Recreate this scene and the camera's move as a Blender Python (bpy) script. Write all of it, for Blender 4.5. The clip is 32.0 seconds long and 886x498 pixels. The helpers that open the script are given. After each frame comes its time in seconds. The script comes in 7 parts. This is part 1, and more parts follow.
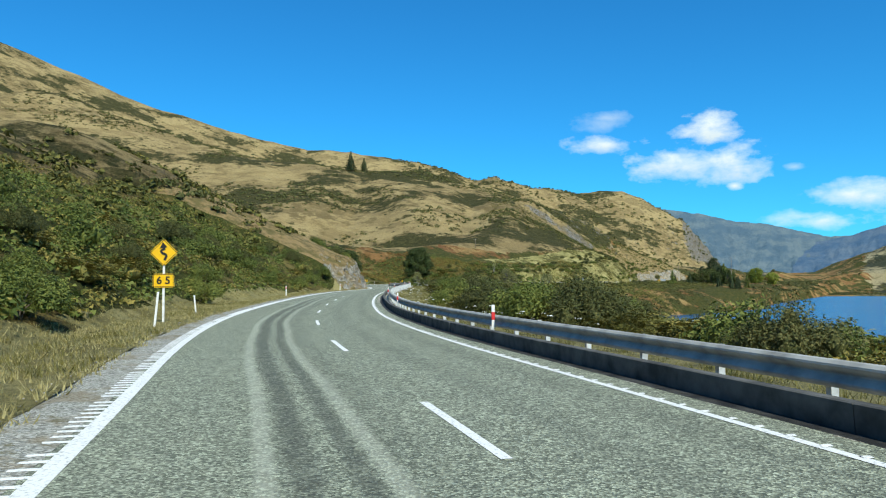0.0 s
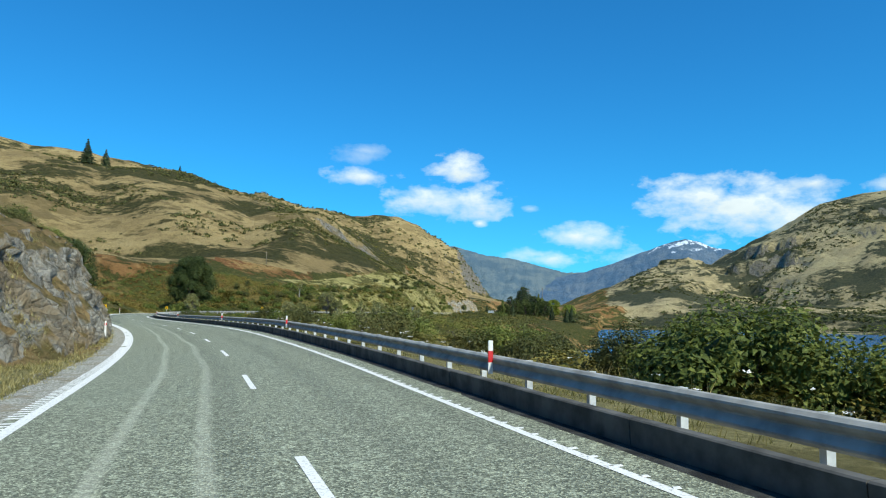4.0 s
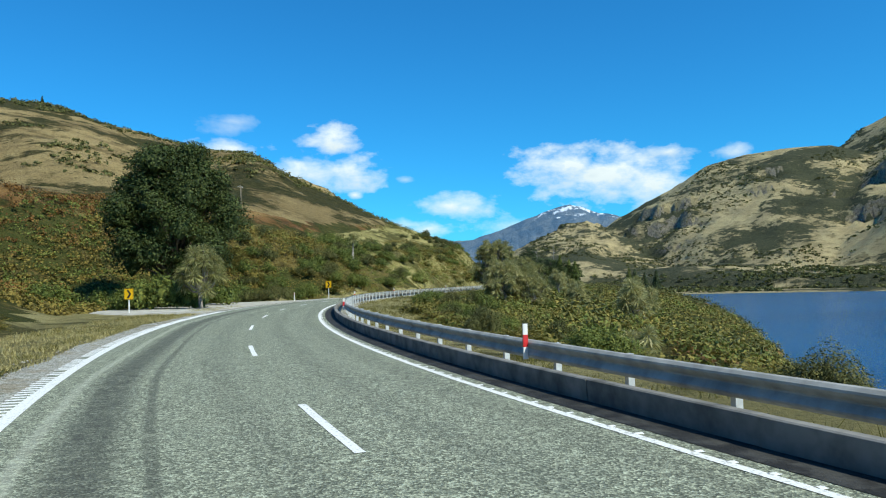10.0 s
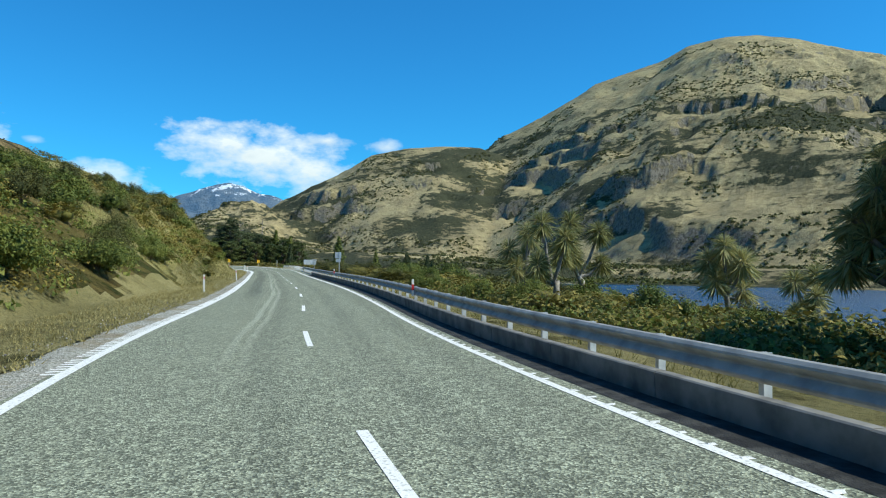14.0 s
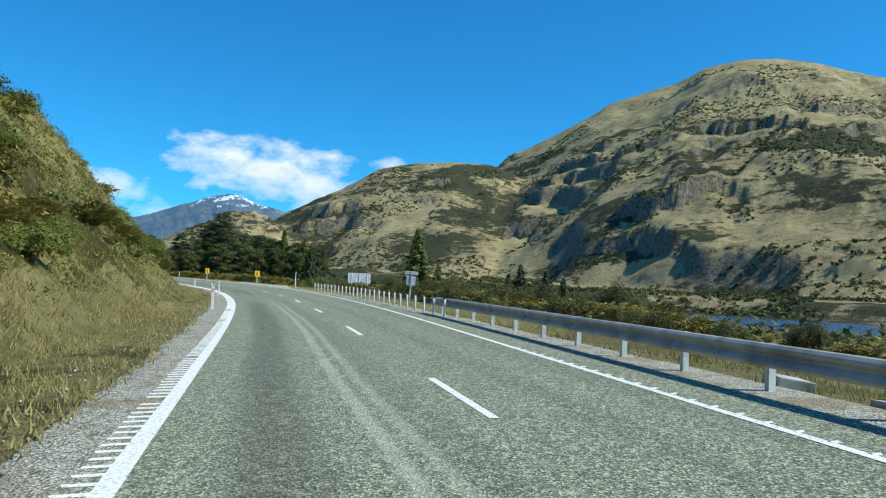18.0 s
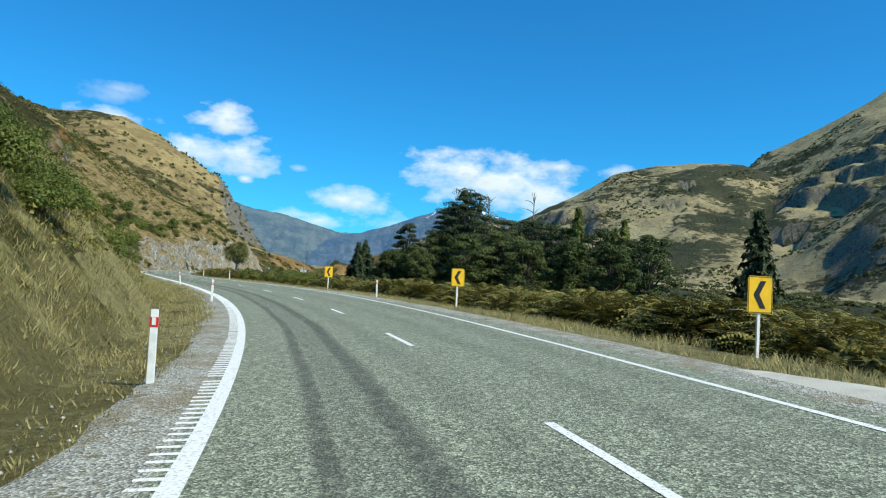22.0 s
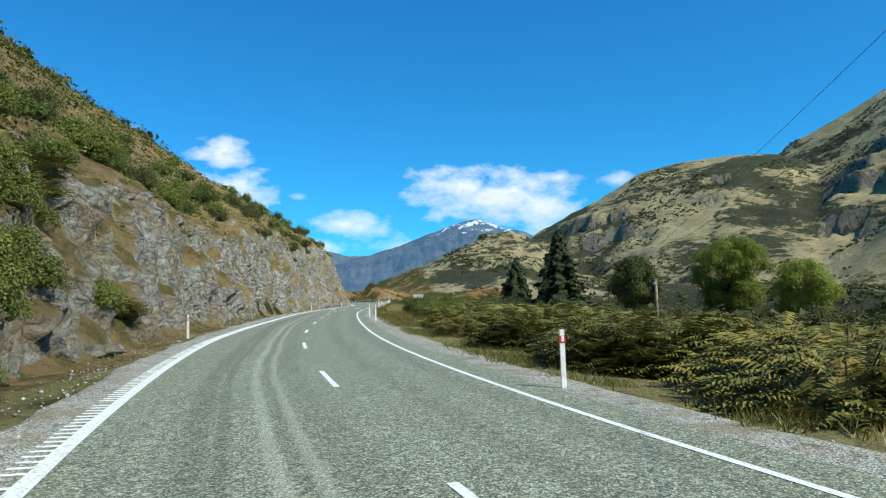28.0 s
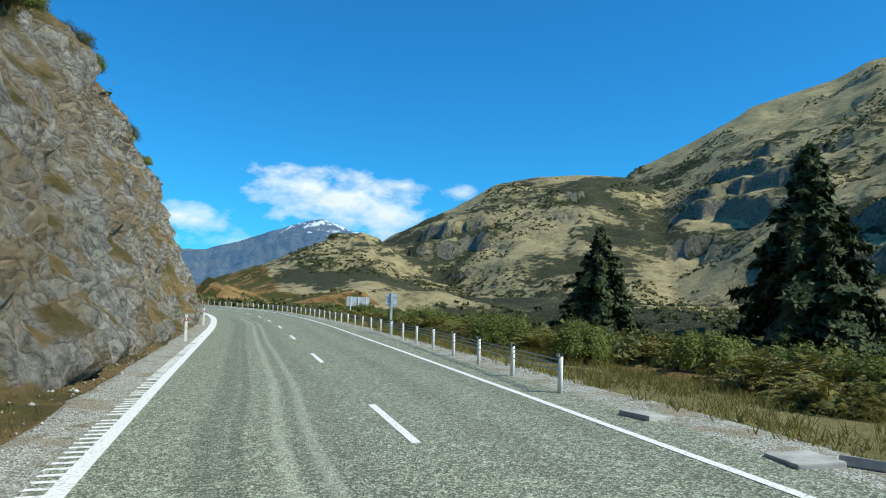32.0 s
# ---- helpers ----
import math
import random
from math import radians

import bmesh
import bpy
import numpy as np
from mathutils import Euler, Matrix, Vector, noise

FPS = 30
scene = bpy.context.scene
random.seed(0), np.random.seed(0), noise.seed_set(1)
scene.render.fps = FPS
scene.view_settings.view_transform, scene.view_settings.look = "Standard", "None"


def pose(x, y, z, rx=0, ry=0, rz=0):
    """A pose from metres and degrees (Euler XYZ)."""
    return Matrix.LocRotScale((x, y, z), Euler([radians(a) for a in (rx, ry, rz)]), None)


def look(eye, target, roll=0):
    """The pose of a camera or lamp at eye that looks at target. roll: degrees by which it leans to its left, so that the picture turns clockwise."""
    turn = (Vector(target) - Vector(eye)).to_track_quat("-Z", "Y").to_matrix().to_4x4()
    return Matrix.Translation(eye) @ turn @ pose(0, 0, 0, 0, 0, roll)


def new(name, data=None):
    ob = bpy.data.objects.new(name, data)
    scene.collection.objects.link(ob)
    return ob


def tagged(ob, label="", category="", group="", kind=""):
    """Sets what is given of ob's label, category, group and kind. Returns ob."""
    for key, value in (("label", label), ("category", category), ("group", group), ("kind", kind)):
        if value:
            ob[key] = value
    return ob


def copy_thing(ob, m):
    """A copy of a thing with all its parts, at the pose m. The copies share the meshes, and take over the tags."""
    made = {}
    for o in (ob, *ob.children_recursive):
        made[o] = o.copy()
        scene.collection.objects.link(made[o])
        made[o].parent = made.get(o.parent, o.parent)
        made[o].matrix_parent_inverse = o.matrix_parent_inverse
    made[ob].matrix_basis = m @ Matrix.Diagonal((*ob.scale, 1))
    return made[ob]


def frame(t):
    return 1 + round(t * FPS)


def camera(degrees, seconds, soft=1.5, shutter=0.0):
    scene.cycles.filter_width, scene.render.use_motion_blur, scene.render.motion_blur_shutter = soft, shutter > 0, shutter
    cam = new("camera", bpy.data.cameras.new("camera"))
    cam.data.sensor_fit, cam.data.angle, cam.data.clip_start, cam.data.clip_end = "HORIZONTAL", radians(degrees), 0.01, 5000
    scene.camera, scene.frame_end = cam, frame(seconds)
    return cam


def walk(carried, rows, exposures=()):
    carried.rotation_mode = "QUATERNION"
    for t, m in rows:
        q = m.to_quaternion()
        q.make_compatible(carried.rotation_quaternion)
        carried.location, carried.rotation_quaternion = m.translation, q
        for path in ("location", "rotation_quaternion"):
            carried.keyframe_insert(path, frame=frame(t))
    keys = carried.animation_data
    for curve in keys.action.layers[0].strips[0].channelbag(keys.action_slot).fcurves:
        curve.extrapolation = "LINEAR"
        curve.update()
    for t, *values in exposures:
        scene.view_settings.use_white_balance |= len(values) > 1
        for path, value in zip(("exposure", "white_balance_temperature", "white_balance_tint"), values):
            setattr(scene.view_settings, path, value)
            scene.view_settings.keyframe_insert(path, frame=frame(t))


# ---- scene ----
cam = camera(62, 32.0, 1.15)
PATH = [
    (0.0, 0.000, -0.000, 1.500, 92.840, 0.232, -0.000),
    (0.5, -3.204, 12.875, 1.591, 92.955, 0.497, -3.657),
    (1.0, -5.836, 25.428, 1.683, 93.187, 0.490, -7.968),
    (1.5, -7.848, 37.678, 1.785, 93.677, 0.401, -12.197),
    (2.0, -9.319, 49.748, 1.904, 94.531, 0.439, -15.841),
    (2.5, -10.160, 61.765, 2.038, 95.571, 0.778, -18.308),
    (3.0, -10.386, 73.694, 2.179, 95.615, 0.628, -19.110),
    (3.5, -10.514, 85.517, 2.317, 95.339, 0.114, -19.157),
    (4.0, -10.662, 97.232, 2.441, 95.086, -0.661, -18.917),
    (4.5, -10.885, 108.840, 2.540, 94.858, -1.600, -18.424),
    (5.0, -11.200, 120.339, 2.605, 94.308, -2.579, -17.290),
    (5.5, -11.776, 131.798, 2.634, 94.067, -3.294, -16.062),
    (6.0, -12.773, 143.267, 2.647, 93.843, -3.577, -14.722),
    (6.5, -14.098, 154.740, 2.669, 93.301, -3.461, -13.421),
    (7.0, -15.625, 166.224, 2.719, 92.707, -2.907, -12.657),
    (7.5, -17.225, 177.747, 2.795, 92.409, -2.091, -12.925),
    (8.0, -18.884, 189.303, 2.895, 92.436, -1.028, -14.529),
    (8.5, -20.313, 200.775, 3.014, 92.616, 0.009, -17.263),
    (9.0, -21.213, 212.004, 3.140, 92.807, 0.928, -20.691),
    (9.5, -21.456, 222.946, 3.259, 92.841, 1.458, -24.478),
    (10.0, -21.026, 233.566, 3.359, 92.784, 1.551, -28.372),
    (10.5, -19.938, 243.895, 3.447, 92.651, 1.323, -32.439),
    (11.0, -17.907, 253.916, 3.517, 92.507, 1.086, -36.391),
    (11.5, -15.265, 263.789, 3.554, 92.313, 0.634, -40.186),
    (12.0, -11.944, 273.525, 3.592, 92.122, 0.353, -43.765),
    (12.5, -7.932, 283.063, 3.645, 91.929, 0.016, -47.050),
    (13.0, -3.259, 292.375, 3.700, 91.731, -0.099, -50.152),
    (13.5, 2.094, 301.381, 3.724, 91.390, -0.328, -52.723),
    (14.0, 8.550, 309.681, 3.739, 91.239, -0.538, -54.834),
    (14.5, 15.324, 317.821, 3.747, 91.194, -0.788, -56.424),
    (15.0, 22.320, 325.871, 3.753, 91.247, -1.116, -57.483),
    (15.5, 29.464, 333.891, 3.758, 91.466, -1.527, -58.071),
    (16.0, 36.467, 342.127, 3.765, 91.969, -1.984, -58.308),
    (16.5, 43.530, 350.359, 3.765, 92.447, -2.386, -57.915),
    (17.0, 50.620, 358.562, 3.751, 92.653, -2.637, -57.082),
    (17.5, 57.727, 366.785, 3.749, 92.708, -2.507, -55.895),
    (18.0, 64.949, 374.903, 3.775, 92.725, -2.293, -54.853),
    (18.5, 72.010, 383.209, 3.844, 92.847, -1.948, -53.851),
    (19.0, 79.166, 391.428, 3.923, 92.949, -1.871, -53.019),
    (19.5, 86.118, 399.847, 3.972, 92.951, -2.035, -51.644),
    (20.0, 93.179, 408.242, 3.997, 92.821, -2.460, -49.785),
    (20.5, 99.684, 417.296, 3.996, 92.617, -2.897, -46.866),
    (21.0, 106.088, 426.318, 3.996, 92.537, -2.968, -43.687),
    (21.5, 111.911, 435.739, 3.998, 92.563, -3.002, -40.114),
    (22.0, 117.324, 445.397, 4.031, 92.722, -2.932, -37.209),
    (22.5, 122.263, 455.361, 4.098, 92.917, -2.913, -34.413),
    (23.0, 126.692, 465.685, 4.196, 93.078, -2.987, -31.775),
    (23.5, 130.542, 476.319, 4.322, 93.235, -2.939, -29.274),
    (24.0, 133.508, 487.291, 4.446, 93.455, -2.631, -27.220),
    (24.5, 136.206, 498.322, 4.559, 93.805, -2.261, -25.956),
    (25.0, 138.390, 509.508, 4.667, 93.979, -1.578, -25.505),
    (25.5, 140.547, 520.754, 4.766, 94.099, -0.789, -25.903),
    (26.0, 142.851, 532.028, 4.853, 94.196, -0.036, -27.111),
    (26.5, 145.441, 543.296, 4.929, 94.244, 0.569, -29.014),
    (27.0, 147.997, 554.671, 4.994, 94.193, 0.915, -31.414),
    (27.5, 150.945, 566.055, 5.043, 94.137, 1.000, -34.052),
    (28.0, 154.558, 577.367, 5.089, 94.128, 1.029, -36.693),
    (28.5, 158.917, 588.548, 5.154, 94.153, 0.966, -39.247),
    (29.0, 163.701, 599.662, 5.252, 94.244, 0.882, -41.696),
    (29.5, 169.319, 610.469, 5.379, 94.352, 0.657, -43.867),
    (30.0, 175.241, 621.269, 5.521, 94.429, 0.201, -46.005),
    (30.5, 181.412, 632.011, 5.673, 94.499, -0.484, -47.815),
    (31.0, 187.885, 642.631, 5.820, 94.575, -1.181, -48.961),
    (31.5, 194.499, 653.195, 5.969, 94.610, -1.700, -49.433),
    (32.0, 201.330, 663.577, 6.125, 94.633, -2.020, -49.193),
]
walk(cam, [(t, pose(*p)) for t, *p in PATH], [(0.0, 0.33, 6600, -2), (32.0, 0.33, 6600, -2)])

# ---------------- world, sun ----------------
SUN_AZ, SUN_EL = -157.0, 48.0          # yaw from north (left positive) and height of the sun, degrees
world = bpy.data.worlds.new("sky")
scene.world = world
world.use_nodes = True
wt = world.node_tree
wt.nodes.clear()


def set_up(n, kw):
    """Sets the choices of a node."""
    if "operation" in kw:
        n.operation = kw["operation"]
    if "use_clamp" in kw:
        n.use_clamp = kw["use_clamp"]
    if "data_type" in kw:
        n.data_type = kw["data_type"]
    if "blend_type" in kw:
        n.blend_type = kw["blend_type"]
    if "interpolation_type" in kw:
        n.interpolation_type = kw["interpolation_type"]
    return n


def wnode(kind, **kw):
    return set_up(wt.nodes.new(kind), kw)


def wmath(op, a, b=None, c=None, clamp=False):
    n = wnode("ShaderNodeMath", operation=op, use_clamp=clamp)
    for i, v in enumerate((a, b, c)):
        if v is None:
            continue
        if isinstance(v, (int, float)):
            n.inputs[i].default_value = v
        else:
            wt.links.new(v, n.inputs[i])
    return n.outputs[0]


sky = wnode("ShaderNodeTexSky")
sky.sky_type = "NISHITA"
sky.sun_disc = False
sky.sun_elevation = radians(SUN_EL)
sky.sun_rotation = radians(-SUN_AZ)
sky.altitude = 300
sky.air_density, sky.dust_density, sky.ozone_density = 1.0, 0.15, 4.0
wco = wnode("ShaderNodeTexCoord")
wsep = wnode("ShaderNodeSeparateXYZ")
wt.links.new(wco.outputs["Generated"], wsep.inputs[0])
waz = wmath("MULTIPLY", wmath("ARCTAN2", wsep.outputs[0], wsep.outputs[1]), 57.2958)
wel = wmath("MULTIPLY", wmath("ARCSINE", wsep.outputs[2]), 57.2958)
wnz = wnode("ShaderNodeTexNoise")
wnz.inputs["Scale"].default_value, wnz.inputs["Detail"].default_value, wnz.inputs["Roughness"].default_value = 26.0, 7.0, 0.58
wstretch = wnode("ShaderNodeMapping")
wstretch.inputs["Scale"].default_value = (1, 1, 1.9)
wt.links.new(wco.outputs["Generated"], wstretch.inputs[0])
wt.links.new(wstretch.outputs[0], wnz.inputs["Vector"])
wobble = wmath("MULTIPLY", wmath("SUBTRACT", wnz.outputs[0], 0.5), 2.9)
# fair-weather clouds: bearing, height above the horizon, half width, half height (degrees), density
CLOUDS = [(19.9, 11.15, 1.84, 1.23, 1.00), (16.7, 8.89, 2.11, 0.97, 0.90), (19.1, 8.78, 2.63, 1.23, 0.70), (21.5, 8.74, 2.55, 1.32, 0.90), (38.2, 8.71, 3.73, 1.58, 1.00), (41.0, 7.91, 4.83, 2.11, 1.00), (44.0, 7.09, 3.07, 1.76, 0.90), (45.7, 9.41, 1.67, 0.48, 0.80), (30.4, 5.90, 2.72, 0.88, 0.70), (12.3, 10.55, 2.41, 0.57, 0.80), (12.6, 12.55, 1.76, 0.44, 0.35), (27.4, 4.38, 2.63, 0.61, 0.70), (33.4, 4.29, 1.98, 0.79, 0.50), (21.7, 7.08, 0.53, 0.35, 0.80), (25.7, 8.21, 0.79, 0.26, 0.40), (12.0, 12.23, 1.98, 0.61, 0.30), (50.4, 9.06, 1.32, 0.61, 0.60), (29.2, 6.05, 2.63, 0.97, 0.70), (26.1, 4.72, 2.63, 0.53, 0.50)]
dens = None
lows = None
for az, el, rx, ry, dn in CLOUDS:
    dx = wmath("DIVIDE", wmath("SUBTRACT", waz, az), rx)
    dy = wmath("DIVIDE", wmath("SUBTRACT", wel, el), ry)
    r = wmath("SQRT", wmath("ADD", wmath("MULTIPLY", dx, dx), wmath("MULTIPLY", dy, dy)))
    m = wmath("MULTIPLY", wmath("ADD", wmath("SUBTRACT", 1.22, r), wobble), dn * 0.8)
    m = wmath("MULTIPLY", wmath("MINIMUM", wmath("MAXIMUM", m, 0.0), 0.9), wmath("LESS_THAN", r, 2.2))
    lo = wmath("MULTIPLY", m, wmath("MULTIPLY", wmath("SUBTRACT", 0.55, dy), 0.5, clamp=True))
    dens = m if dens is None else wmath("MAXIMUM", dens, m)
    lows = lo if lows is None else wmath("MAXIMUM", lows, lo)
tint = wnode("ShaderNodeMix", data_type="RGBA", blend_type="MULTIPLY")
tint.inputs["Factor"].default_value = 1.0
wt.links.new(sky.outputs[0], tint.inputs["A"])
tint.inputs["B"].default_value = (0.20, 0.87, 1.36, 1)
shade = wnode("ShaderNodeMix", data_type="RGBA")
wt.links.new(wmath("MULTIPLY", lows, 0.9, clamp=True), shade.inputs["Factor"])
shade.inputs["A"].default_value = (8.6, 8.8, 9.0, 1)
shade.inputs["B"].default_value = (4.2, 5.0, 6.0, 1)
cloudy = wnode("ShaderNodeMix", data_type="RGBA")
wt.links.new(dens, cloudy.inputs["Factor"])
wt.links.new(tint.outputs["Result"], cloudy.inputs["A"])
wt.links.new(shade.outputs["Result"], cloudy.inputs["B"])
wbg = wnode("ShaderNodeBackground")
wbg.inputs["Strength"].default_value = 0.1
wt.links.new(cloudy.outputs["Result"], wbg.inputs["Color"])
wt.links.new(wbg.outputs[0], wnode("ShaderNodeOutputWorld").inputs[0])

sun = new("sun", bpy.data.lights.new("sun", "SUN"))
sun.data.energy, sun.data.angle, sun.data.color = 4.2, radians(0.53), (1.0, 0.94, 0.84)
sun_dir = Vector((-math.sin(radians(SUN_AZ)) * math.cos(radians(SUN_EL)), math.cos(radians(SUN_AZ)) * math.cos(radians(SUN_EL)), math.sin(radians(SUN_EL))))
sun.matrix_world = look(sun_dir * 100, (0, 0, 0))


# ---------------- materials ----------------
class Mat:
    """A small builder for node materials."""

    def __init__(self, name, rough=0.8, metal=0.0, spec=0.3):
        self.m = bpy.data.materials.new(name)
        self.m.use_nodes = True
        self.t = self.m.node_tree
        self.b = self.t.nodes["Principled BSDF"]
        self.b.inputs["Roughness"].default_value = rough
        self.b.inputs["Metallic"].default_value = metal
        self.b.inputs["Specular IOR Level"].default_value = spec
        self.geo = None

    def node(self, kind, **kw):
        return set_up(self.t.nodes.new(kind), kw)

    def put(self, v, socket):
        if isinstance(v, (int, float)):
            socket.default_value = v
        elif isinstance(v, tuple):
            socket.default_value = v if len(v) == 4 or socket.type == "VECTOR" else (*v, 1)
        else:
            self.t.links.new(v, socket)

    def math(self, op, a, b=0.0, clamp=False):
        n = self.node("ShaderNodeMath", operation=op, use_clamp=clamp)
        self.put(a, n.inputs[0])
        self.put(b, n.inputs[1])
        return n.outputs[0]

    def place(self):
        if self.geo is None:
            self.geo = self.node("ShaderNodeNewGeometry")
        return self.geo.outputs["Position"]

    def noise(self, scale, detail=4.0, rough=0.55, vec=None, stretch=None):
        n = self.node("ShaderNodeTexNoise")
        v = vec if vec is not None else self.place()
        if stretch:
            mp = self.node("ShaderNodeMapping")
            mp.inputs["Scale"].default_value = stretch
            self.t.links.new(v, mp.inputs[0])
            v = mp.outputs[0]
        self.t.links.new(v, n.inputs["Vector"])
        n.inputs["Scale"].default_value, n.inputs["Detail"].default_value, n.inputs["Roughness"].default_value = scale, detail, rough
        return n.outputs[0]

    def step(self, v, lo, hi):
        n = self.node("ShaderNodeMapRange", interpolation_type="SMOOTHSTEP")
        self.put(v, n.inputs[0])
        n.inputs[1].default_value, n.inputs[2].default_value = lo, hi
        return n.outputs[0]

    def mix(self, f, a, b, blend="MIX"):
        n = self.node("ShaderNodeMix", data_type="RGBA", blend_type=blend)
        self.put(f, n.inputs["Factor"])
        self.put(a, n.inputs["A"])
        self.put(b, n.inputs["B"])
        return n.outputs["Result"]

    def ramp(self, f, *stops):
        n = self.node("ShaderNodeValToRGB")
        self.put(f, n.inputs[0])
        el = n.color_ramp.elements
        while len(el) < len(stops):
            el.new(0.5)
        for e, (p, c) in zip(el, stops):
            e.position, e.color = p, (*c, 1)
        return n.outputs[0]

    def bump(self, height, strength=0.5, dist=0.02):
        n = self.node("ShaderNodeBump")
        n.inputs["Strength"].default_value, n.inputs["Distance"].default_value = strength, dist
        self.put(height, n.inputs["Height"])
        self.t.links.new(n.outputs[0], self.b.inputs["Normal"])

    def color(self, c):
        self.put(c, self.b.inputs["Base Color"])
        return self


def plain(name, col, rough=0.6, metal=0.0, spec=0.4, vary=0.25, scale=6.0, bump=0.15):
    """A surface of one paint or metal with grime and fine grain."""
    k = Mat(name, rough, metal, spec)
    n = k.noise(scale, 5)
    dark = tuple(c * (1 - vary) for c in col)
    lite = tuple(min(1, c * (1 + vary * 0.5)) for c in col)
    k.color(k.ramp(n, (0.32, dark), (0.62, lite)))
    k.bump(k.noise(scale * 9, 3), bump, 0.004)
    return k.m


def foliage(name, dark, mid, lite, rough=0.65, trans=0.25):
    """Leaves: colour differs from leaf clump to leaf clump and from plant to plant."""
    k = Mat(name, rough, 0, 0.2)
    g = k.node("ShaderNodeNewGeometry")
    o = k.node("ShaderNodeObjectInfo")
    f = k.math("ADD", k.math("MULTIPLY", g.outputs["Random Per Island"], 0.55), k.math("MULTIPLY", o.outputs["Random"], 0.25))
    f = k.math("ADD", f, k.math("MULTIPLY", k.noise(0.22, 3), 0.35))
    c = k.ramp(f, (0.2, dark), (0.55, mid), (0.95, lite))
    c = k.mix(k.math("MULTIPLY", k.step(k.noise(16, 3, 0.7), 0.50, 0.62), 0.4), c, dark)
    k.color(c)
    k.bump(k.noise(22, 2), 0.8, 0.03)
    tr = k.node("ShaderNodeBsdfTranslucent")
    k.t.links.new(c, tr.inputs[0])
    ad = k.node("ShaderNodeMixShader")
    ad.inputs[0].default_value = trans
    k.t.links.new(k.b.outputs[0], ad.inputs[1])
    k.t.links.new(tr.outputs[0], ad.inputs[2])
    k.t.links.new(ad.outputs[0], k.t.nodes["Material Output"].inputs[0])
    return k.m


# chip-seal road: chips, wheel paths with flushed bitumen, patches
k = Mat("chip_seal", 0.85, 0, 0.25)
uvn = k.node("ShaderNodeUVMap")
suv = k.node("ShaderNodeSeparateXYZ")
k.t.links.new(uvn.outputs[0], suv.inputs[0])
U, ALONG = suv.outputs[0], suv.outputs[1]
chips = k.node("ShaderNodeTexVoronoi")
chips.inputs["Scale"].default_value = 46.0
k.t.links.new(k.place(), chips.inputs["Vector"])
cc = k.node("ShaderNodeSeparateColor")
k.t.links.new(chips.outputs["Color"], cc.inputs[0])
base = k.ramp(cc.outputs[0], (0.0, (0.065, 0.071, 0.060)), (0.5, (0.20, 0.215, 0.18)), (1.0, (0.50, 0.53, 0.45)))
grain = k.step(k.noise(15, 8, 0.8), 0.44, 0.58)
base = k.mix(k.math("MULTIPLY", grain, 0.72), base, (0.085, 0.093, 0.078))
base = k.mix(k.math("MULTIPLY", k.step(k.noise(7, 8, 0.8), 0.53, 0.62), 0.5), base, (0.44, 0.47, 0.39))
wob = k.math("MULTIPLY", k.math("SUBTRACT", k.noise(0.05, 2), 0.5), 0.7)
uu = k.math("ADD", U, wob)


def band(c, w):
    return k.math("SUBTRACT", 1.0, k.math("DIVIDE", k.math("ABSOLUTE", k.math("SUBTRACT", uu, c)), w), clamp=True)


def stretch_of(s0, s1):
    """One within a stretch of the road, fading over some metres at its ends."""
    return k.math("MULTIPLY", k.step(ALONG, s0, s0 + 18), k.step(ALONG, s1, s1 - 18))


def wear(tracks, s0, s1):
    """Wheel tracks (offset, half width, strength) over a stretch."""
    out = None
    for c, w, f in tracks:
        v = k.math("MULTIPLY", k.math("MULTIPLY", band(c, w), 1.6, clamp=True), f)
        out = v if out is None else k.math("MAXIMUM", out, v)
    return k.math("MULTIPLY", out, stretch_of(s0, s1))


def most(*vs):
    out = vs[0]
    for v in vs[1:]:
        out = k.math("MAXIMUM", out, v)
    return out


mottle = k.math("ADD", k.math("MULTIPLY", k.noise(4.5, 6, 0.75), 1.7), -0.15)
flush = most(wear([(-2.35, 0.40, 0.95), (-1.79, 0.09, 0.75)], 172, 315), wear([(-2.45, 0.16, 0.9), (-1.68, 0.24, 0.95), (-2.05, 0.5, 0.35)], 448, 612), wear([(-2.30, 0.55, 0.7)], 345, 455), wear([(-0.75, 0.10, 0.8), (-0.35, 0.09, 0.8)], 296, 326),
             wear([(-1.95, 0.12, 0.5), (-2.25, 0.25, 0.45), (-1.2, 0.2, 0.3)], 600, 800), wear([(-1.72, 0.20, 0.85), (-1.28, 0.14, 0.8)], -60, 70), wear([(1.0, 0.35, 0.25), (2.2, 0.35, 0.25)], -60, 930), wear([(-0.75, 0.35, 0.25)], -60, 930))
flush = k.math("MULTIPLY", flush, mottle)
pale = most(wear([(-2.02, 0.12, 0.5), (-1.05, 0.13, 0.45)], -60, 195), wear([(-1.35, 0.12, 0.5), (-1.05, 0.10, 0.4)], 325, 452), wear([(-1.45, 0.12, 0.4), (-1.1, 0.10, 0.5)], 600, 800), wear([(-2.85, 0.10, 0.45)], 172, 320))
base = k.mix(k.math("MULTIPLY", pale, mottle), base, (0.46, 0.47, 0.43))
base = k.mix(k.math("MULTIPLY", flush, 0.95, clamp=True), base, (0.050, 0.053, 0.050))
patch = k.step(k.noise(0.11, 3, 0.5), 0.63, 0.66)
base = k.mix(k.math("MULTIPLY", patch, 0.2), base, (0.20, 0.225, 0.195))
base = k.mix(1.0, base, (1.12, 1.125, 0.985, 1), "MULTIPLY")
k.color(base)
k.bump(k.math("ADD", chips.outputs["Distance"], k.math("MULTIPLY", k.noise(9, 4), 0.4)), 0.8, 0.014)
M_ROAD = k.m

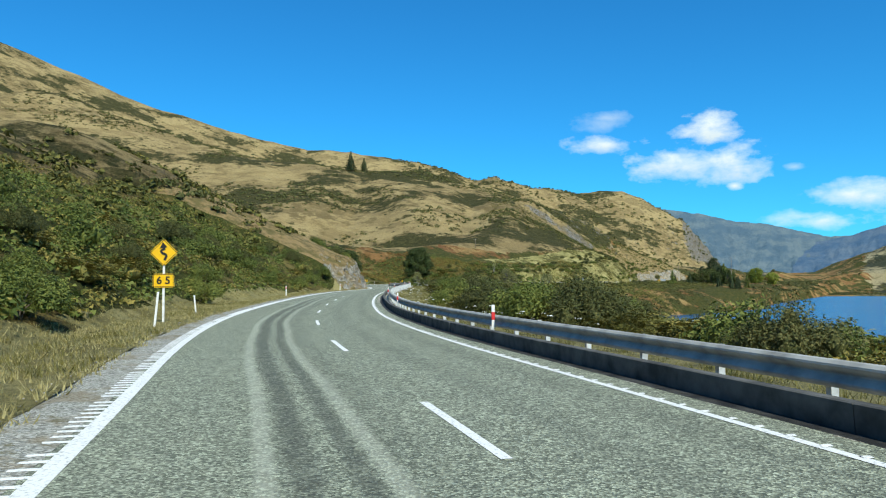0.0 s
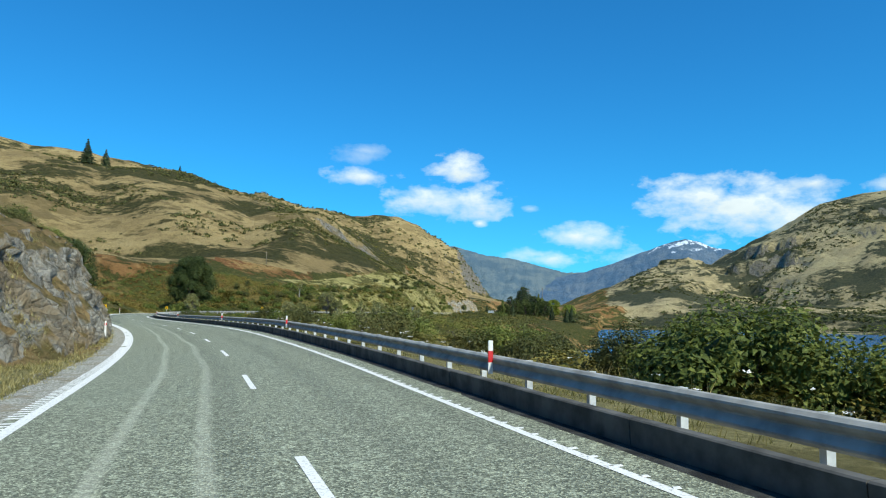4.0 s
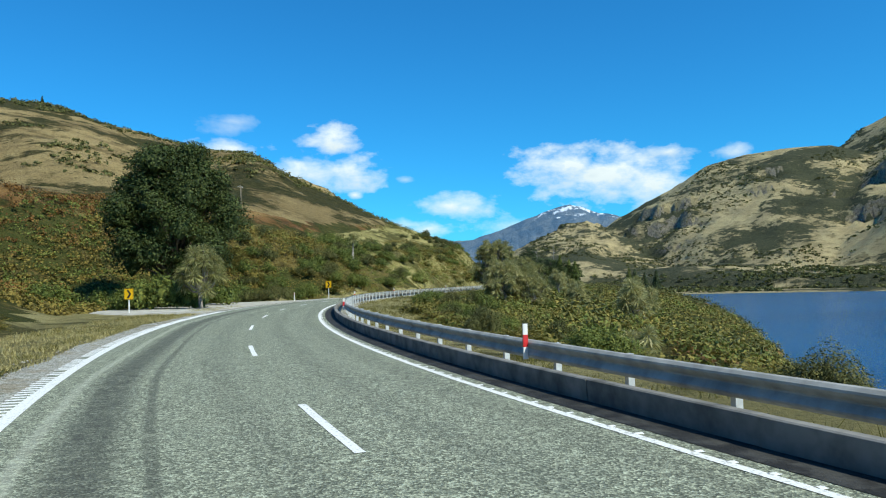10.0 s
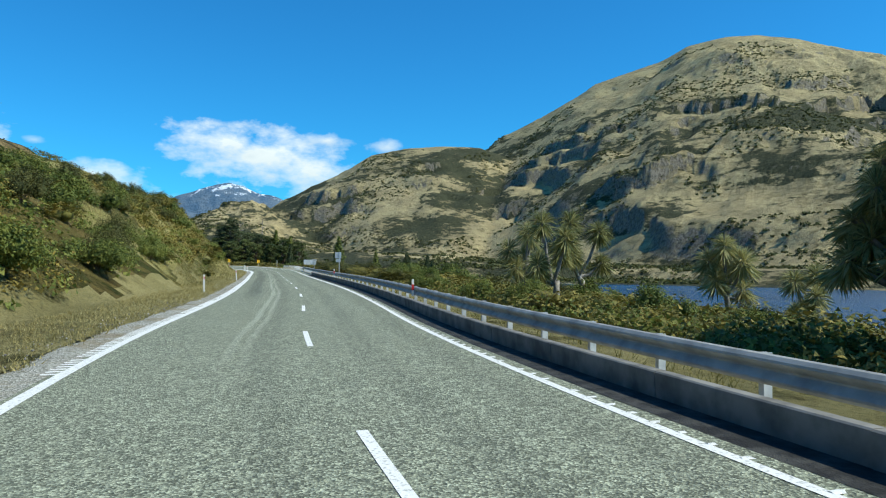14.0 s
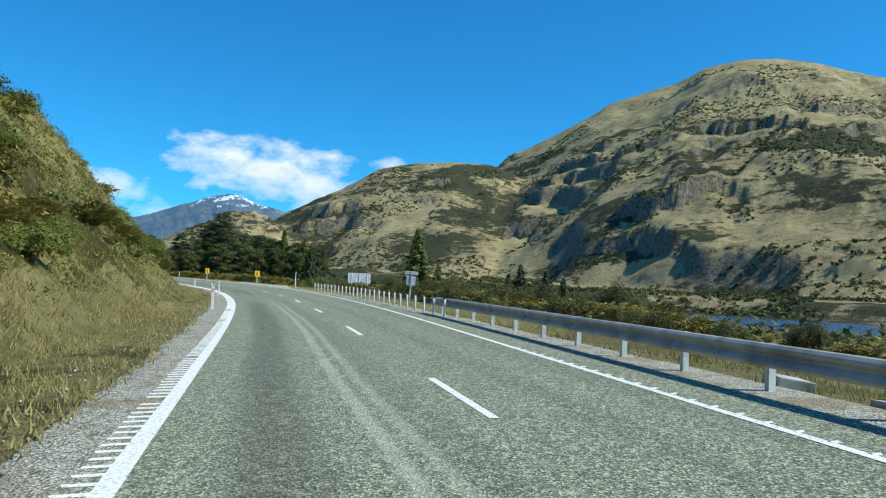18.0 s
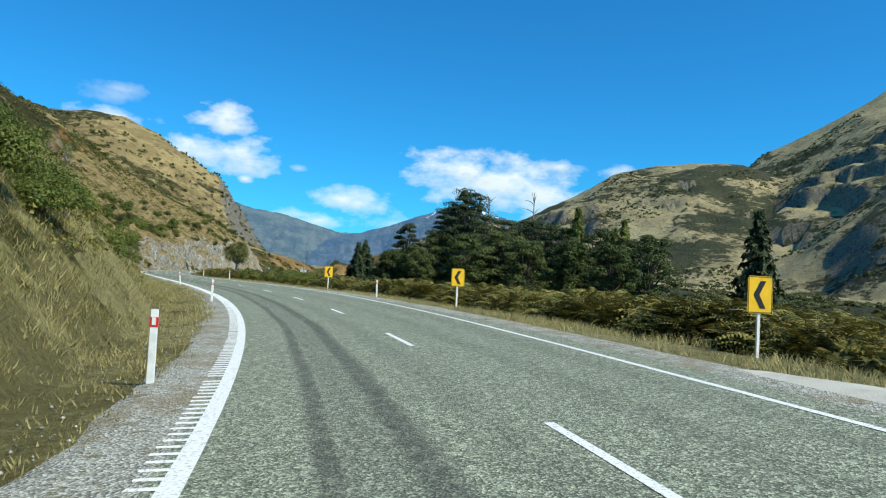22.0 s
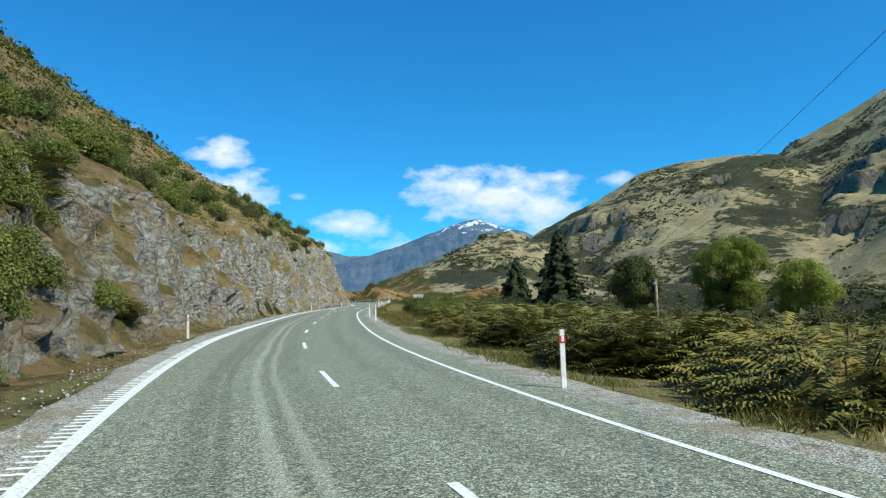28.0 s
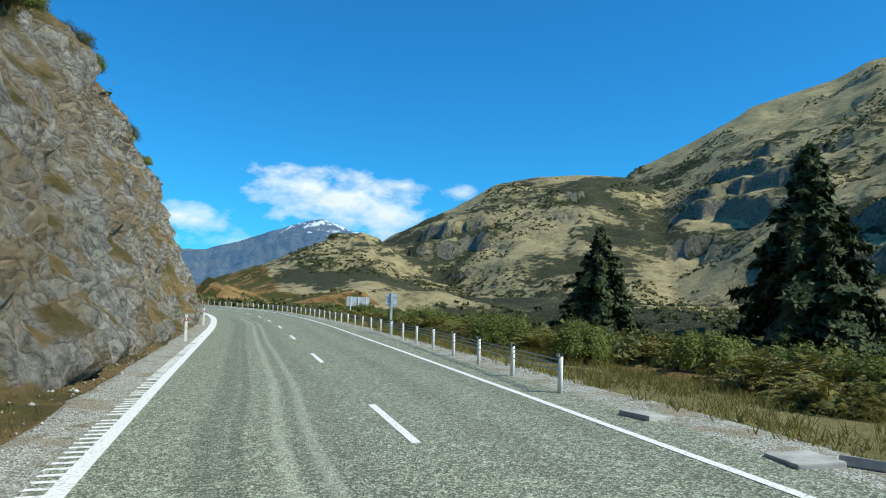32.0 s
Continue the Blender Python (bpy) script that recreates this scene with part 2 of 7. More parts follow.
k = Mat("road_paint", 0.6, 0, 0.4)
k.color(k.mix(k.step(k.noise(26, 5), 0.50, 0.72), (0.80, 0.80, 0.77), (0.38, 0.385, 0.36)))
k.bump(k.noise(30, 4), 0.6, 0.01)
M_PAINT = k.m

k = Mat("shoulder_gravel", 0.95, 0, 0.1)
vz = k.node("ShaderNodeTexVoronoi")
vz.inputs["Scale"].default_value = 36
k.t.links.new(k.place(), vz.inputs["Vector"])
sc = k.node("ShaderNodeSeparateColor")
k.t.links.new(vz.outputs["Color"], sc.inputs[0])
gr = k.ramp(sc.outputs[0], (0.0, (0.16, 0.16, 0.135)), (0.5, (0.34, 0.335, 0.29)), (1.0, (0.56, 0.55, 0.49)))
gr = k.mix(k.math("MULTIPLY", k.step(k.noise(0.9, 8, 0.7), 0.50, 0.60), 0.6), gr, (0.24, 0.19, 0.11))
gr = k.mix(k.math("MULTIPLY", k.step(k.noise(3.5, 7, 0.7), 0.55, 0.64), 0.7), gr, (0.14, 0.125, 0.06))
k.color(gr)
k.bump(k.math("ADD", vz.outputs["Distance"], k.noise(6, 4)), 0.8, 0.03)
M_GRAVEL = k.m

k = Mat("loose_stone", 0.92, 0, 0.15)
sgeo = k.node("ShaderNodeNewGeometry")
k.color(k.ramp(sgeo.outputs["Random Per Island"], (0.0, (0.16, 0.15, 0.13)), (0.6, (0.38, 0.36, 0.32)), (1.0, (0.58, 0.55, 0.49))))
k.bump(k.noise(40, 4), 0.5, 0.01)
M_STONE = k.m

k = Mat("pale_drive_gravel", 0.95, 0, 0.1)
k.color(k.mix(k.step(k.noise(0.5, 6, 0.65), 0.38, 0.66), (0.50, 0.48, 0.42), (0.34, 0.32, 0.27)))
k.bump(k.noise(24, 4), 0.6, 0.02)
M_DRIVE = k.m

# near-black: gutter bitumen and the shadow at the kerb's foot in one colour
k = Mat("bitumen_and_kerb_shade", 0.8, 0, 0.3)
k.color(k.mix(k.step(k.noise(3, 6, 0.65), 0.40, 0.66), (0.018, 0.018, 0.018), (0.06, 0.06, 0.056)))
k.bump(k.noise(18, 5, 0.7), 0.9, 0.03)
M_TAR_SHADE = k.m


def ground_mat(name, straw, tan, brown, scrub_a, scrub_b, rock_a, rock_b, scrub=0.5, rock=0.66, outcrop=0.66, clumps=0.5, scale=1.0, lay=1.0, bald=None):
    """Open hill country: dry tussock in three tones, dark scrub in patches and single clumps, bare rock where it is steep."""
    k = Mat(name, 0.95, 0, 0.06)
    nz = k.node("ShaderNodeSeparateXYZ")
    k.place()
    k.t.links.new(k.geo.outputs["Normal"], nz.inputs[0])
    flat = (1, 1, lay)
    fine = k.noise(1.9 * scale, 8, 0.72)
    mid = k.noise(0.11 * scale, 9, 0.68, stretch=flat)
    wide = k.noise(0.016 * scale, 6, 0.6, stretch=flat)
    g = k.mix(k.step(k.noise(0.03 * scale, 8, 0.66, stretch=flat), 0.42, 0.58), straw, tan)
    g = k.mix(k.step(k.math("ADD", k.math("MULTIPLY", mid, 0.6), k.math("MULTIPLY", wide, 0.4)), 0.50, 0.58), g, brown)
    g = k.mix(k.math("MULTIPLY", k.step(fine, 0.44, 0.66), 0.6), g, tuple(c * 0.45 for c in brown))
    s = k.mix(k.step(k.noise(0.4 * scale, 7, 0.7), 0.42, 0.6), scrub_a, scrub_b)
    s = k.mix(k.math("MULTIPLY", k.step(fine, 0.42, 0.6), 0.6), s, tuple(c * 0.4 for c in scrub_a))
    f = k.math("ADD", k.math("MULTIPLY", k.noise(0.011 * scale, 5, 0.6, stretch=flat), 0.62), k.math("MULTIPLY", k.noise(0.075 * scale, 9, 0.72, stretch=flat), 0.38))
    if bald:
        zz = k.node("ShaderNodeSeparateXYZ")
        k.t.links.new(k.place(), zz.inputs[0])
        f = k.math("SUBTRACT", f, k.math("MULTIPLY", k.step(zz.outputs[2], *bald), 0.12))
    patch = k.step(f, scrub - 0.012, scrub + 0.03)
    vo = k.node("ShaderNodeTexVoronoi")
    vo.inputs["Scale"].default_value = 0.26 * scale
    warp = k.node("ShaderNodeVectorMath")
    warp.operation = "ADD"
    wn = k.node("ShaderNodeTexNoise")
    wn.inputs["Scale"].default_value, wn.inputs["Detail"].default_value = 0.5 * scale, 6.0
    k.t.links.new(k.place(), wn.inputs["Vector"])
    wm = k.node("ShaderNodeVectorMath")
    wm.operation = "SCALE"
    wm.inputs["Scale"].default_value = 3.0 / scale
    k.t.links.new(wn.outputs["Color"], wm.inputs[0])
    k.t.links.new(k.place(), warp.inputs[0])
    k.t.links.new(wm.outputs[0], warp.inputs[1])
    k.t.links.new(warp.outputs[0], vo.inputs["Vector"])
    cs = k.node("ShaderNodeSeparateColor")
    k.t.links.new(vo.outputs["Color"], cs.inputs[0])
    size = k.math("MULTIPLY", k.math("SUBTRACT", k.math("ADD", cs.outputs[0], k.math("MULTIPLY", k.math("SUBTRACT", f, scrub), 5.0)), 1.0 - clumps), 0.75)
    dot = k.step(k.math("SUBTRACT", size, vo.outputs["Distance"]), -0.05, 0.06)
    c = k.mix(k.math("MAXIMUM", patch, dot), g, s)
    cr = k.noise(0.55 * scale, 10, 0.78, stretch=(1.3, 1.3, 0.4))
    rk = k.mix(k.step(cr, 0.40, 0.60), rock_a, rock_b)
    rk = k.mix(k.math("MULTIPLY", k.step(mid, 0.46, 0.60), 0.55), rk, brown)
    steep = k.math("ADD", nz.outputs[2], k.math("MULTIPLY", k.math("SUBTRACT", k.noise(0.09 * scale, 9, 0.72), 0.5), 0.55))
    bare = k.math("MAXIMUM", k.step(steep, rock + 0.02, rock - 0.07), k.step(k.math("ADD", k.math("MULTIPLY", k.noise(0.05 * scale, 9, 0.72), 0.8), k.math("MULTIPLY", k.math("SUBTRACT", 1.0, nz.outputs[2]), 0.35)), outcrop, outcrop + 0.03))
    c = k.mix(bare, c, rk)
    k.color(c)
    up = k.math("ADD", k.math("MULTIPLY", k.noise(0.30 * scale, 10, 0.74), 2.2), k.math("MULTIPLY", fine, 0.8))
    k.bump(k.math("ADD", up, k.math("MULTIPLY", k.math("MAXIMUM", patch, dot), 0.5)), 1.0, 0.9 / scale)
    return k.m


GREY_A, GREY_B = (0.085, 0.08, 0.07), (0.30, 0.285, 0.25)
M_HILL = ground_mat("hill_tussock", (0.43, 0.33, 0.155), (0.30, 0.225, 0.105), (0.205, 0.155, 0.072), (0.055, 0.058, 0.024), (0.10, 0.088, 0.036), GREY_A, GREY_B, 0.512, 0.70, 0.575, 0.50, 1.0, 1.6)
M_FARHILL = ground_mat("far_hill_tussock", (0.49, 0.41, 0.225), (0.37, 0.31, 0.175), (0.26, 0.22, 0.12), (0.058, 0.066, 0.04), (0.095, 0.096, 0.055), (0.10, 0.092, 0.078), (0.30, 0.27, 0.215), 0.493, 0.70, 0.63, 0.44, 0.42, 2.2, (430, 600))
M_LOWHILL = ground_mat("lower_hill_scrub", (0.38, 0.26, 0.105), (0.27, 0.15, 0.06), (0.20, 0.095, 0.04), (0.06, 0.07, 0.022), (0.12, 0.105, 0.034), GREY_A, GREY_B, 0.48, 0.56, 0.64, 0.55, 1.6)
M_SCRUBBANK = ground_mat("scrub_bank", (0.19, 0.15, 0.055), (0.14, 0.12, 0.04), (0.11, 0.085, 0.032), (0.05, 0.062, 0.018), (0.10, 0.095, 0.03), (0.15, 0.14, 0.12), (0.34, 0.325, 0.285), 0.48, 0.28, 0.72, 0.6, 6.0)
M_VERGE = ground_mat("verge_turf", (0.41, 0.36, 0.165), (0.31, 0.275, 0.12), (0.24, 0.21, 0.09), (0.11, 0.11, 0.04), (0.16, 0.135, 0.055), (0.19, 0.18, 0.15), (0.36, 0.34, 0.30), 0.55, 0.28, 0.62, 0.35, 4.5)
M_BANK = ground_mat("bank_grass", (0.42, 0.37, 0.16), (0.31, 0.28, 0.105), (0.23, 0.205, 0.075), (0.085, 0.09, 0.03), (0.14, 0.115, 0.04), (0.15, 0.14, 0.12), (0.38, 0.36, 0.32), 0.525, 0.50, 0.66, 0.45, 5.0)

k = Mat("lake_water", 0.22, 0, 0.22)
k.color(k.mix(k.step(k.noise(0.01, 3), 0.4, 0.6), (0.010, 0.068, 0.175), (0.015, 0.09, 0.22)))
k.bump(k.noise(1.3, 5, 0.6, stretch=(1, 0.6, 1)), 0.35, 0.25)
M_WATER = k.m

# bluish base colour and blue emission stand in for air haze over the range
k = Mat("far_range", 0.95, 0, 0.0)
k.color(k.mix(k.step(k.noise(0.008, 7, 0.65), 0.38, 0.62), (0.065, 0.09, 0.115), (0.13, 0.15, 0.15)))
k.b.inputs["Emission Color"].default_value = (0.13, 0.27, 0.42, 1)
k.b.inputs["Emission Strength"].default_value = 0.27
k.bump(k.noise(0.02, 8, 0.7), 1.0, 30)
M_FAR_HAZE = k.m
# rock tinted blue, with a faint blue glow, as painted distance haze
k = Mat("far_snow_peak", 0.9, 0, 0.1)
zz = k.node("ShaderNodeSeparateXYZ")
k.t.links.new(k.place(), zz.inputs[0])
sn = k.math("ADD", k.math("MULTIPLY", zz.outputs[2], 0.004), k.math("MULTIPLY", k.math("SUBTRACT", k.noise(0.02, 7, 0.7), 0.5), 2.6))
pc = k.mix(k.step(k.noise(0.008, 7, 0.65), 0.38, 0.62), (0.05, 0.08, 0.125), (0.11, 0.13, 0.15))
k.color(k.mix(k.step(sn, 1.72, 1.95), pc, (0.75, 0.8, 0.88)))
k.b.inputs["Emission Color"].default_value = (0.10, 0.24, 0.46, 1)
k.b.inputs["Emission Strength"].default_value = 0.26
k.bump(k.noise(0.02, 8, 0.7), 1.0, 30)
M_PEAK_HAZE = k.m

M_STEEL = plain("galvanised_steel", (0.38, 0.375, 0.345), 0.65, 0.05, 0.4, 0.35, 2.5)
M_STEELPOST = plain("galvanised_post", (0.62, 0.63, 0.62), 0.55, 0.3, 0.5, 0.25, 5)
M_SLAB = plain("pale_concrete", (0.42, 0.41, 0.38), 0.9, 0, 0.2, 0.35, 3.0, 0.5)
M_CONC = plain("kerb_concrete", (0.105, 0.105, 0.10), 0.9, 0, 0.2, 0.5, 2.2, 0.5)
M_CONCPALE = plain("pale_kerb_concrete", (0.21, 0.205, 0.19), 0.9, 0, 0.2, 0.45, 2.2, 0.5)
M_WHITE = plain("white_plastic", (0.80, 0.79, 0.75), 0.5, 0, 0.4, 0.14, 7)
M_RED = plain("red_reflector", (0.62, 0.03, 0.03), 0.35, 0, 0.6, 0.2, 9)
M_YELLOW = plain("sign_yellow", (0.86, 0.50, 0.012), 0.38, 0, 0.5, 0.08, 5, 0.02)
M_BLACK = plain("sign_black", (0.018, 0.018, 0.02), 0.5, 0, 0.4, 0.2, 8, 0.05)
M_ALU = plain("sign_back_aluminium", (0.55, 0.57, 0.58), 0.5, 0.55, 0.5, 0.25, 4)
M_WOOD = plain("weathered_timber", (0.25, 0.21, 0.16), 0.9, 0, 0.15, 0.5, 5, 0.5)
M_BARK = plain("bark", (0.13, 0.105, 0.08), 0.95, 0, 0.1, 0.5, 4, 0.8)
M_BARKG = plain("grey_bark", (0.27, 0.25, 0.22), 0.95, 0, 0.1, 0.5, 5, 0.8)
M_WIRE = plain("wire_rope", (0.3, 0.31, 0.32), 0.5, 0.7, 0.5, 0.2, 8)
M_BRACKEN = foliage("bracken_scrub", (0.045, 0.052, 0.013), (0.145, 0.143, 0.034), (0.34, 0.265, 0.065), 0.65, 0.15)
M_GREEN = foliage("green_shrub", (0.05, 0.075, 0.018), (0.15, 0.185, 0.04), (0.30, 0.31, 0.075), 0.6, 0.3)
M_MANUKA = foliage("dark_scrub", (0.035, 0.044, 0.015), (0.10, 0.11, 0.034), (0.21, 0.19, 0.065), 0.65, 0.25)
M_GOLD = foliage("golden_bracken", (0.06, 0.052, 0.013), (0.20, 0.155, 0.034), (0.36, 0.27, 0.065), 0.65, 0.15)
M_RUST = foliage("rusty_fern", (0.10, 0.05, 0.018), (0.23, 0.12, 0.035), (0.35, 0.20, 0.06))
M_WILLOW = foliage("willow_leaves", (0.09, 0.12, 0.02), (0.24, 0.29, 0.045), (0.42, 0.46, 0.09), 0.6, 0.4)
M_TREE = foliage("broadleaf_tree", (0.026, 0.04, 0.012), (0.072, 0.10, 0.026), (0.17, 0.19, 0.06), 0.6, 0.2)
M_PINE = foliage("conifer_needles", (0.022, 0.036, 0.016), (0.065, 0.088, 0.036), (0.14, 0.16, 0.065), 0.7, 0.15)
M_CABB = foliage("sword_leaves", (0.10, 0.105, 0.035), (0.33, 0.33, 0.125), (0.64, 0.58, 0.30), 0.5, 0.4)
M_GRASS = foliage("dry_grass", (0.24, 0.205, 0.08), (0.41, 0.35, 0.145), (0.60, 0.52, 0.25), 0.7, 0.35)
M_GGRASS = foliage("green_grass", (0.10, 0.10, 0.025), (0.20, 0.18, 0.05), (0.36, 0.30, 0.10), 0.7, 0.35)

# ---------------- helpers for shapes ----------------
def link_mesh(name, V, F, mat, parent=None, label="", smooth=False, uv=None):
    """A mesh object from numpy arrays: vertices (n, 3) and faces (m, 3 or 4)."""
    V, F = np.asarray(V, np.float32), np.asarray(F, np.int32)
    me = bpy.data.meshes.new(name)
    me.vertices.add(len(V))
    me.vertices.foreach_set("co", V.ravel())
    m, w = F.shape
    me.loops.add(m * w)
    me.loops.foreach_set("vertex_index", F.ravel())
    me.polygons.add(m)
    me.polygons.foreach_set("loop_start", np.arange(0, m * w, w, dtype=np.int32))
    if smooth:
        me.polygons.foreach_set("use_smooth", np.ones(m, bool))
    if uv is not None:
        layer = me.uv_layers.new(name="UVMap")
        layer.data.foreach_set("uv", np.asarray(uv, np.float32)[F.ravel()].ravel())
    me.update(calc_edges=True)
    me.materials.append(mat)
    ob = new(name, me)
    ob.parent = parent
    if label:
        ob["label"] = label
    return ob


def part(name, bm, mat, parent=None, label="", smooth=False):
    """Links a bmesh as one mesh object under a thing or a part."""
    me = bpy.data.meshes.new(name)
    for f in bm.faces:
        f.smooth = smooth
    bm.to_mesh(me)
    bm.free()
    me.materials.append(mat)
    ob = new(name, me)
    ob.parent = parent
    if label:
        ob["label"] = label
    return ob


def empty(name, m, label, category, group="", kind=""):
    ob = new(name)
    ob.matrix_basis = m
    return tagged(ob, label, category, group, kind)


def box_bm(x, y, z, at_=(0, 0, 0), bevel=0.0):
    bm = bmesh.new()
    bmesh.ops.create_cube(bm, size=1)
    bmesh.ops.scale(bm, vec=(x, y, z), verts=bm.verts)
    if bevel:
        bmesh.ops.bevel(bm, geom=list(bm.edges), offset=bevel, segments=2, affect="EDGES", profile=0.7)
    bmesh.ops.translate(bm, vec=at_, verts=bm.verts)
    return bm


def tube_bm(r0, r1, h, at_=(0, 0, 0), n=10):
    bm = bmesh.new()
    bmesh.ops.create_cone(bm, cap_ends=True, segments=n, radius1=r0, radius2=r1, depth=h)
    bmesh.ops.translate(bm, vec=(at_[0], at_[1], at_[2] + h / 2), verts=bm.verts)
    return bm


def limb(pts, radii, n=6):
    """A tapered round limb through points; returns vertices and quads."""
    V, F = [], []
    pts = [Vector(p) for p in pts]
    for i, p in enumerate(pts):
        d = (pts[min(i + 1, len(pts) - 1)] - pts[max(i - 1, 0)]).normalized()
        q = d.to_track_quat("Z", "Y")
        for j in range(n):
            a = 2 * math.pi * j / n
            V.append(p + q @ Vector((math.cos(a) * radii[i], math.sin(a) * radii[i], 0)))
        if i:
            for j in range(n):
                F.append(((i - 1) * n + j, (i - 1) * n + (j + 1) % n, i * n + (j + 1) % n, i * n + j))
    return V, F


def join_limbs(limbs):
    V, F = [], []
    for v, f in limbs:
        o = len(V)
        V += v
        F += [tuple(i + o for i in q) for q in f]
    return np.array([tuple(v) for v in V]), np.array(F)


def hash2(ix, iy, seed):
    h = (ix.astype(np.int64) * 374761393 + iy.astype(np.int64) * 668265263 + seed * 974711) & 0xFFFFFFFF
    h = ((h ^ (h >> 13)) * 1274126177) & 0xFFFFFFFF
    return ((h ^ (h >> 16)) & 0xFFFF) / 65535.0


def vnoise(x, y, seed=0):
    ix, iy = np.floor(x), np.floor(y)
    fx, fy = x - ix, y - iy
    fx, fy = fx * fx * (3 - 2 * fx), fy * fy * (3 - 2 * fy)
    a, b = hash2(ix, iy, seed), hash2(ix + 1, iy, seed)
    c, d = hash2(ix, iy + 1, seed), hash2(ix + 1, iy + 1, seed)
    return (a + (b - a) * fx) * (1 - fy) + (c + (d - c) * fx) * fy


def fbm(x, y, size, octaves=5, seed=0, ridged=False, gain=0.5):
    """Noise of the given size in metres, from -1 to 1 (ridged: 0 to 1)."""
    out, amp, tot = np.zeros_like(x, dtype=float), 1.0, 0.0
    f = 1.0 / size
    for o in range(octaves):
        n = vnoise(x * f + 17.3 * o, y * f - 9.1 * o, seed + o) * 2 - 1
        out += amp * ((1 - np.abs(n)) if ridged else n)
        tot += amp
        amp *= gain
        f *= 2.03
    return out / tot


def smooth01(v, lo, hi):
    t = np.clip((v - lo) / (hi - lo), 0, 1)
    return t * t * (3 - 2 * t)


# ---------------- the road's line ----------------
# heading (degrees, left positive) every 25 m; height and cross-fall every 50 m
START = (11.34, -60.76)
HEAD = [3.34, 7.53, 12.23, 15.66, 7.34, 3.82, -0.17, -0.94, 3.79, 8.17, 9.19, 3.73, -5.19, -15.79, -25.12, -36.49, -44.45, -41.48, -41.45, -41.06, -39.33, -35.06, -28.84, -21.39, -14.32, -10.67, -11.36, -13.89, -20.74, -27.62, -29.9, -34.37, -34.08, -34, -31, -24, -14, -8, -14, -28, -38]
RISE = [-0.03, -0.03, 0.24, 0.81, 1.23, 1.38, 1.82, 2.11, 2.24, 2.31, 2.53, 2.62, 3.03, 3.34, 3.57, 4.13, 4.66, 4.96, 5.26, 5.56, 5.78]
BANK = [0.01, 0.01, 0.14, -0.49, -3.71, -1.38, 1.11, -0.31, -1.51, -2.81, -2.54, -3.25, -2.82, -0.0, 0.67, -0.78, -2.39, -3.05, -3.05, -3.05, -3.05]

ST = np.arange(-60, 940, 1.0)
KN = np.arange(-60, 941, 25.0)
KZ = np.arange(-60, 941, 50.0)
head_mid = np.radians(np.interp(ST + 0.5, KN, HEAD))
RX = np.concatenate([[START[0]], START[0] + np.cumsum(-np.sin(head_mid))[:-1]])
RY = np.concatenate([[START[1]], START[1] + np.cumsum(np.cos(head_mid))[:-1]])
RH = np.radians(np.interp(ST, KN, HEAD))
RZ = np.interp(ST, KZ, RISE)
kern = np.ones(25) / 25
RZ = np.convolve(np.pad(RZ, 12, mode="edge"), kern, "valid")
RB = np.tan(np.radians(np.interp(ST, KZ, BANK)))


def on_road(s, u, dz=0.0):
    """World place at station s, u metres right of the centre line."""
    h = np.interp(s, ST, RH)
    x = np.interp(s, ST, RX) + u * np.cos(h)
    y = np.interp(s, ST, RY) + u * np.sin(h)
    z = np.interp(s, ST, RZ) - np.clip(u, -4.2, 4.2) * np.interp(s, ST, RB) + dz
    return x, y, z


def road_yaw(s):
    return math.degrees(float(np.interp(s, ST, RH)))


# the foot of the hills: the road's line carried on at both ends
back = np.arange(3000, 0, -20.0)
FX = np.concatenate([RX[0] + back * 0.10, RX[::4], RX[-1] + np.array([60, 130, 200, 300, 420, 700, 1200, 2400])])
FY = np.concatenate([RY[0] - back, RY[::4], RY[-1] + np.array([60, 150, 270, 450, 700, 1150, 1900, 3600])])
FS = np.concatenate([ST[0] - back, ST[::4], ST[-1] + np.array([85, 200, 340, 540, 820, 1350, 2200, 4200])])


def near_road(x, y):
    """Station and signed offset (right positive) of the nearest point of the road's line."""
    shape = x.shape
    x, y = x.ravel(), y.ravel()
    best = np.full(x.shape, 1e18)
    s, u = np.zeros(x.shape), np.zeros(x.shape)
    for i in range(len(FX) - 1):
        ax, ay, bx, by = FX[i], FY[i], FX[i + 1], FY[i + 1]
        dx, dy = bx - ax, by - ay
        L2 = dx * dx + dy * dy
        t = np.clip(((x - ax) * dx + (y - ay) * dy) / L2, 0, 1)
        px, py = x - (ax + t * dx), y - (ay + t * dy)
        d = px * px + py * py
        w = d < best
        best[w] = d[w]
        s[w] = (FS[i] + t * (FS[i + 1] - FS[i]))[w]
        u[w] = (np.sign(px * dy - py * dx) * np.sqrt(d))[w]
    return s.reshape(shape), u.reshape(shape)


LAKE_Z = -12.0
SHORE = [(50, -1500), (52, -60), (52, 60), (46, 124), (32, 182), (25, 215), (27, 250), (52, 284), (92, 318), (132, 354), (164, 402), (182, 432), (190, 452), (228, 522),
         (300, 640), (400, 800), (480, 930), (560, 1060), (600, 1130), (680, 1160), (720, 1080), (728, 940), (714, 790), (770, 690), (847, 619), (770, 540), (716, 480), (709, 404), (690, 250), (650, -300), (650, -1500)]


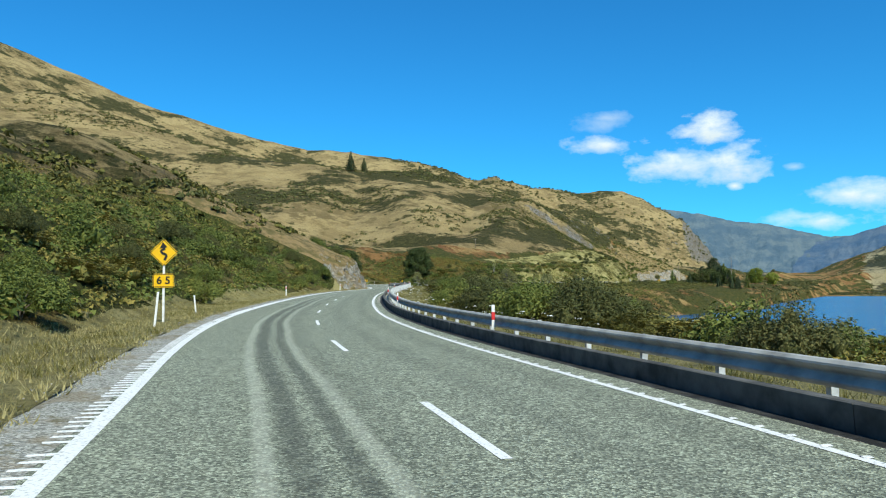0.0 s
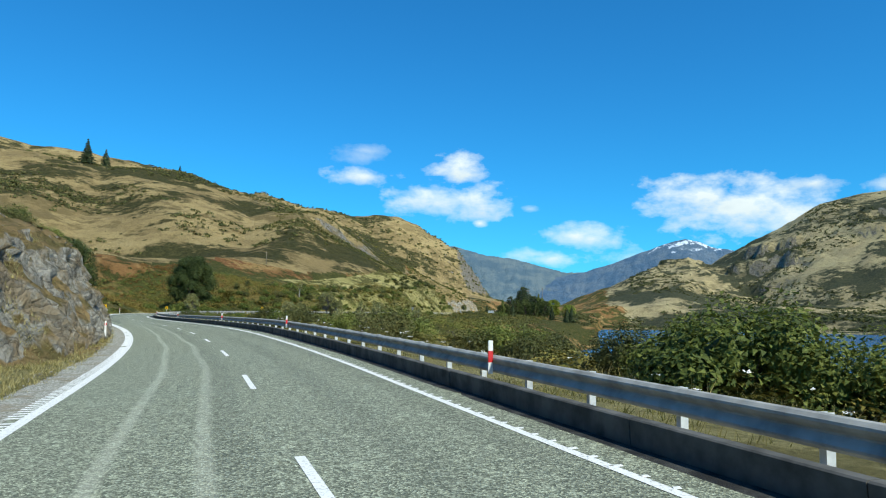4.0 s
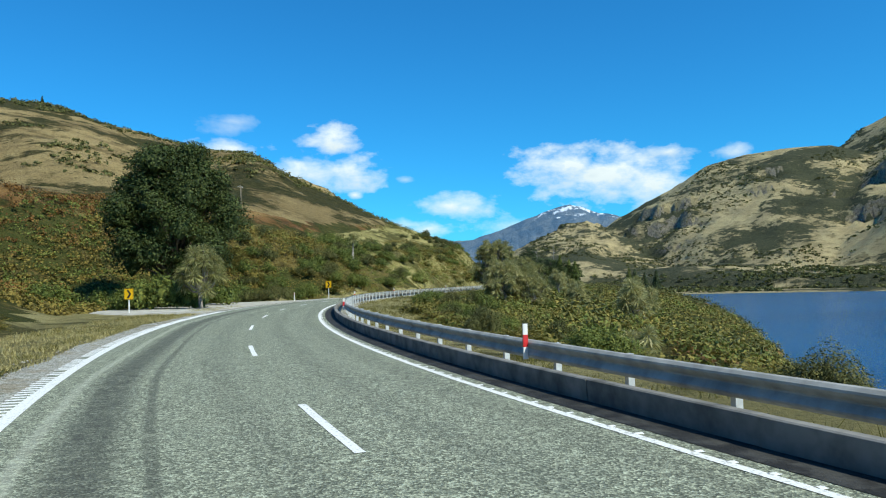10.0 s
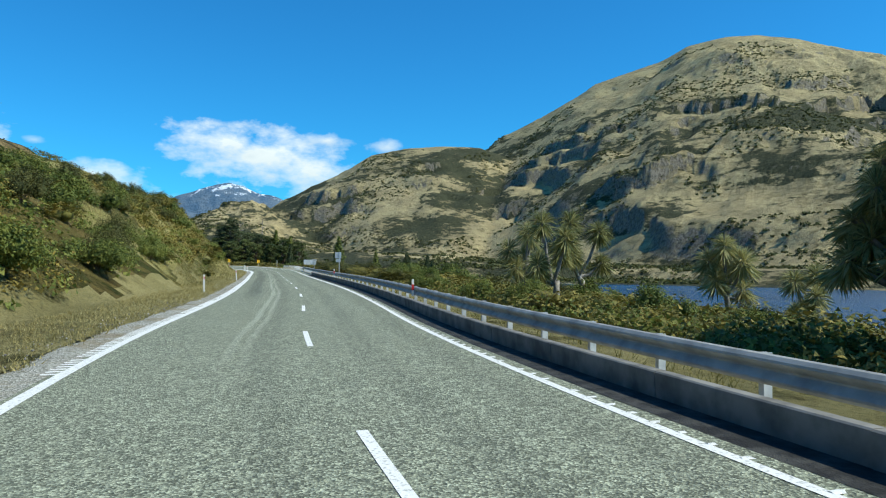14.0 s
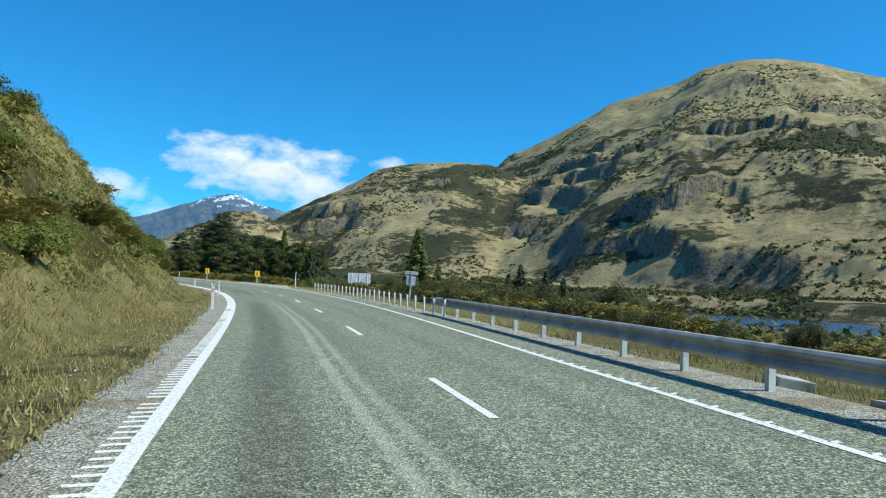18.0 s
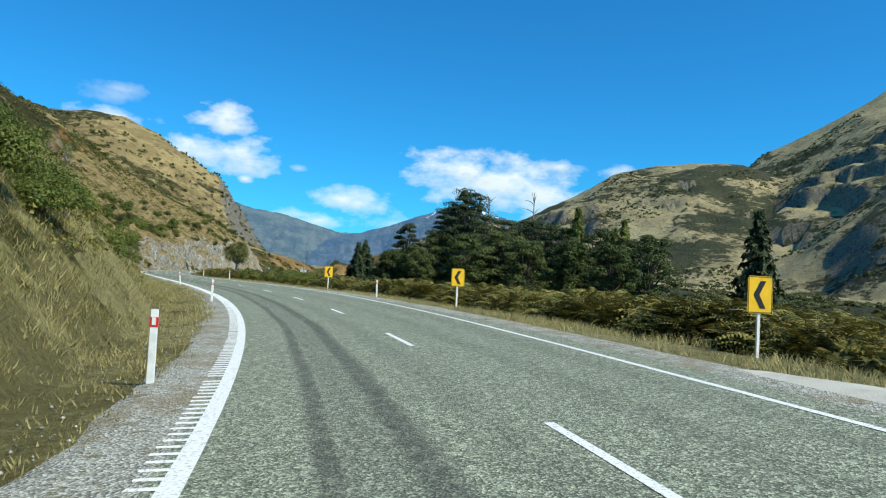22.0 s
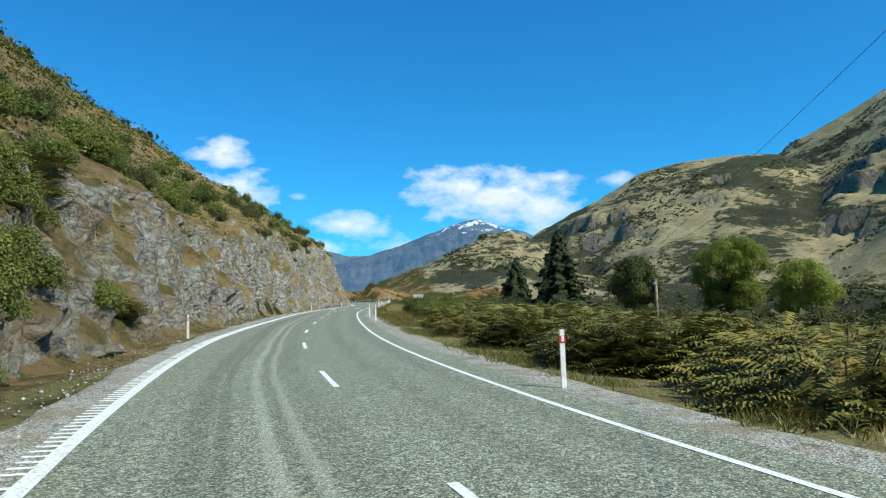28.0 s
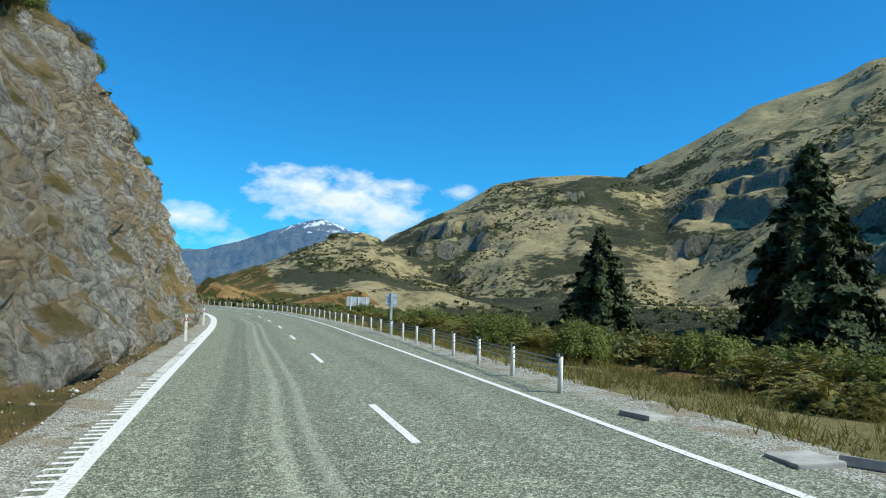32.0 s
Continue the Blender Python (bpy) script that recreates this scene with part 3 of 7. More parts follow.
def lake_dist(x, y):
    """Distance from the lake's shore, positive on land."""
    best = np.full(x.shape, 1e18)
    inside = np.zeros(x.shape, bool)
    n = len(SHORE)
    for i in range(n):
        (ax, ay), (bx, by) = SHORE[i], SHORE[(i + 1) % n]
        dx, dy = bx - ax, by - ay
        t = np.clip(((x - ax) * dx + (y - ay) * dy) / (dx * dx + dy * dy), 0, 1)
        best = np.minimum(best, (x - ax - t * dx) ** 2 + (y - ay - t * dy) ** 2)
        if ay != by:
            cross = ((ay > y) != (by > y)) & (x < (bx - ax) * (y - ay) / (by - ay) + ax)
            inside ^= cross
    d = np.sqrt(best)
    return np.where(inside, -d, d)


# the bank beside the road: station, width of the verge, slope of the cut, its height, slope of the hill above
BANKS = [(-60, 8, .6, 6, .44), (100, 8, .6, 6, .44), (122, 7.5, .8, 5, .45), (128, 5.2, 2.0, 5, .47), (150, 5.2, 2.2, 5.3, .5), (160, 4.8, 2.3, 5.5, .5), (169, 4.8, 2.0, 5.5, .48), (173, 7.5, .7, 4, .46), (195, 8, .5, 4, .42),
         (240, 9, .3, 2, .4), (276, 11, .3, 2, .42), (308, 24, .35, 3, .36), (326, 12, .5, 6, .34), (336, 9, .75, 8, .3), (400, 7, .85, 9, .26), (440, 6.2, 1.0, 11, .28),
         (480, 6.0, 1.05, 13, .34), (510, 6.0, 1.05, 13, .36), (550, 7, .85, 15, .5), (585, 8, .8, 16, .6), (620, 9, .75, 12, .7), (636, 7.5, .8, 10, .8), (650, 6.3, 2.0, 8, .85), (690, 5.8, 2.6, 6.6, .74),
         (730, 5.7, 2.6, 7.4, .74), (778, 4.8, 2.6, 10.2, .62), (792, 4.8, 2.6, 8.6, .5), (805, 4.8, 2.2, 6.5, .45), (900, 6, 1.0, 7, .6), (1000, 6, .6, 8, .5), (1500, 6, .5, 8, .3)]
BS = np.array(BANKS, float)
# crests of the hills: slope of the flanks, then points of the crest line (x, y, height)
RIDGES = {
    "near_hill": (0.38, [(-420, 800, 215), (-250, 745, 148), (-150, 705, 118), (-71, 690, 109), (-22, 703, 108), (18, 668, 93), (48, 590, 74), (64, 505, 54), (66, 450, 38)]),
    "skyline_hill": (0.62, [(-1300, 760, 520), (-900, 1010, 440), (-675, 1110, 377), (-520, 1191, 311), (-369, 1246, 266), (-239, 1278, 240), (-160, 1270, 234), (-83, 1268, 220), (0, 1250, 204), (55, 1250, 180), (87, 1247, 185), (159, 1240, 166), (235, 1289, 160), (275, 1283, 168), (309, 1276, 165), (337, 1268, 154), (367, 1260, 136), (398, 1250, 116), (434, 1237, 102), (481, 1216, 74), (520, 1200, 52), (580, 1180, 22)]),
    "lake_hill": (0.45, [(2442, 1985, 334), (2527, 1851, 455), (2557, 1799, 527), (2619, 1685, 589), (2673, 1573, 657), (2714, 1477, 720), (2757, 1366, 757), (2796, 1253, 794), (2824, 1158, 843), (2856, 1033, 864), (2879, 925, 859), (2899, 803, 832), (2913, 694, 789), (3000, 450, 720), (3150, 100, 640), (3200, -700, 560), (3200, -2200, 500)]),
    "knoll": (0.42, [(1670, 2254, 115), (1725, 2206, 192), (1753, 2180, 227), (1818, 2118, 274), (1891, 2040, 326), (1953, 1970, 383), (2023, 1883, 405), (2101, 1776, 414), (2164, 1679, 410), (2190, 1635, 392), (2242, 1542, 348)]),
    "low_ridge": (0.2, [(1239, 2169, 59), (1319, 2113, 106), (1376, 2070, 145), (1443, 2016, 157), (1494, 1972, 145), (1546, 1924, 122)]),
}


def tent(x, y, name, wob=0.0, soft=30.0, ends=0.9):
    """Height of a hill with a crest line and even flanks; wob bends the flanks into spurs and gullies."""
    slope, crest = RIDGES[name]
    best = np.full(x.shape, -1e9)
    for (ax, ay, az), (bx, by, bz) in zip(crest[:-1], crest[1:]):
        dx, dy = bx - ax, by - ay
        raw = ((x - ax) * dx + (y - ay) * dy) / (dx * dx + dy * dy)
        t = np.clip(raw, 0, 1)
        over = np.abs(raw - t) * math.hypot(dx, dy)
        d = np.hypot(x - ax - t * dx, y - ay - t * dy) + ends * over
        best = np.maximum(best, az + t * (bz - az) - slope * (np.sqrt(d * d + soft * soft) - soft) * (1 + wob * np.clip(d / 150, 0, 1)))
    return best



def crest_dist(x, y, name):
    """Distance from a hill's crest line."""
    best = np.full(x.shape, 1e9)
    crest = RIDGES[name][1]
    for (ax, ay, _), (bx, by, _) in zip(crest[:-1], crest[1:]):
        dx, dy = bx - ax, by - ay
        t = np.clip(((x - ax) * dx + (y - ay) * dy) / (dx * dx + dy * dy), 0, 1)
        best = np.minimum(best, np.hypot(x - ax - t * dx, y - ay - t * dy))
    return best


def height(x, y, s=None, u=None, rough=True):
    """Height of the ground."""
    if s is None:
        s, u = near_road(x, y)
    zr = np.interp(s, ST, RZ)
    cross = np.interp(s, ST, RB)
    # far from the road the banks follow the northing, which has no jumps
    sp = s + (np.interp(y, RY, ST, -60, 1500) - s) * smooth01(-u, 18, 60)
    # left of the road
    L = np.maximum(-u, 0)
    lf, cs, ch, sl = (np.interp(sp, BS[:, 0], BS[:, i]) for i in (1, 2, 3, 4))
    wav = fbm(x, y, 60, 4, 3)
    up = np.maximum(L - lf - 1.2 * fbm(x, y, 9, 3, 7) * smooth01(L, 5, 9), 0)
    cut = np.minimum(cs * up, ch * (1 + 0.25 * wav) + sl * np.maximum(up - ch / cs, 0))
    # the near slope gives way to the hill behind it
    spur = 0.22 * fbm(x, y, 130, 4, 43) if rough else 0.0
    back_hill = np.maximum(tent(x, y, "near_hill", spur), tent(x, y, "skyline_hill", spur)) - zr
    bench = smooth01(sp, 735, 792) * (1 - smooth01(sp, 900, 1000))
    cut = cut + bench * (np.minimum(cut, 20 + 0.24 * np.maximum(L - 22, 0) + 1.5 * np.maximum(L - 57, 0)) - cut)
    front = cut + np.maximum(L - 90, 0) * (0.12 + 1.5 * smooth01(y, 850, 1000))
    h = cut + (np.maximum(np.minimum(front, back_hill), 2.0) - cut) * smooth01(L, 55, 110)
    if rough:
        h = h + np.clip(h / 60, 0, 1) * (9 * fbm(x, y, 120, 5, 11) + 5 * fbm(x, y, 45, 4, 17)) * 0.7 + np.clip(h / 8, 0, 1) * 0.7 * fbm(x, y, 11, 4, 23) + np.clip(h / 3, 0, 1) * (0.35 * fbm(x, y, 3.5, 3, 25) + 0.3 * (fbm(x, y, 5.5, 3, 27, True) - 0.6)) * (L < 60)
    dip = -0.05 * np.clip(L - 4.2, 0, 3) - 0.05 * np.exp(-((L - lf + 0.8) / 0.7) ** 2) * (L > 4.5)
    zl = zr + 4.2 * cross + dip + h
    # right of the road and the lowland
    D = lake_dist(x, y)
    low = LAKE_Z + np.where(D > 0, (6.5 + 3.0 * (1 - smooth01(s, 176, 206)) + 6.2 * smooth01(s, 262, 296)) * (1 - np.exp(-np.maximum(D, 0) / 11)) + 0.018 * np.maximum(D, 0), 0.12 * np.maximum(D, -60))
    land = smooth01(s, 455, 515)
    R = np.maximum(u, 0)
    low = low + land * np.exp(-R / 160) * np.maximum(zr - 1.2 - low, 0) * (D > -5)
    if rough:
        low = low + np.clip(D / 12, 0, 1) * (0.9 * fbm(x, y, 16, 4, 31) + 2.0 * fbm(x, y, 90, 4, 37) * smooth01(R, 20, 120))
    reach = 22 + 8 * smooth01(s, 255, 300)
    zrd = zr - 4.2 * cross - 0.10 - 0.06 * np.clip(R - 4.6, 0, 4)
    zright = zrd + (low - zrd) * smooth01(R, 6.5, reach)
    z = np.where(u < 0, zl, zright)
    # the hills across the lake and beyond the road's end
    spur = 0.20 * fbm(x, y, 420, 4, 41) if rough else 0.0
    hill = np.maximum(tent(x, y, "lake_hill", spur), tent(x, y, "knoll", spur))
    away = smooth01(np.minimum(crest_dist(x, y, "lake_hill"), crest_dist(x, y, "knoll")), 20, 260)
    hill = np.maximum(np.maximum(hill, tent(x, y, "low_ridge", spur)), np.where(u > 0, tent(x, y, "skyline_hill", spur), -50.0))
    hill = np.maximum(hill, LAKE_Z + 3 + 0.045 * np.clip(D - 20, 0, 900) * smooth01(x, 600, 900))
    hill = np.minimum(hill, LAKE_Z + 1.0 + 0.30 * np.maximum(D, 0) + 0.35 * np.maximum(D - 450, 0))
    if rough:
        k = np.clip(hill / 160, 0, 1) * (0.12 + 0.88 * away)
        hill = hill + k * (38 * (fbm(x, y, 420, 5, 53, True) - 0.62) + 22 * fbm(x, y, 150, 6, 59, False, 0.58) + 22 * (fbm(x, y, 80, 5, 61, True, 0.6) - 0.6))
        q = hill / 95 + 1.7 * fbm(x, y, 420, 5, 63, False, 0.6)
        fr = q - np.floor(q)
        bluff = smooth01(fbm(x, y, 260, 5, 65, False, 0.6), -0.12, 0.2) * (1 - 0.7 * smooth01(hill, 420, 560))
        hill = hill + k * 95 * 0.46 * (smooth01(fr, 0.38, 0.58) - fr) * bluff
        far_low = smooth01(y, 820, 1050) * smooth01(u, 40, 140) * (1 - smooth01(hill, 20, 60))
        z = z + far_low * (22 * np.maximum(fbm(x, y, 260, 5, 67, True) - 0.45, 0) * 2 + 4 * fbm(x, y, 50, 4, 71))
    d = hill - z
    hill_w = smooth01(np.hypot(x - 150, y - 430), 380, 520)
    return np.where(hill_w > 0, z + hill_w * np.maximum(d, 0), z)


# ---------------- ground, lake, distance ----------------
def grow(start, stop, step, ratio):
    out, v = [], start
    sgn = 1 if stop > start else -1
    while (stop - v) * sgn > 0:
        out.append(v)
        v += sgn * step
        step *= ratio
    return out + [stop]


gx = sorted(set(grow(-70, -4500, 3.0, 1.035)) | set(np.arange(-70, 290, 2.5)) | set(grow(290, 620, 4.0, 1.03)) | set(np.arange(632, 2900, 13.0)) | set(grow(2900, 4600, 20, 1.2)))
gy = sorted(set(grow(-70, -4500, 4.0, 1.12)) | set(np.arange(-70, 860, 2.5)) | set(grow(860, 1200, 3.0, 1.05)) | set(np.arange(1213, 2700, 14.0)) | set(grow(2700, 4700, 20, 1.2)))
GX, GY = np.meshgrid(np.array(gx), np.array(gy))
GS, GU = near_road(GX, GY)
GZ = height(GX, GY, GS, GU)
# the strips beside the road are laid on top of the sheet
under = smooth01(GU, -43, -38) * (1 - smooth01(GU, 8.5, 10.5)) * ((GS > -58) & (GS < 936))
GZ = GZ - under * (1.1 + 2.2 * smooth01(-GU, 5, 12) * smooth01(GU, -40, -28))
nx, ny = len(gx), len(gy)
idx = np.arange(nx * ny).reshape(ny, nx)
quads = np.stack([idx[:-1, :-1], idx[:-1, 1:], idx[1:, 1:], idx[1:, :-1]], -1).reshape(-1, 4)
ground = link_mesh("ground", np.stack([GX, GY, GZ], -1).reshape(-1, 3), quads, M_HILL, smooth=True)
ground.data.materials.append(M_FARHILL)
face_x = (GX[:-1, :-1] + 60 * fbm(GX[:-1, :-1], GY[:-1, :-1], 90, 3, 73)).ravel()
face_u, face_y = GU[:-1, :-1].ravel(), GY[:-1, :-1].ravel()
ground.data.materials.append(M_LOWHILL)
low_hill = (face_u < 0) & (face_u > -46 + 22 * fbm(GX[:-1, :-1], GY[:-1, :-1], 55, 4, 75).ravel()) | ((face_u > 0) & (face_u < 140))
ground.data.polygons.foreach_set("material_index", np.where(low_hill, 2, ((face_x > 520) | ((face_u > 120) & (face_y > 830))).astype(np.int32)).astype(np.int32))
tagged(ground, "hill country of dry tussock, scrub and schist outcrops round a lake", "ground", kind="structure")

wx = np.linspace(-100, 1000, 41)
wy = np.linspace(-1600, 1250, 81)
WX, WY = np.meshgrid(wx, wy)
wi = np.arange(WX.size).reshape(WX.shape)
lake = link_mesh("lake", np.stack([WX, WY, np.full(WX.shape, LAKE_Z)], -1).reshape(-1, 3), np.stack([wi[:-1, :-1], wi[:-1, 1:], wi[1:, 1:], wi[1:, :-1]], -1).reshape(-1, 4), M_WATER, smooth=True)
tagged(lake, "deep blue lake with a light ripple between the hills", "lake", kind="structure")


def far_range(name, label, mat, skyline, dist, seed, jag=14.0):
    """A far mountain range: bearing (degrees right of north) and height of its crest, at a distance."""
    az = np.linspace(skyline[0][0], skyline[-1][0], 260)
    crest = np.interp(az, [p[0] for p in skyline], [p[1] for p in skyline])
    crest = crest + jag * fbm(az * 10, az * 0 + seed, 6, 5, seed)
    rows, n = [], 26
    for j in range(n):
        f = j / (n - 1)
        r = dist - 900 * (1 - f)
        zz = -30 + (crest + 30) * f ** 1.15 + (1 - f) * f * 4 * 45 * (fbm(az * 22, az * 0 + j * 1.6, 9, 5, seed + 5, True) - 0.55)
        a = np.radians(az)
        rows.append(np.stack([150 + r * np.sin(a), 400 + r * np.cos(a), zz], -1))
    V = np.concatenate(rows)
    i = np.arange(len(V)).reshape(n, len(az))
    ob = link_mesh(name, V, np.stack([i[:-1, :-1], i[:-1, 1:], i[1:, 1:], i[1:, :-1]], -1).reshape(-1, 4), mat, smooth=True)
    return tagged(ob, label, "mountain", kind="structure")


far_range("far_range", "mountain range beyond the valley, blue haze painted on", M_FAR_HAZE, [(-6.379999999999999, 300), (6.620000000000001, 492), (13.620000000000001, 512), (18.62, 452), (20.04, 428), (21.68, 392), (23.77, 371), (26.06, 326), (28.32, 281), (30.51, 283), (32.24, 279), (40.24, 239)], 4450, 3, 9.0)
far_range("far_snow_peak", "mountain with patches of snow near its top, blue haze painted on", M_PEAK_HAZE, [(25.92, 214), (29.92, 274), (31.73, 316), (33.3, 362), (34.85, 403), (36.16, 438), (37.25, 465), (37.89, 473), (38.94, 452), (40.17, 410), (41.4, 398), (42.79, 343), (50.79, 263), (72.78999999999999, 150)], 4300, 8, 9.0)


# ---------------- road ----------------
def strip(name, s0, s1, ds, us, zfun, mat, label="", parent=None, kind="", smooth=True, shift=None):
    s = np.arange(s0, s1 + ds * 0.5, ds)
    Sg, Ug = np.meshgrid(s, np.array(us, float))
    if shift is not None:
        Ug = Ug + shift(Sg)
    x, y, z = on_road(Sg, Ug)
    z = zfun(Sg, Ug, x, y, z)
    i = np.arange(Sg.size).reshape(Sg.shape)
    F = np.stack([i[:-1, 1:], i[:-1, :-1], i[1:, :-1], i[1:, 1:]], -1).reshape(-1, 4)[:, ::-1]
    ob = link_mesh(name, np.stack([x, y, z], -1).reshape(-1, 3), F[:, ::-1], mat, parent, label, smooth, uv=np.stack([Ug, Sg], -1).reshape(-1, 2))
    if kind:
        ob["kind"] = kind
    return ob


LINE_L, LINE_R = -3.45, 2.75
# small wander of the three painted lines along the road: station, left, centre, right
WANDER = np.array([(-60, -.1, 0, .07), (8, -.1, 0, .07), (62, -.05, .13, .25), (133, .02, -.25, -.38), (178, .09, -.03, -.03), (204, .1, .12, -.02), (225, .13, -.04, 0), (266, -.05, .02, -.03), (306, -.13, .08, .04), (345, -.05, .02, -.15),
                   (373, 0, .06, -.22), (390, 0, -.05, -.38), (412, -.11, -.14, -.42), (435, .11, -.01, 0), (480, 0, 0, .45), (504, -.08, -.22, -.03), (550, -.18, .02, .48), (616, -.15, -.03, -.1), (664, -.08, -.25, -.12), (688, .45, .06, -.09), (738, -.03, -.1, -.28), (790, 0, 0, 0), (940, 0, 0, 0)])


def wander(s, which):
    """Sideways wander of the left (1), centre (2) or right (3) line."""
    v = sum(np.interp(s + d, WANDER[:, 0], WANDER[:, which]) for d in (-6, 0, 6)) / 3
    return v


def rail_shift(s):
    return np.clip(wander(s, 3), -0.4, 0.3)



road = strip("road", -58, 936, 2.0, np.linspace(-4.0, 3.42, 16), lambda s, u, x, y, z: z, M_ROAD, "two-lane chip-seal road with worn wheel paths", kind="structure")
tagged(road, category="road")


def line_strip(name, s0, s1, u0, u1, lift, label, which, ds=2.0):
    return strip(name, s0, s1, ds, [u0, (u0 + u1) / 2, u1], lambda s, u, x, y, z: z + lift, M_PAINT, label, road, shift=lambda s: wander(s, which))


line_strip("edge_line", -58, 284, LINE_L - 0.09, LINE_L + 0.09, 0.006, "white edge line", 1)
line_strip("edge_line", 284, 326, LINE_L - 0.06, LINE_L + 0.06, 0.006, "thin white edge line across the driveway", 1)
line_strip("edge_line", 326, 934, LINE_L - 0.09, LINE_L + 0.09, 0.006, "white edge line", 1)
line_strip("edge_line", -58, 934, LINE_R - 0.06, LINE_R + 0.06, 0.006, "white edge line", 3)
DASH = np.interp(np.arange(-6, 91), [-6, 0, 5, 15, 17, 22, 26, 30, 37, 41, 43, 47, 51, 55, 59, 62, 65, 67, 72, 90], [-49, 10.9, 60.2, 155.3, 175.4, 226.1, 266.5, 305.5, 375.1, 415.2, 436.5, 479.4, 521.9, 564.4, 606.7, 637.5, 667.7, 689, 740.5, 925])
for far_end in DASH:
    line_strip("centre_dash", far_end - 3.0, far_end, -0.055, 0.055, 0.006, "", 2, 1.0)


def ribs(name, s0, s1, step, u0, u1, seed, which):
    """Raised white ribs beside an edge line, too many to count."""
    rng = np.random.default_rng(seed)
    s = np.arange(s0, s1, step)
    s = s[rng.random(len(s)) > 0.06]
    V, F = [], []
    for a, b, dz in ((0, 0, 0.004), (0.05, 0, 0.014), (0.09, 0, 0.004)):
        for uu_ in (u0, u1):
            x, y, z = on_road(s + a, wander(s, which) + uu_ + rng.normal(0, 0.012, len(s)))
            V.append(np.stack([x, y, z + dz], -1))
    V = np.stack(V, 1)
    base = (np.arange(len(s)) * 6)[:, None]
    F = np.concatenate([base + np.array([0, 1, 3, 2]), base + np.array([2, 3, 5, 4])])
    ob = link_mesh(name, V.reshape(-1, 3), F, M_PAINT, road, "raised white rumble ribs along the edge line")
    ob["kind"] = "stuff"


ribs("rumble_ribs", -50, 284, 0.26, LINE_L - 0.31, LINE_L - 0.07, 1, 1)
ribs("rumble_ribs", 330, 850, 0.26, LINE_L - 0.31, LINE_L - 0.07, 2, 1)
ribs("rumble_ribs", -50, 420, 0.45, LINE_R + 0.04, LINE_R + 0.13, 3, 3)


def arrow(s0, u, length, flip, kinked=False):
    """A painted lane arrow."""
    sg = -1 if flip else 1
    shape = [(-0.07, 0), (0.07, 0), (0.07, length * 0.62), (0.32, length * 0.62), (0.0, length), (-0.32, length * 0.62), (-0.07, length * 0.62)]
    bm = bmesh.new()
    vs = []
    for a, b in shape:
        if kinked:
            a += 0.5 * (b / length)
        x, y, z = on_road(s0 + sg * b, u + sg * a)
        vs.append(bm.verts.new((x, y, z + 0.008)))
    f = bm.faces.new(vs)
    bmesh.ops.triangulate(bm, faces=[f])
    bmesh.ops.recalc_face_normals(bm, faces=bm.faces)
    if bm.faces[:][0].normal.z < 0:
        bmesh.ops.reverse_faces(bm, faces=bm.faces)
    part("lane_arrow", bm, M_PAINT, road, "white painted lane arrow")


arrow(720.5, -1.75, 7.0, False)
arrow(727.5, 1.35, 7.0, True, True)


# verges and cut banks, laid on the ground sheet
def verge_z(s, u, x, y, z):
    h = height(x, y, s, u)
    t = smooth01(np.abs(u), 3.8, 4.7)
    edge = np.maximum(smooth01(-u, 34, 40), smooth01(u, 8.2, 9.6))
    n = 0.05 * fbm(x, y, 1.6, 4, 81) * smooth01(np.abs(u), 3.9, 4.8)
    return (z - 0.03) * (1 - t) + h * t + n - edge * 0.9 + 0.02 * t


def shoulder_z(outer, s0, s1):
    def f(s, u, x, y, z):
        ends = smooth01(-u, 4.4, 4.7) * (1 - smooth01(np.minimum(s - s0, s1 - s), 0, 9))
        return verge_z(s, u, x, y, z) + 0.035 - 0.16 * ends - 0.09 * smooth01(-u + 0.25 * fbm(x, y, 1.3, 3, 83), outer - 0.6, outer)
    return f


for s0, s1, outer in ((-58, 470, 4.75), (470, 600, 5.0), (600, 936, 4.9)):
    shoulder = strip("shoulder", s0, s1, 0.5, -np.linspace(3.7, outer, 10), shoulder_z(outer, s0, s1), M_GRAVEL, "narrow shoulder of pale gravel and dry weeds", kind="structure")
    tagged(shoulder, category="road shoulder")
shoulder_r = strip("shoulder", -58, 936, 1.0, [3.3, 3.6, 4.0, 4.3, 4.6, 4.9], lambda s, u, x, y, z: verge_z(s, u, x, y, z) + 0.03 - 0.1 * smooth01(u + 0.25 * fbm(x, y, 1.3, 3, 84), 4.3, 4.8), M_GRAVEL, "narrow gravel shoulder beyond the edge line", kind="structure")
tagged(shoulder_r, category="road shoulder")
verge_r = strip("verge", -58, 936, 1.5, [4.3, 4.7, 5.2, 5.6, 6.1, 6.7, 7.4, 8.2, 9.0, 9.8], verge_z, M_VERGE, "verge of dry grass between road and scrub", kind="structure")
tagged(verge_r, category="verge")
us_bank = -np.concatenate([np.arange(4.5, 14, 0.5), np.arange(14, 41, 1.3)])
us_rock = -np.concatenate([np.arange(4.5, 10.5, 0.17), np.arange(10.5, 16, 0.5), np.arange(16, 41, 1.3)])


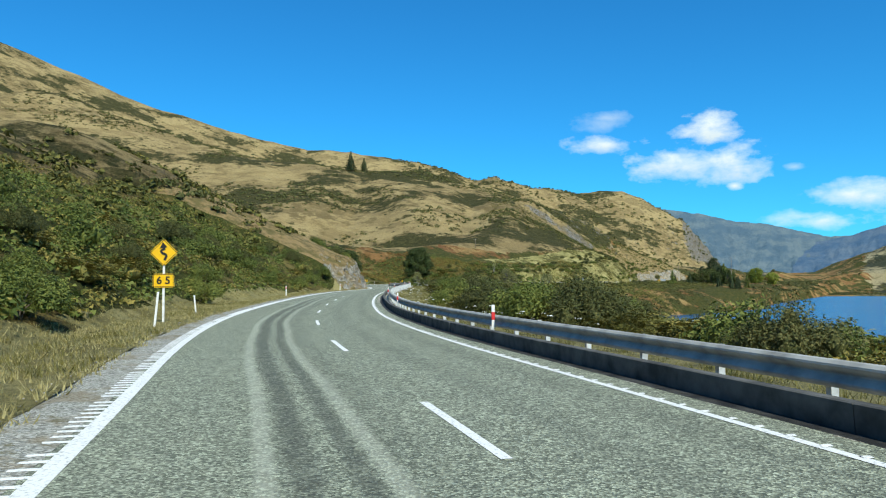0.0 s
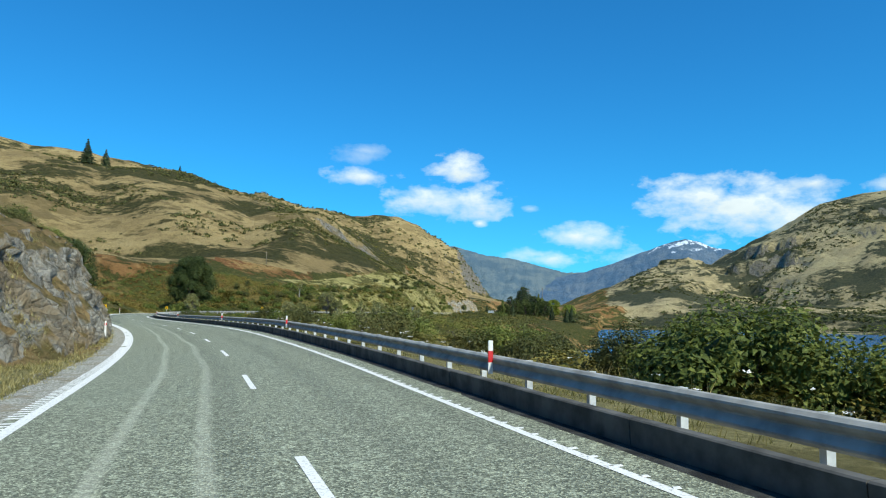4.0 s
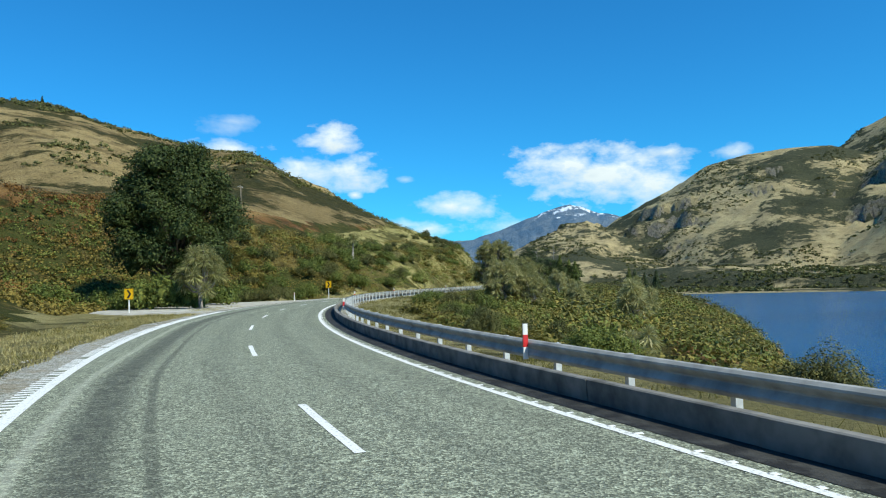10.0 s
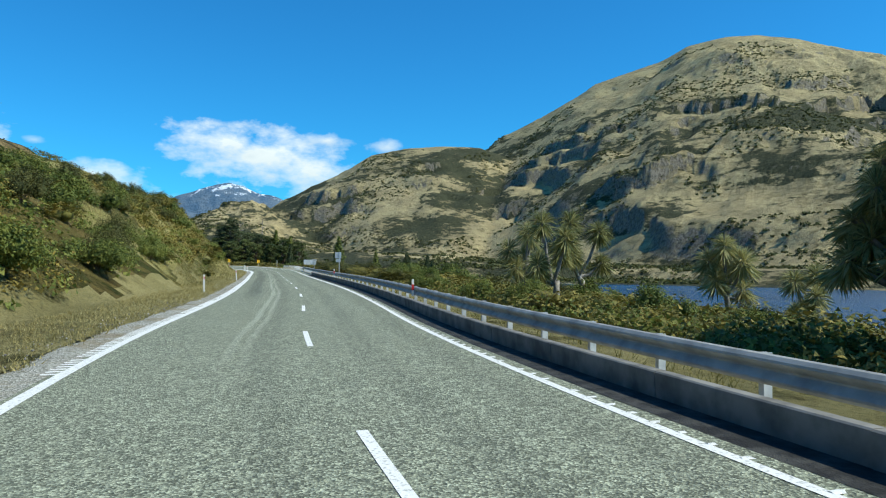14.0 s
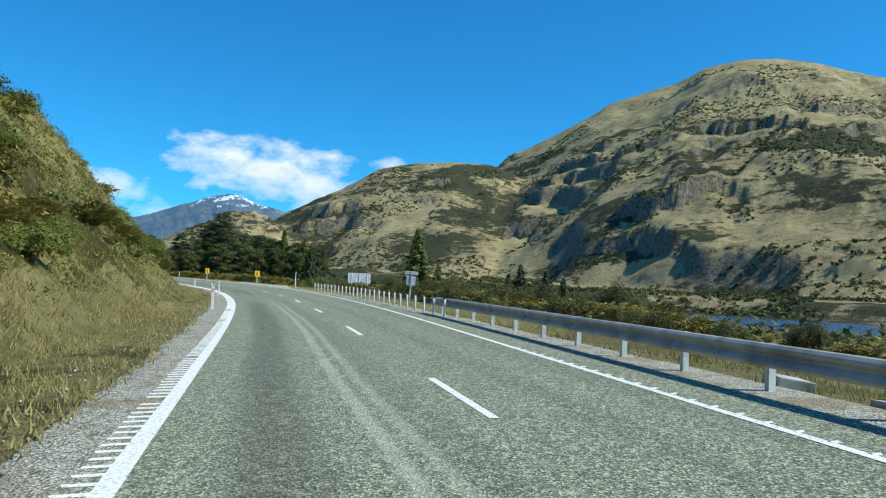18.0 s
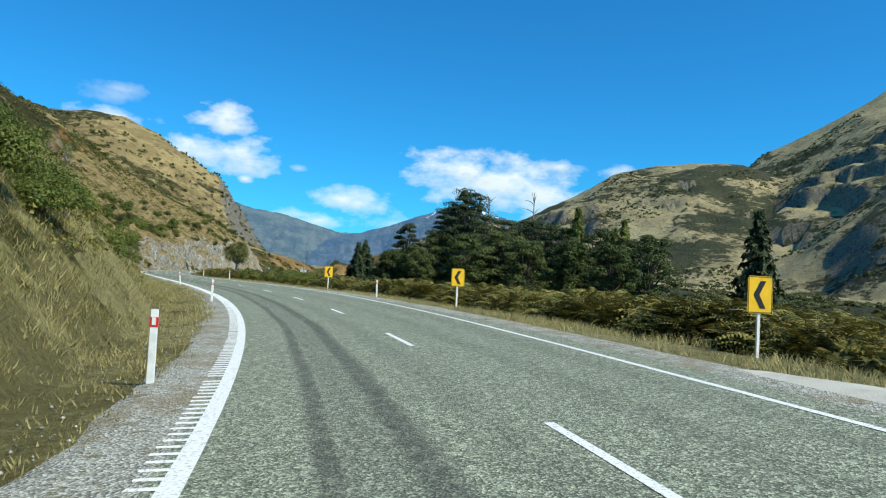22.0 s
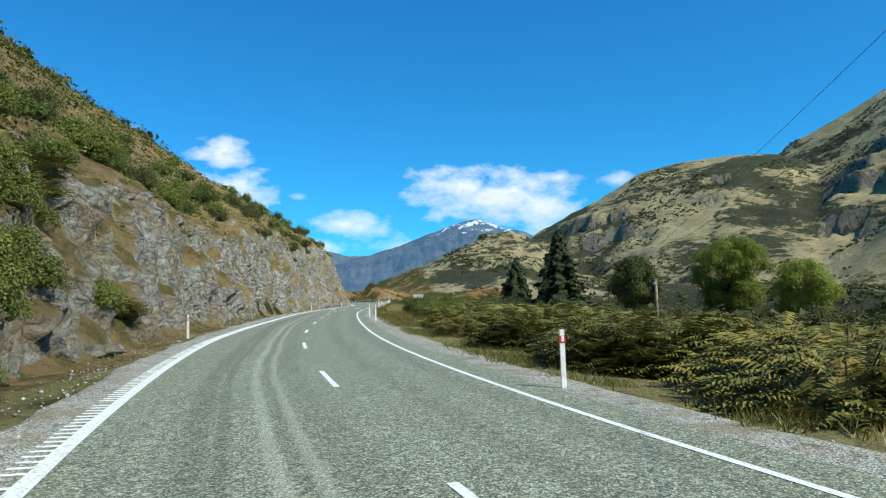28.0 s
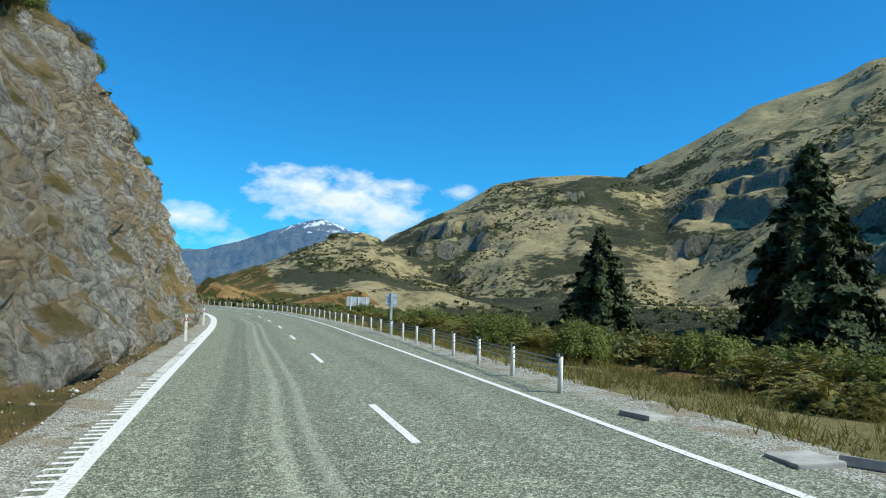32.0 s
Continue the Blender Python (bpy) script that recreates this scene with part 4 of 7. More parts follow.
def bank_strip(name, s0, s1, ds, rocky, mat, label):
    s = np.arange(s0, s1 + ds * 0.5, ds)
    Sg, Ug = np.meshgrid(s, us_rock if rocky else us_bank)
    x, y, z = on_road(Sg, Ug)
    z = verge_z(Sg, Ug, x, y, z)
    if rocky:
        # broken, ribbed rock: push the face in and out in slanting slabs and ledges
        lf, cs = np.interp(Sg, BS[:, 0], BS[:, 1]), np.interp(Sg, BS[:, 0], BS[:, 2])
        w = smooth01(cs, 1.0, 1.8) * smooth01(-Ug, lf - 0.3, lf + 0.3) * (1 - smooth01(-Ug, lf + 4.5, lf + 7.5))
        a, b = Sg * 0.86 + z * 0.5, z * 0.86 - Sg * 0.5
        slab = fbm(a, b * 2.0, 3.4, 2, 91)
        slab = np.round(slab * 4) / 4
        block = vnoise(np.floor(a / 0.85), np.floor(b / 0.55), 93) - 0.5
        push = 0.9 * slab + 0.55 * block + 0.75 * (fbm(a, b * 1.4, 1.5, 5, 92, True, 0.65) - 0.6) + 0.9 * fbm(Sg, z * 0.4, 11, 3, 95)
        h = np.interp(Sg, ST, RH)
        x, y = x + w * push * np.cos(h), y + w * push * np.sin(h)
        z = z + w * 0.8 * (fbm(Sg, Ug * 2.2, 2.4, 5, 97, True) - 0.55)
    i = np.arange(Sg.size).reshape(Sg.shape)
    F = np.stack([i[:-1, :-1], i[:-1, 1:], i[1:, 1:], i[1:, :-1]], -1).reshape(-1, 4)
    ob = link_mesh(name, np.stack([x, y, z], -1).reshape(-1, 3), F, mat, None, label, not rocky)
    # dry turf on the flat verge at its foot
    ob.data.materials.append(M_VERGE)
    foot = np.interp(Sg, BS[:, 0], BS[:, 1]) + 0.7 + 1.3 * fbm(x, y, 4.0, 3, 99) - (2.2 if rocky else 0.0)
    ob.data.polygons.foreach_set("material_index", (-Ug < foot)[:-1, :-1].ravel().astype(np.int32))
    return tagged(ob, category="bank", kind="structure")


def rocky_mat():
    """Cut face: bare schist where it is steep, grass where it eases off."""
    k = Mat("cut_face", 0.92, 0, 0.12)
    nz = k.node("ShaderNodeSeparateXYZ")
    k.place()
    k.t.links.new(k.geo.outputs["Normal"], nz.inputs[0])
    s1 = k.noise(1.9, 10, 0.78, stretch=(1.0, 1.0, 0.45))
    rc = k.ramp(s1, (0.34, (0.09, 0.084, 0.072)), (0.44, (0.34, 0.32, 0.27)), (0.56, (0.56, 0.53, 0.46)), (0.74, (0.78, 0.75, 0.67)))
    rc = k.mix(k.math("MULTIPLY", k.step(k.noise(0.35, 8, 0.72), 0.47, 0.58), 0.7), rc, (0.38, 0.285, 0.16))
    rc = k.mix(k.math("MULTIPLY", k.step(k.noise(0.9, 8, 0.74), 0.53, 0.62), 0.55), rc, (0.40, 0.30, 0.17))
    rc = k.mix(k.math("MULTIPLY", k.step(k.noise(1.6, 6, 0.7), 0.58, 0.66), 0.7), rc, (0.10, 0.10, 0.04))
    vo = k.node("ShaderNodeTexVoronoi")
    vo.feature = "DISTANCE_TO_EDGE"
    vo.inputs["Scale"].default_value = 1.15
    warp = k.node("ShaderNodeVectorMath")
    warp.operation = "ADD"
    mp = k.node("ShaderNodeMapping")
    mp.inputs["Rotation"].default_value = (0.5, 0.35, 0.2)
    mp.inputs["Scale"].default_value = (1.0, 1.0, 1.9)
    k.t.links.new(k.place(), warp.inputs[0])
    nz2 = k.node("ShaderNodeTexNoise")
    nz2.inputs["Scale"].default_value, nz2.inputs["Detail"].default_value = 1.6, 5.0
    k.t.links.new(k.place(), nz2.inputs["Vector"])
    k.t.links.new(nz2.outputs["Color"], warp.inputs[1])
    k.t.links.new(warp.outputs[0], mp.inputs[0])
    k.t.links.new(mp.outputs[0], vo.inputs["Vector"])
    crack = k.step(vo.outputs["Distance"], 0.07, 0.0)
    rc = k.mix(k.math("MULTIPLY", crack, 0.45), rc, (0.03, 0.028, 0.025))
    gr = k.mix(k.step(k.noise(0.6, 6, 0.6), 0.4, 0.62), (0.40, 0.28, 0.13), (0.20, 0.165, 0.065))
    f = k.math("ADD", nz.outputs[2], k.math("MULTIPLY", k.math("SUBTRACT", k.noise(0.3, 6, 0.65), 0.5), 0.45))
    k.color(k.mix(k.step(f, 0.66, 0.52), gr, rc))
    k.bump(k.math("ADD", k.math("ADD", s1, k.math("MULTIPLY", vo.outputs["Distance"], 1.6)), k.math("MULTIPLY", k.noise(7, 8, 0.8), 0.7)), 1.0, 0.45)
    return k.m


M_CUT = rocky_mat()
bank_strip("hillside_bank", -58, 124, 1.0, False, M_SCRUBBANK, "bank of dry grass and bracken rising from the road")
bank_strip("rock_cut", 124, 173, 0.25, True, M_CUT, "grey schist rock cutting beside the road")
bank_strip("hillside_bank", 173, 284, 1.0, False, M_SCRUBBANK, "bank covered in green scrub and fern")
bank_strip("hillside_bank", 284, 375, 1.0, False, M_SCRUBBANK, "bank of olive scrub behind the driveway")
bank_strip("hillside_bank", 375, 552, 0.7, False, M_BANK, "steep bank of dry tussock grass above the road")
bank_strip("hillside_bank", 552, 628, 1.0, False, M_SCRUBBANK, "bank of green scrub above the road")
bank_strip("rock_cut", 628, 850, 0.3, True, M_CUT, "tall pale schist rock face with grassy ledges")
bank_strip("hillside_bank", 850, 936, 1.0, False, M_BANK, "bank of dry grass above the road")
# gravel driveway that leaves the road
def drive_edge(s):
    """How far the gravel of the driveway reaches beyond the road's edge."""
    return 14 * np.exp(-((s - 303) / 18) ** 4)


dv = strip("driveway", 276, 336, 0.8, -np.arange(3.5, 23, 0.6), lambda s, u, x, y, z: np.where(-u < 4.2, z - 0.015, height(x, y, s, u) + 0.10 - 0.6 * smooth01(-u - 3.6 + 0.6 * fbm(x, y, 2.4, 3, 87), np.maximum(drive_edge(s) - 1.0, 0), np.maximum(drive_edge(s), 0.9))), M_DRIVE, "pale gravel turnout and driveway", kind="structure")
tagged(dv, category="driveway")
def turnout_edge(s):
    """How far the gravel turnout reaches beyond the road's edge."""
    return 8.5 * np.exp(-((s - 493) / 8.5) ** 2)


turn = strip("turnout", 472, 514, 0.7, np.arange(3.3, 13.4, 0.5), lambda s, u, x, y, z: np.where(u < 3.9, z - 0.02, height(x, y, s, u) + 0.14 - 0.8 * smooth01(u - 3.4 + 0.4 * fbm(x, y, 2.0, 3, 85), np.maximum(turnout_edge(s) - 1.0, 0), np.maximum(turnout_edge(s), 0.8))), M_DRIVE, "small turnout of pale gravel beside the road", kind="structure")
tagged(turn, category="turnout")


# ---------------- roadside things ----------------
def ground_at(x, y):
    return float(height(np.array([float(x)]), np.array([float(y)]))[0])


def stand(s, u, turn=0.0, lean=0.0, lift=0.0, lean_y=0.0):
    """Pose at station s, offset u, on the ground; y along the road, x to the right."""
    x, y, z = on_road(s, u)
    if abs(u) > 4.6:
        z = ground_at(x, y)
    return Matrix.Translation((float(x), float(y), float(z) + lift)) @ pose(0, 0, 0, lean_y, lean, road_yaw(s) + turn)


def sweep(name, s0, s1, ds, profile, mat, parent, label="", shift=None):
    """A bar of constant section along the road; the section is (u, z above the road)."""
    s = np.arange(s0, s1 + ds * 0.25, ds)
    n = len(profile)
    rows = []
    for uu_, zz_ in profile:
        x, y, z = on_road(s, np.full(len(s), uu_) + (shift(s) if shift else 0.0))
        rows.append(np.stack([x, y, z + zz_], -1))
    V = np.stack(rows, 1)
    i = np.arange(len(s) * n).reshape(len(s), n)
    j = np.roll(i, -1, 1)
    F = np.stack([i[:-1], j[:-1], j[1:], i[1:]], -1).reshape(-1, 4)
    caps = [list(i[0][::-1]), list(i[-1])]
    me = bpy.data.meshes.new(name)
    me.from_pydata([tuple(v) for v in V.reshape(-1, 3)], [], [tuple(f) for f in F] + caps)
    me.materials.append(mat)
    ob = new(name, me)
    ob.parent = parent
    if label:
        ob["label"] = label
    return ob


# steel W-beam barrier on posts
WB = [(0.00, 0.62), (-0.035, 0.61), (-0.075, 0.575), (-0.08, 0.55), (-0.055, 0.515), (-0.01, 0.475), (-0.01, 0.455), (-0.055, 0.415), (-0.08, 0.38), (-0.075, 0.355), (-0.035, 0.32), (0.0, 0.31),
      (0.004, 0.314), (-0.031, 0.326), (-0.067, 0.36), (-0.072, 0.38), (-0.05, 0.41), (-0.004, 0.452), (-0.004, 0.478), (-0.05, 0.52), (-0.072, 0.55), (-0.067, 0.57), (-0.031, 0.604), (0.004, 0.615)]
RAIL_U = 4.02
guardrail = empty("guardrail", Matrix(), "galvanised steel W-beam guardrail on posts behind a concrete kerb", "guardrail")
for a in np.arange(-52, 430, 4.0):
    sweep("rail_beam", a, a + 4.06, 0.58, [(RAIL_U + p, z) for p, z in WB], M_STEEL, guardrail, "", rail_shift)
sec = [(-0.05, -0.04), (0.05, -0.04), (0.05, -0.034), (-0.044, -0.034), (-0.044, 0.034), (0.05, 0.034), (0.05, 0.04), (-0.05, 0.04)]
bm = bmesh.new()
lo = [bm.verts.new((a, b, -0.25)) for a, b in sec]
hi = [bm.verts.new((a, b, 0.60)) for a, b in sec]
for i in range(len(sec)):
    bm.faces.new((lo[i], lo[(i + 1) % len(sec)], hi[(i + 1) % len(sec)], hi[i]))
bm.faces.new(hi)
bmesh.ops.recalc_face_normals(bm, faces=bm.faces)
post0 = part("rail_post", bm, M_STEELPOST, guardrail, "galvanised channel post")
post0.matrix_basis = stand(-51, 4.17)
bm = box_bm(0.07, 0.09, 0.2, (0, 0, 0), 0.008)
block0 = part("spacer_block", bm, M_STEEL, post0)
block0.matrix_basis = Matrix.Translation((-0.09, 0, 0.47))
bm = tube_bm(0.014, 0.014, 0.02, n=8)
bolt0 = part("bolt", bm, M_STEELPOST, post0)
bolt0.matrix_basis = Matrix.Translation((-0.155, 0, 0.465)) @ pose(0, 0, 0, 0, 90, 0)
for a in np.arange(-49, 433, 2.0):
    m = stand(a, 4.17 + float(rail_shift(a)))
    copy_thing(post0, m)

kerb = empty("kerb", Matrix(), "weathered concrete kerb upstand along the guardrail", "kerb", kind="structure")
rk_ = random.Random(4)
for a in np.arange(-52, 400, 3.0):
    j = rk_.uniform(-0.012, 0.012)
    sweep("kerb_unit", a, a + 2.985, 0.995, [(3.50 + j, -0.02), (3.48 + j, 0.285), (3.50 + j, 0.30), (3.62 + j, 0.30), (3.64 + j, 0.285), (3.64 + j, -0.05)], M_CONC if a < 212 else M_CONCPALE, kerb, "", rail_shift)

# dark strip for the bitumen gutter, with the kerb's cast shadow painted in
gutter_band = strip("gutter_seal", -56, 402, 1.0, [3.02, 3.12, 3.3, 3.52], lambda s, u, x, y, z: z + 0.004 - 0.03 * smooth01(-(u - rail_shift(s)), -3.25, -3.02) * (1 - smooth01(s, 195, 225)) + 0.006 * fbm(x, y, 0.6, 3, 5), M_TAR_SHADE, "black bitumen gutter along the kerb, kerb shade painted in", kind="structure", shift=rail_shift)
tagged(gutter_band, category="gutter")

# wire-rope barrier
def wire_barrier(s_list, us, label):
    wb = empty("wire_barrier", Matrix(), label, "wire barrier")
    first = None
    pts = []
    for s_, u_ in zip(s_list, us):
        m = stand(s_, u_)
        pts.append(m.translation.copy())
        if first is None:
            bm = bmesh.new()
            bmesh.ops.create_cone(bm, cap_ends=True, segments=12, radius1=0.052, radius2=0.05, depth=0.78)
            bmesh.ops.scale(bm, vec=(0.75, 1.25, 1), verts=bm.verts)
            bmesh.ops.translate(bm, vec=(0, 0, 0.21), verts=bm.verts)
            first = part("barrier_post", bm, M_WHITE, wb, "white steel barrier post", True)
            first.matrix_basis = m
            bm = tube_bm(0.055, 0.048, 0.07, (0, 0, 0.58), 12)
            part("post_cap", bm, M_BLACK, first, "dark cap")
            bm = box_bm(0.02, 0.11, 0.06, (-0.05, 0, 0.62), 0.004)
            part("reflector", bm, M_STEEL, first)
        else:
            copy_thing(first, m)
    for h in (0.36, 0.46, 0.54):
        V, F = limb([p + Vector((0.0, 0.0, h)) for p in pts], [0.010] * len(pts), 6)
        V, F = join_limbs([(V, F)])
        link_mesh("wire_rope", V, F, M_WIRE, wb)
    return wb


s_a = np.arange(429.5, 470, 1.52)
wire_barrier(s_a, np.interp(s_a, [429, 436, 455, 470], [3.75, 3.75, 4.3, 4.5]), "wire-rope barrier on white posts beside the road")
s_b = np.arange(741.0, 850, 2.6)
wire_barrier(s_b, np.interp(s_b, [741, 750, 760, 850], [3.2, 3.6, 3.9, 4.2]), "wire-rope barrier on white posts round the bend")


# edge marker posts
def marker(s, u, red=True, lean=0.0, tall=1.0, turn=0.0, first=[]):
    m = stand(s, u, turn, lean)
    if not first:
        root = empty("marker_post", m, "white edge marker post with a red band", "marker post", "edge marker posts")
        bm = bmesh.new()
        prof = [(-0.052, 0.0), (-0.045, -0.02), (0.045, -0.02), (0.052, 0.0), (0.03, 0.022), (-0.03, 0.022)]
        lo = [bm.verts.new((a, b, -0.15)) for a, b in prof]
        hi = [bm.verts.new((a * 0.96, b, 1.0 if b < 0.01 else 0.985)) for a, b in prof]
        for i in range(6):
            bm.faces.new((lo[i], lo[(i + 1) % 6], hi[(i + 1) % 6], hi[i]))
        bm.faces.new(hi)
        bmesh.ops.recalc_face_normals(bm, faces=bm.faces)
        part("post", bm, M_WHITE, root)
        part("red_band", box_bm(0.112, 0.052, 0.13, (0, 0.0, 0.83), 0.004), M_RED, root, "red reflective band")
        part("reflector", box_bm(0.05, 0.01, 0.10, (0, -0.031, 0.84), 0.003), M_WHITE, root)
        first.append(root)
        return root
    return copy_thing(first[0], m)


for s_, u_, ln in ((70, -5.2, 1), (106, -5.0, -2), (143.3, -4.7, 0), (209, -4.2, 1), (244.8, -4.3, 0), (316, -6.6, 0), (361, -5.0, 1), (389, -4.4, 4), (436.8, -4.2, -1), (458.8, -3.95, 0),
                   (484, -4.3, 1), (504, -4.5, 0), (528, -4.3, 0), (551, -4.5, 7), (609, -5.0, 3), (626.9, -4.8, 4), (663.5, -5.0, 0), (723, -4.4, 2), (733, -4.7, 3), (758, -4.0, 1), (775, -4.1, 0),
                   (534.4, 4.9, 1), (583, 4.4, 0), (604.7, 4.3, 0), (621.4, 4.4, 0), (643.3, 3.6, 1), (677, 3.6, 0), (684.8, 3.5, 1), (727.8, 3.6, 0)):
    marker(s_, u_, lean=-ln)


def thin_post(s, u, tall, lean, mat, label):
    root = empty("stake", stand(s, u, 0, lean), label, "stake")
    part("shaft", box_bm(0.07, 0.045, tall + 0.2, (0, 0, tall / 2 - 0.1), 0.006), mat, root)
    part("top", box_bm(0.074, 0.049, 0.05, (0, 0, tall - 0.02), 0.008), mat, root)


thin_post(28.4, -5.4, 1.2, 5, M_WHITE, "leaning white-painted post in the dry grass")
thin_post(40, -6.0, 0.9, -6, M_WHITE, "short leaning white stake in the dry grass")
thin_post(203.6, -5.2, 1.9, 2, M_WHITE, "tall slender white post in the grass")
thin_post(443.4, -4.4, 1.0, -2, M_WHITE, "slender pale stake beside the road")
thin_post(613.5, -5.4, 1.0, -3, M_WHITE, "slender pale stake in the verge")
thin_post(483.3, 5.7, 1.75, 0, M_WHITE, "tall white post at the gravel turnout")
thin_post(614, 3.9, 1.0, -1, M_WOOD, "grey weathered stake in the verge")
thin_post(455, 5.3, 1.0, 2, M_WOOD, "pale wooden stake behind the barrier")


def rail_marker(s):
    """White marker with a red patch bolted to the guardrail."""
    root = empty("rail_marker", stand(s, 3.90 + float(rail_shift(s)), 0, 0), "white marker with a red reflector fixed on the guardrail", "marker", "guardrail markers")
    root.matrix_basis = root.matrix_basis @ Matrix.Translation((0, 0, 0.30))
    part("plate", box_bm(0.085, 0.03, 0.58, (0, 0, 0.29), 0.006), M_WHITE, root)
    part("red_patch", box_bm(0.088, 0.034, 0.2, (0, 0, 0.30), 0.004), M_RED, root, "red reflective patch")
    return root


rm0 = rail_marker(20.0)
for s_ in (41, 62, 88, 112, 136.4, 160.5, 186, 211, 247.6, 272, 295.2, 318, 344, 379):
    m = stand(s_, 3.90 + float(rail_shift(s_))) @ Matrix.Translation((0, 0, 0.30))
    copy_thing(rm0, m)


# ---------------- signs ----------------
def plate(name, w, h, mat, parent, at_, label="", bevel=0.04, thick=0.012, diamond=False):
    """A sheet sign with rounded corners, facing -y."""
    bm = bmesh.new()
    vs = [bm.verts.new((a * w / 2, 0, b * h / 2)) for a, b in ((-1, -1), (1, -1), (1, 1), (-1, 1))]
    bm.faces.new(vs)
    bmesh.ops.bevel(bm, geom=list(bm.verts), offset=bevel, segments=4, affect="VERTICES")
    r = bmesh.ops.extrude_face_region(bm, geom=list(bm.faces))
    bmesh.ops.translate(bm, vec=(0, thick, 0), verts=[v for v in r["geom"] if isinstance(v, bmesh.types.BMVert)])
    bmesh.ops.recalc_face_normals(bm, faces=bm.faces)
    ob = part(name, bm, mat, parent, label)
    ob.matrix_basis = Matrix.Translation(at_) @ (pose(0, 0, 0, 0, 45, 0) if diamond else Matrix())
    return ob


def flat_shape(name, pts, mat, parent, at_, label="", thick=0.004):
    bm = bmesh.new()
    f = bm.faces.new([bm.verts.new((a, 0, b)) for a, b in pts])
    r = bmesh.ops.extrude_face_region(bm, geom=[f])
    bmesh.ops.translate(bm, vec=(0, -thick, 0), verts=[v for v in r["geom"] if isinstance(v, bmesh.types.BMVert)])
    bmesh.ops.triangulate(bm, faces=bm.faces)
    bmesh.ops.recalc_face_normals(bm, faces=bm.faces)
    ob = part(name, bm, mat, parent, label)
    ob.matrix_basis = Matrix.Translation(at_)
    return ob


def frame_border(name, w, h, t, inset, mat, parent, at_, diamond=False):
    bm = bmesh.new()
    for sx, sz, lx, lz in ((0, 1, w - 2 * inset, t), (0, -1, w - 2 * inset, t), (1, 0, t, h - 2 * inset), (-1, 0, t, h - 2 * inset)):
        b2 = box_bm(lx, 0.004, lz, (sx * (w / 2 - inset - t / 2), 0, sz * (h / 2 - inset - t / 2)))
        me = bpy.data.meshes.new("t")
        b2.to_mesh(me)
        b2.free()
        bm.from_mesh(me)
        bpy.data.meshes.remove(me)
    ob = part(name, bm, mat, parent)
    ob.matrix_basis = Matrix.Translation(at_) @ (pose(0, 0, 0, 0, 45, 0) if diamond else Matrix())
    return ob


def lettering(text, size, mat, parent, at_, label):
    cu = bpy.data.curves.new("lettering", "FONT")
    cu.body, cu.size, cu.extrude, cu.align_x, cu.align_y, cu.offset = text, size, 0.002, "CENTER", "CENTER", 0.008
    tmp = bpy.data.objects.new("lettering", cu)
    scene.collection.objects.link(tmp)
    me = bpy.data.meshes.new_from_object(tmp.evaluated_get(bpy.context.evaluated_depsgraph_get()))
    bpy.data.objects.remove(tmp)
    me.materials.clear()
    me.materials.append(mat)
    ob = new("lettering", me)
    ob.parent = parent
    ob["label"] = label
    ob.matrix_basis = Matrix.Translation(at_) @ pose(0, 0, 0, 90, 0, 0)
    return ob


def sign_post(parent, h, at_=(0, 0.05, 0), mat=None, w=0.08):
    return part("post", box_bm(w, 0.05, h + 0.4, (at_[0], at_[1], h / 2 - 0.2), 0.006), mat or M_WHITE, parent, "white square post")


def winding_sign(s, u):
    root = empty("curve_warning_sign", stand(s, u, -4), "yellow diamond winding-road sign above a 65 plate on a white post", "road sign")
    sign_post(root, 3.05)
    d = plate("diamond_plate", 0.75, 0.75, M_YELLOW, root, (0, 0, 2.67), "yellow diamond plate", 0.05, diamond=True)
    frame_border("border", 0.75, 0.75, 0.02, 0.025, M_BLACK, root, (0, -0.004, 2.67), True)
    # winding arrow
    path = [(0.04, -0.30), (0.06, -0.22), (0.10, -0.14), (0.06, -0.07), (-0.06, -0.02), (-0.10, 0.05), (-0.05, 0.11), (0.03, 0.13), (-0.01, 0.18)]
    left, right = [], []
    for i, (a, b) in enumerate(path):
        p0, p1 = path[max(i - 1, 0)], path[min(i + 1, len(path) - 1)]
        dx, dz = p1[0] - p0[0], p1[1] - p0[1]
        q = math.hypot(dx, dz)
        left.append((a - dz / q * 0.05, b + dx / q * 0.05))
        right.append((a + dz / q * 0.05, b - dx / q * 0.05))
    flat_shape("winding_arrow", left + right[::-1], M_BLACK, root, (0, -0.004, 2.67), "black winding arrow")
    flat_shape("arrow_head", [(-0.15, 0.15), (0.13, 0.20), (-0.04, 0.40)], M_BLACK, root, (0, -0.005, 2.67))
    p = plate("speed_plate", 0.78, 0.52, M_YELLOW, root, (0, 0, 1.60), "yellow plate")
    frame_border("border", 0.78, 0.52, 0.02, 0.02, M_BLACK, root, (0, -0.004, 1.60))
    lettering("6 5", 0.40, M_BLACK, root, (0, -0.008, 1.60), "black numerals 65")
    return root


winding_sign(31.5, -5.7)


def chevron(root, x, z, size, right=True):
    g = 1 if right else -1
    w, h = size * 0.5, size
    a = [(-0.5 * w, h / 2), (0.02 * w, h / 2), (0.62 * w, 0), (0.02 * w, -h / 2), (-0.5 * w, -h / 2), (0.1 * w, 0)]
    pts = [(g * p, q) for p, q in a]
    if g < 0:
        pts = pts[::-1]
    flat_shape("chevron", pts, M_BLACK, root, (x, -0.003, z), "black chevron")


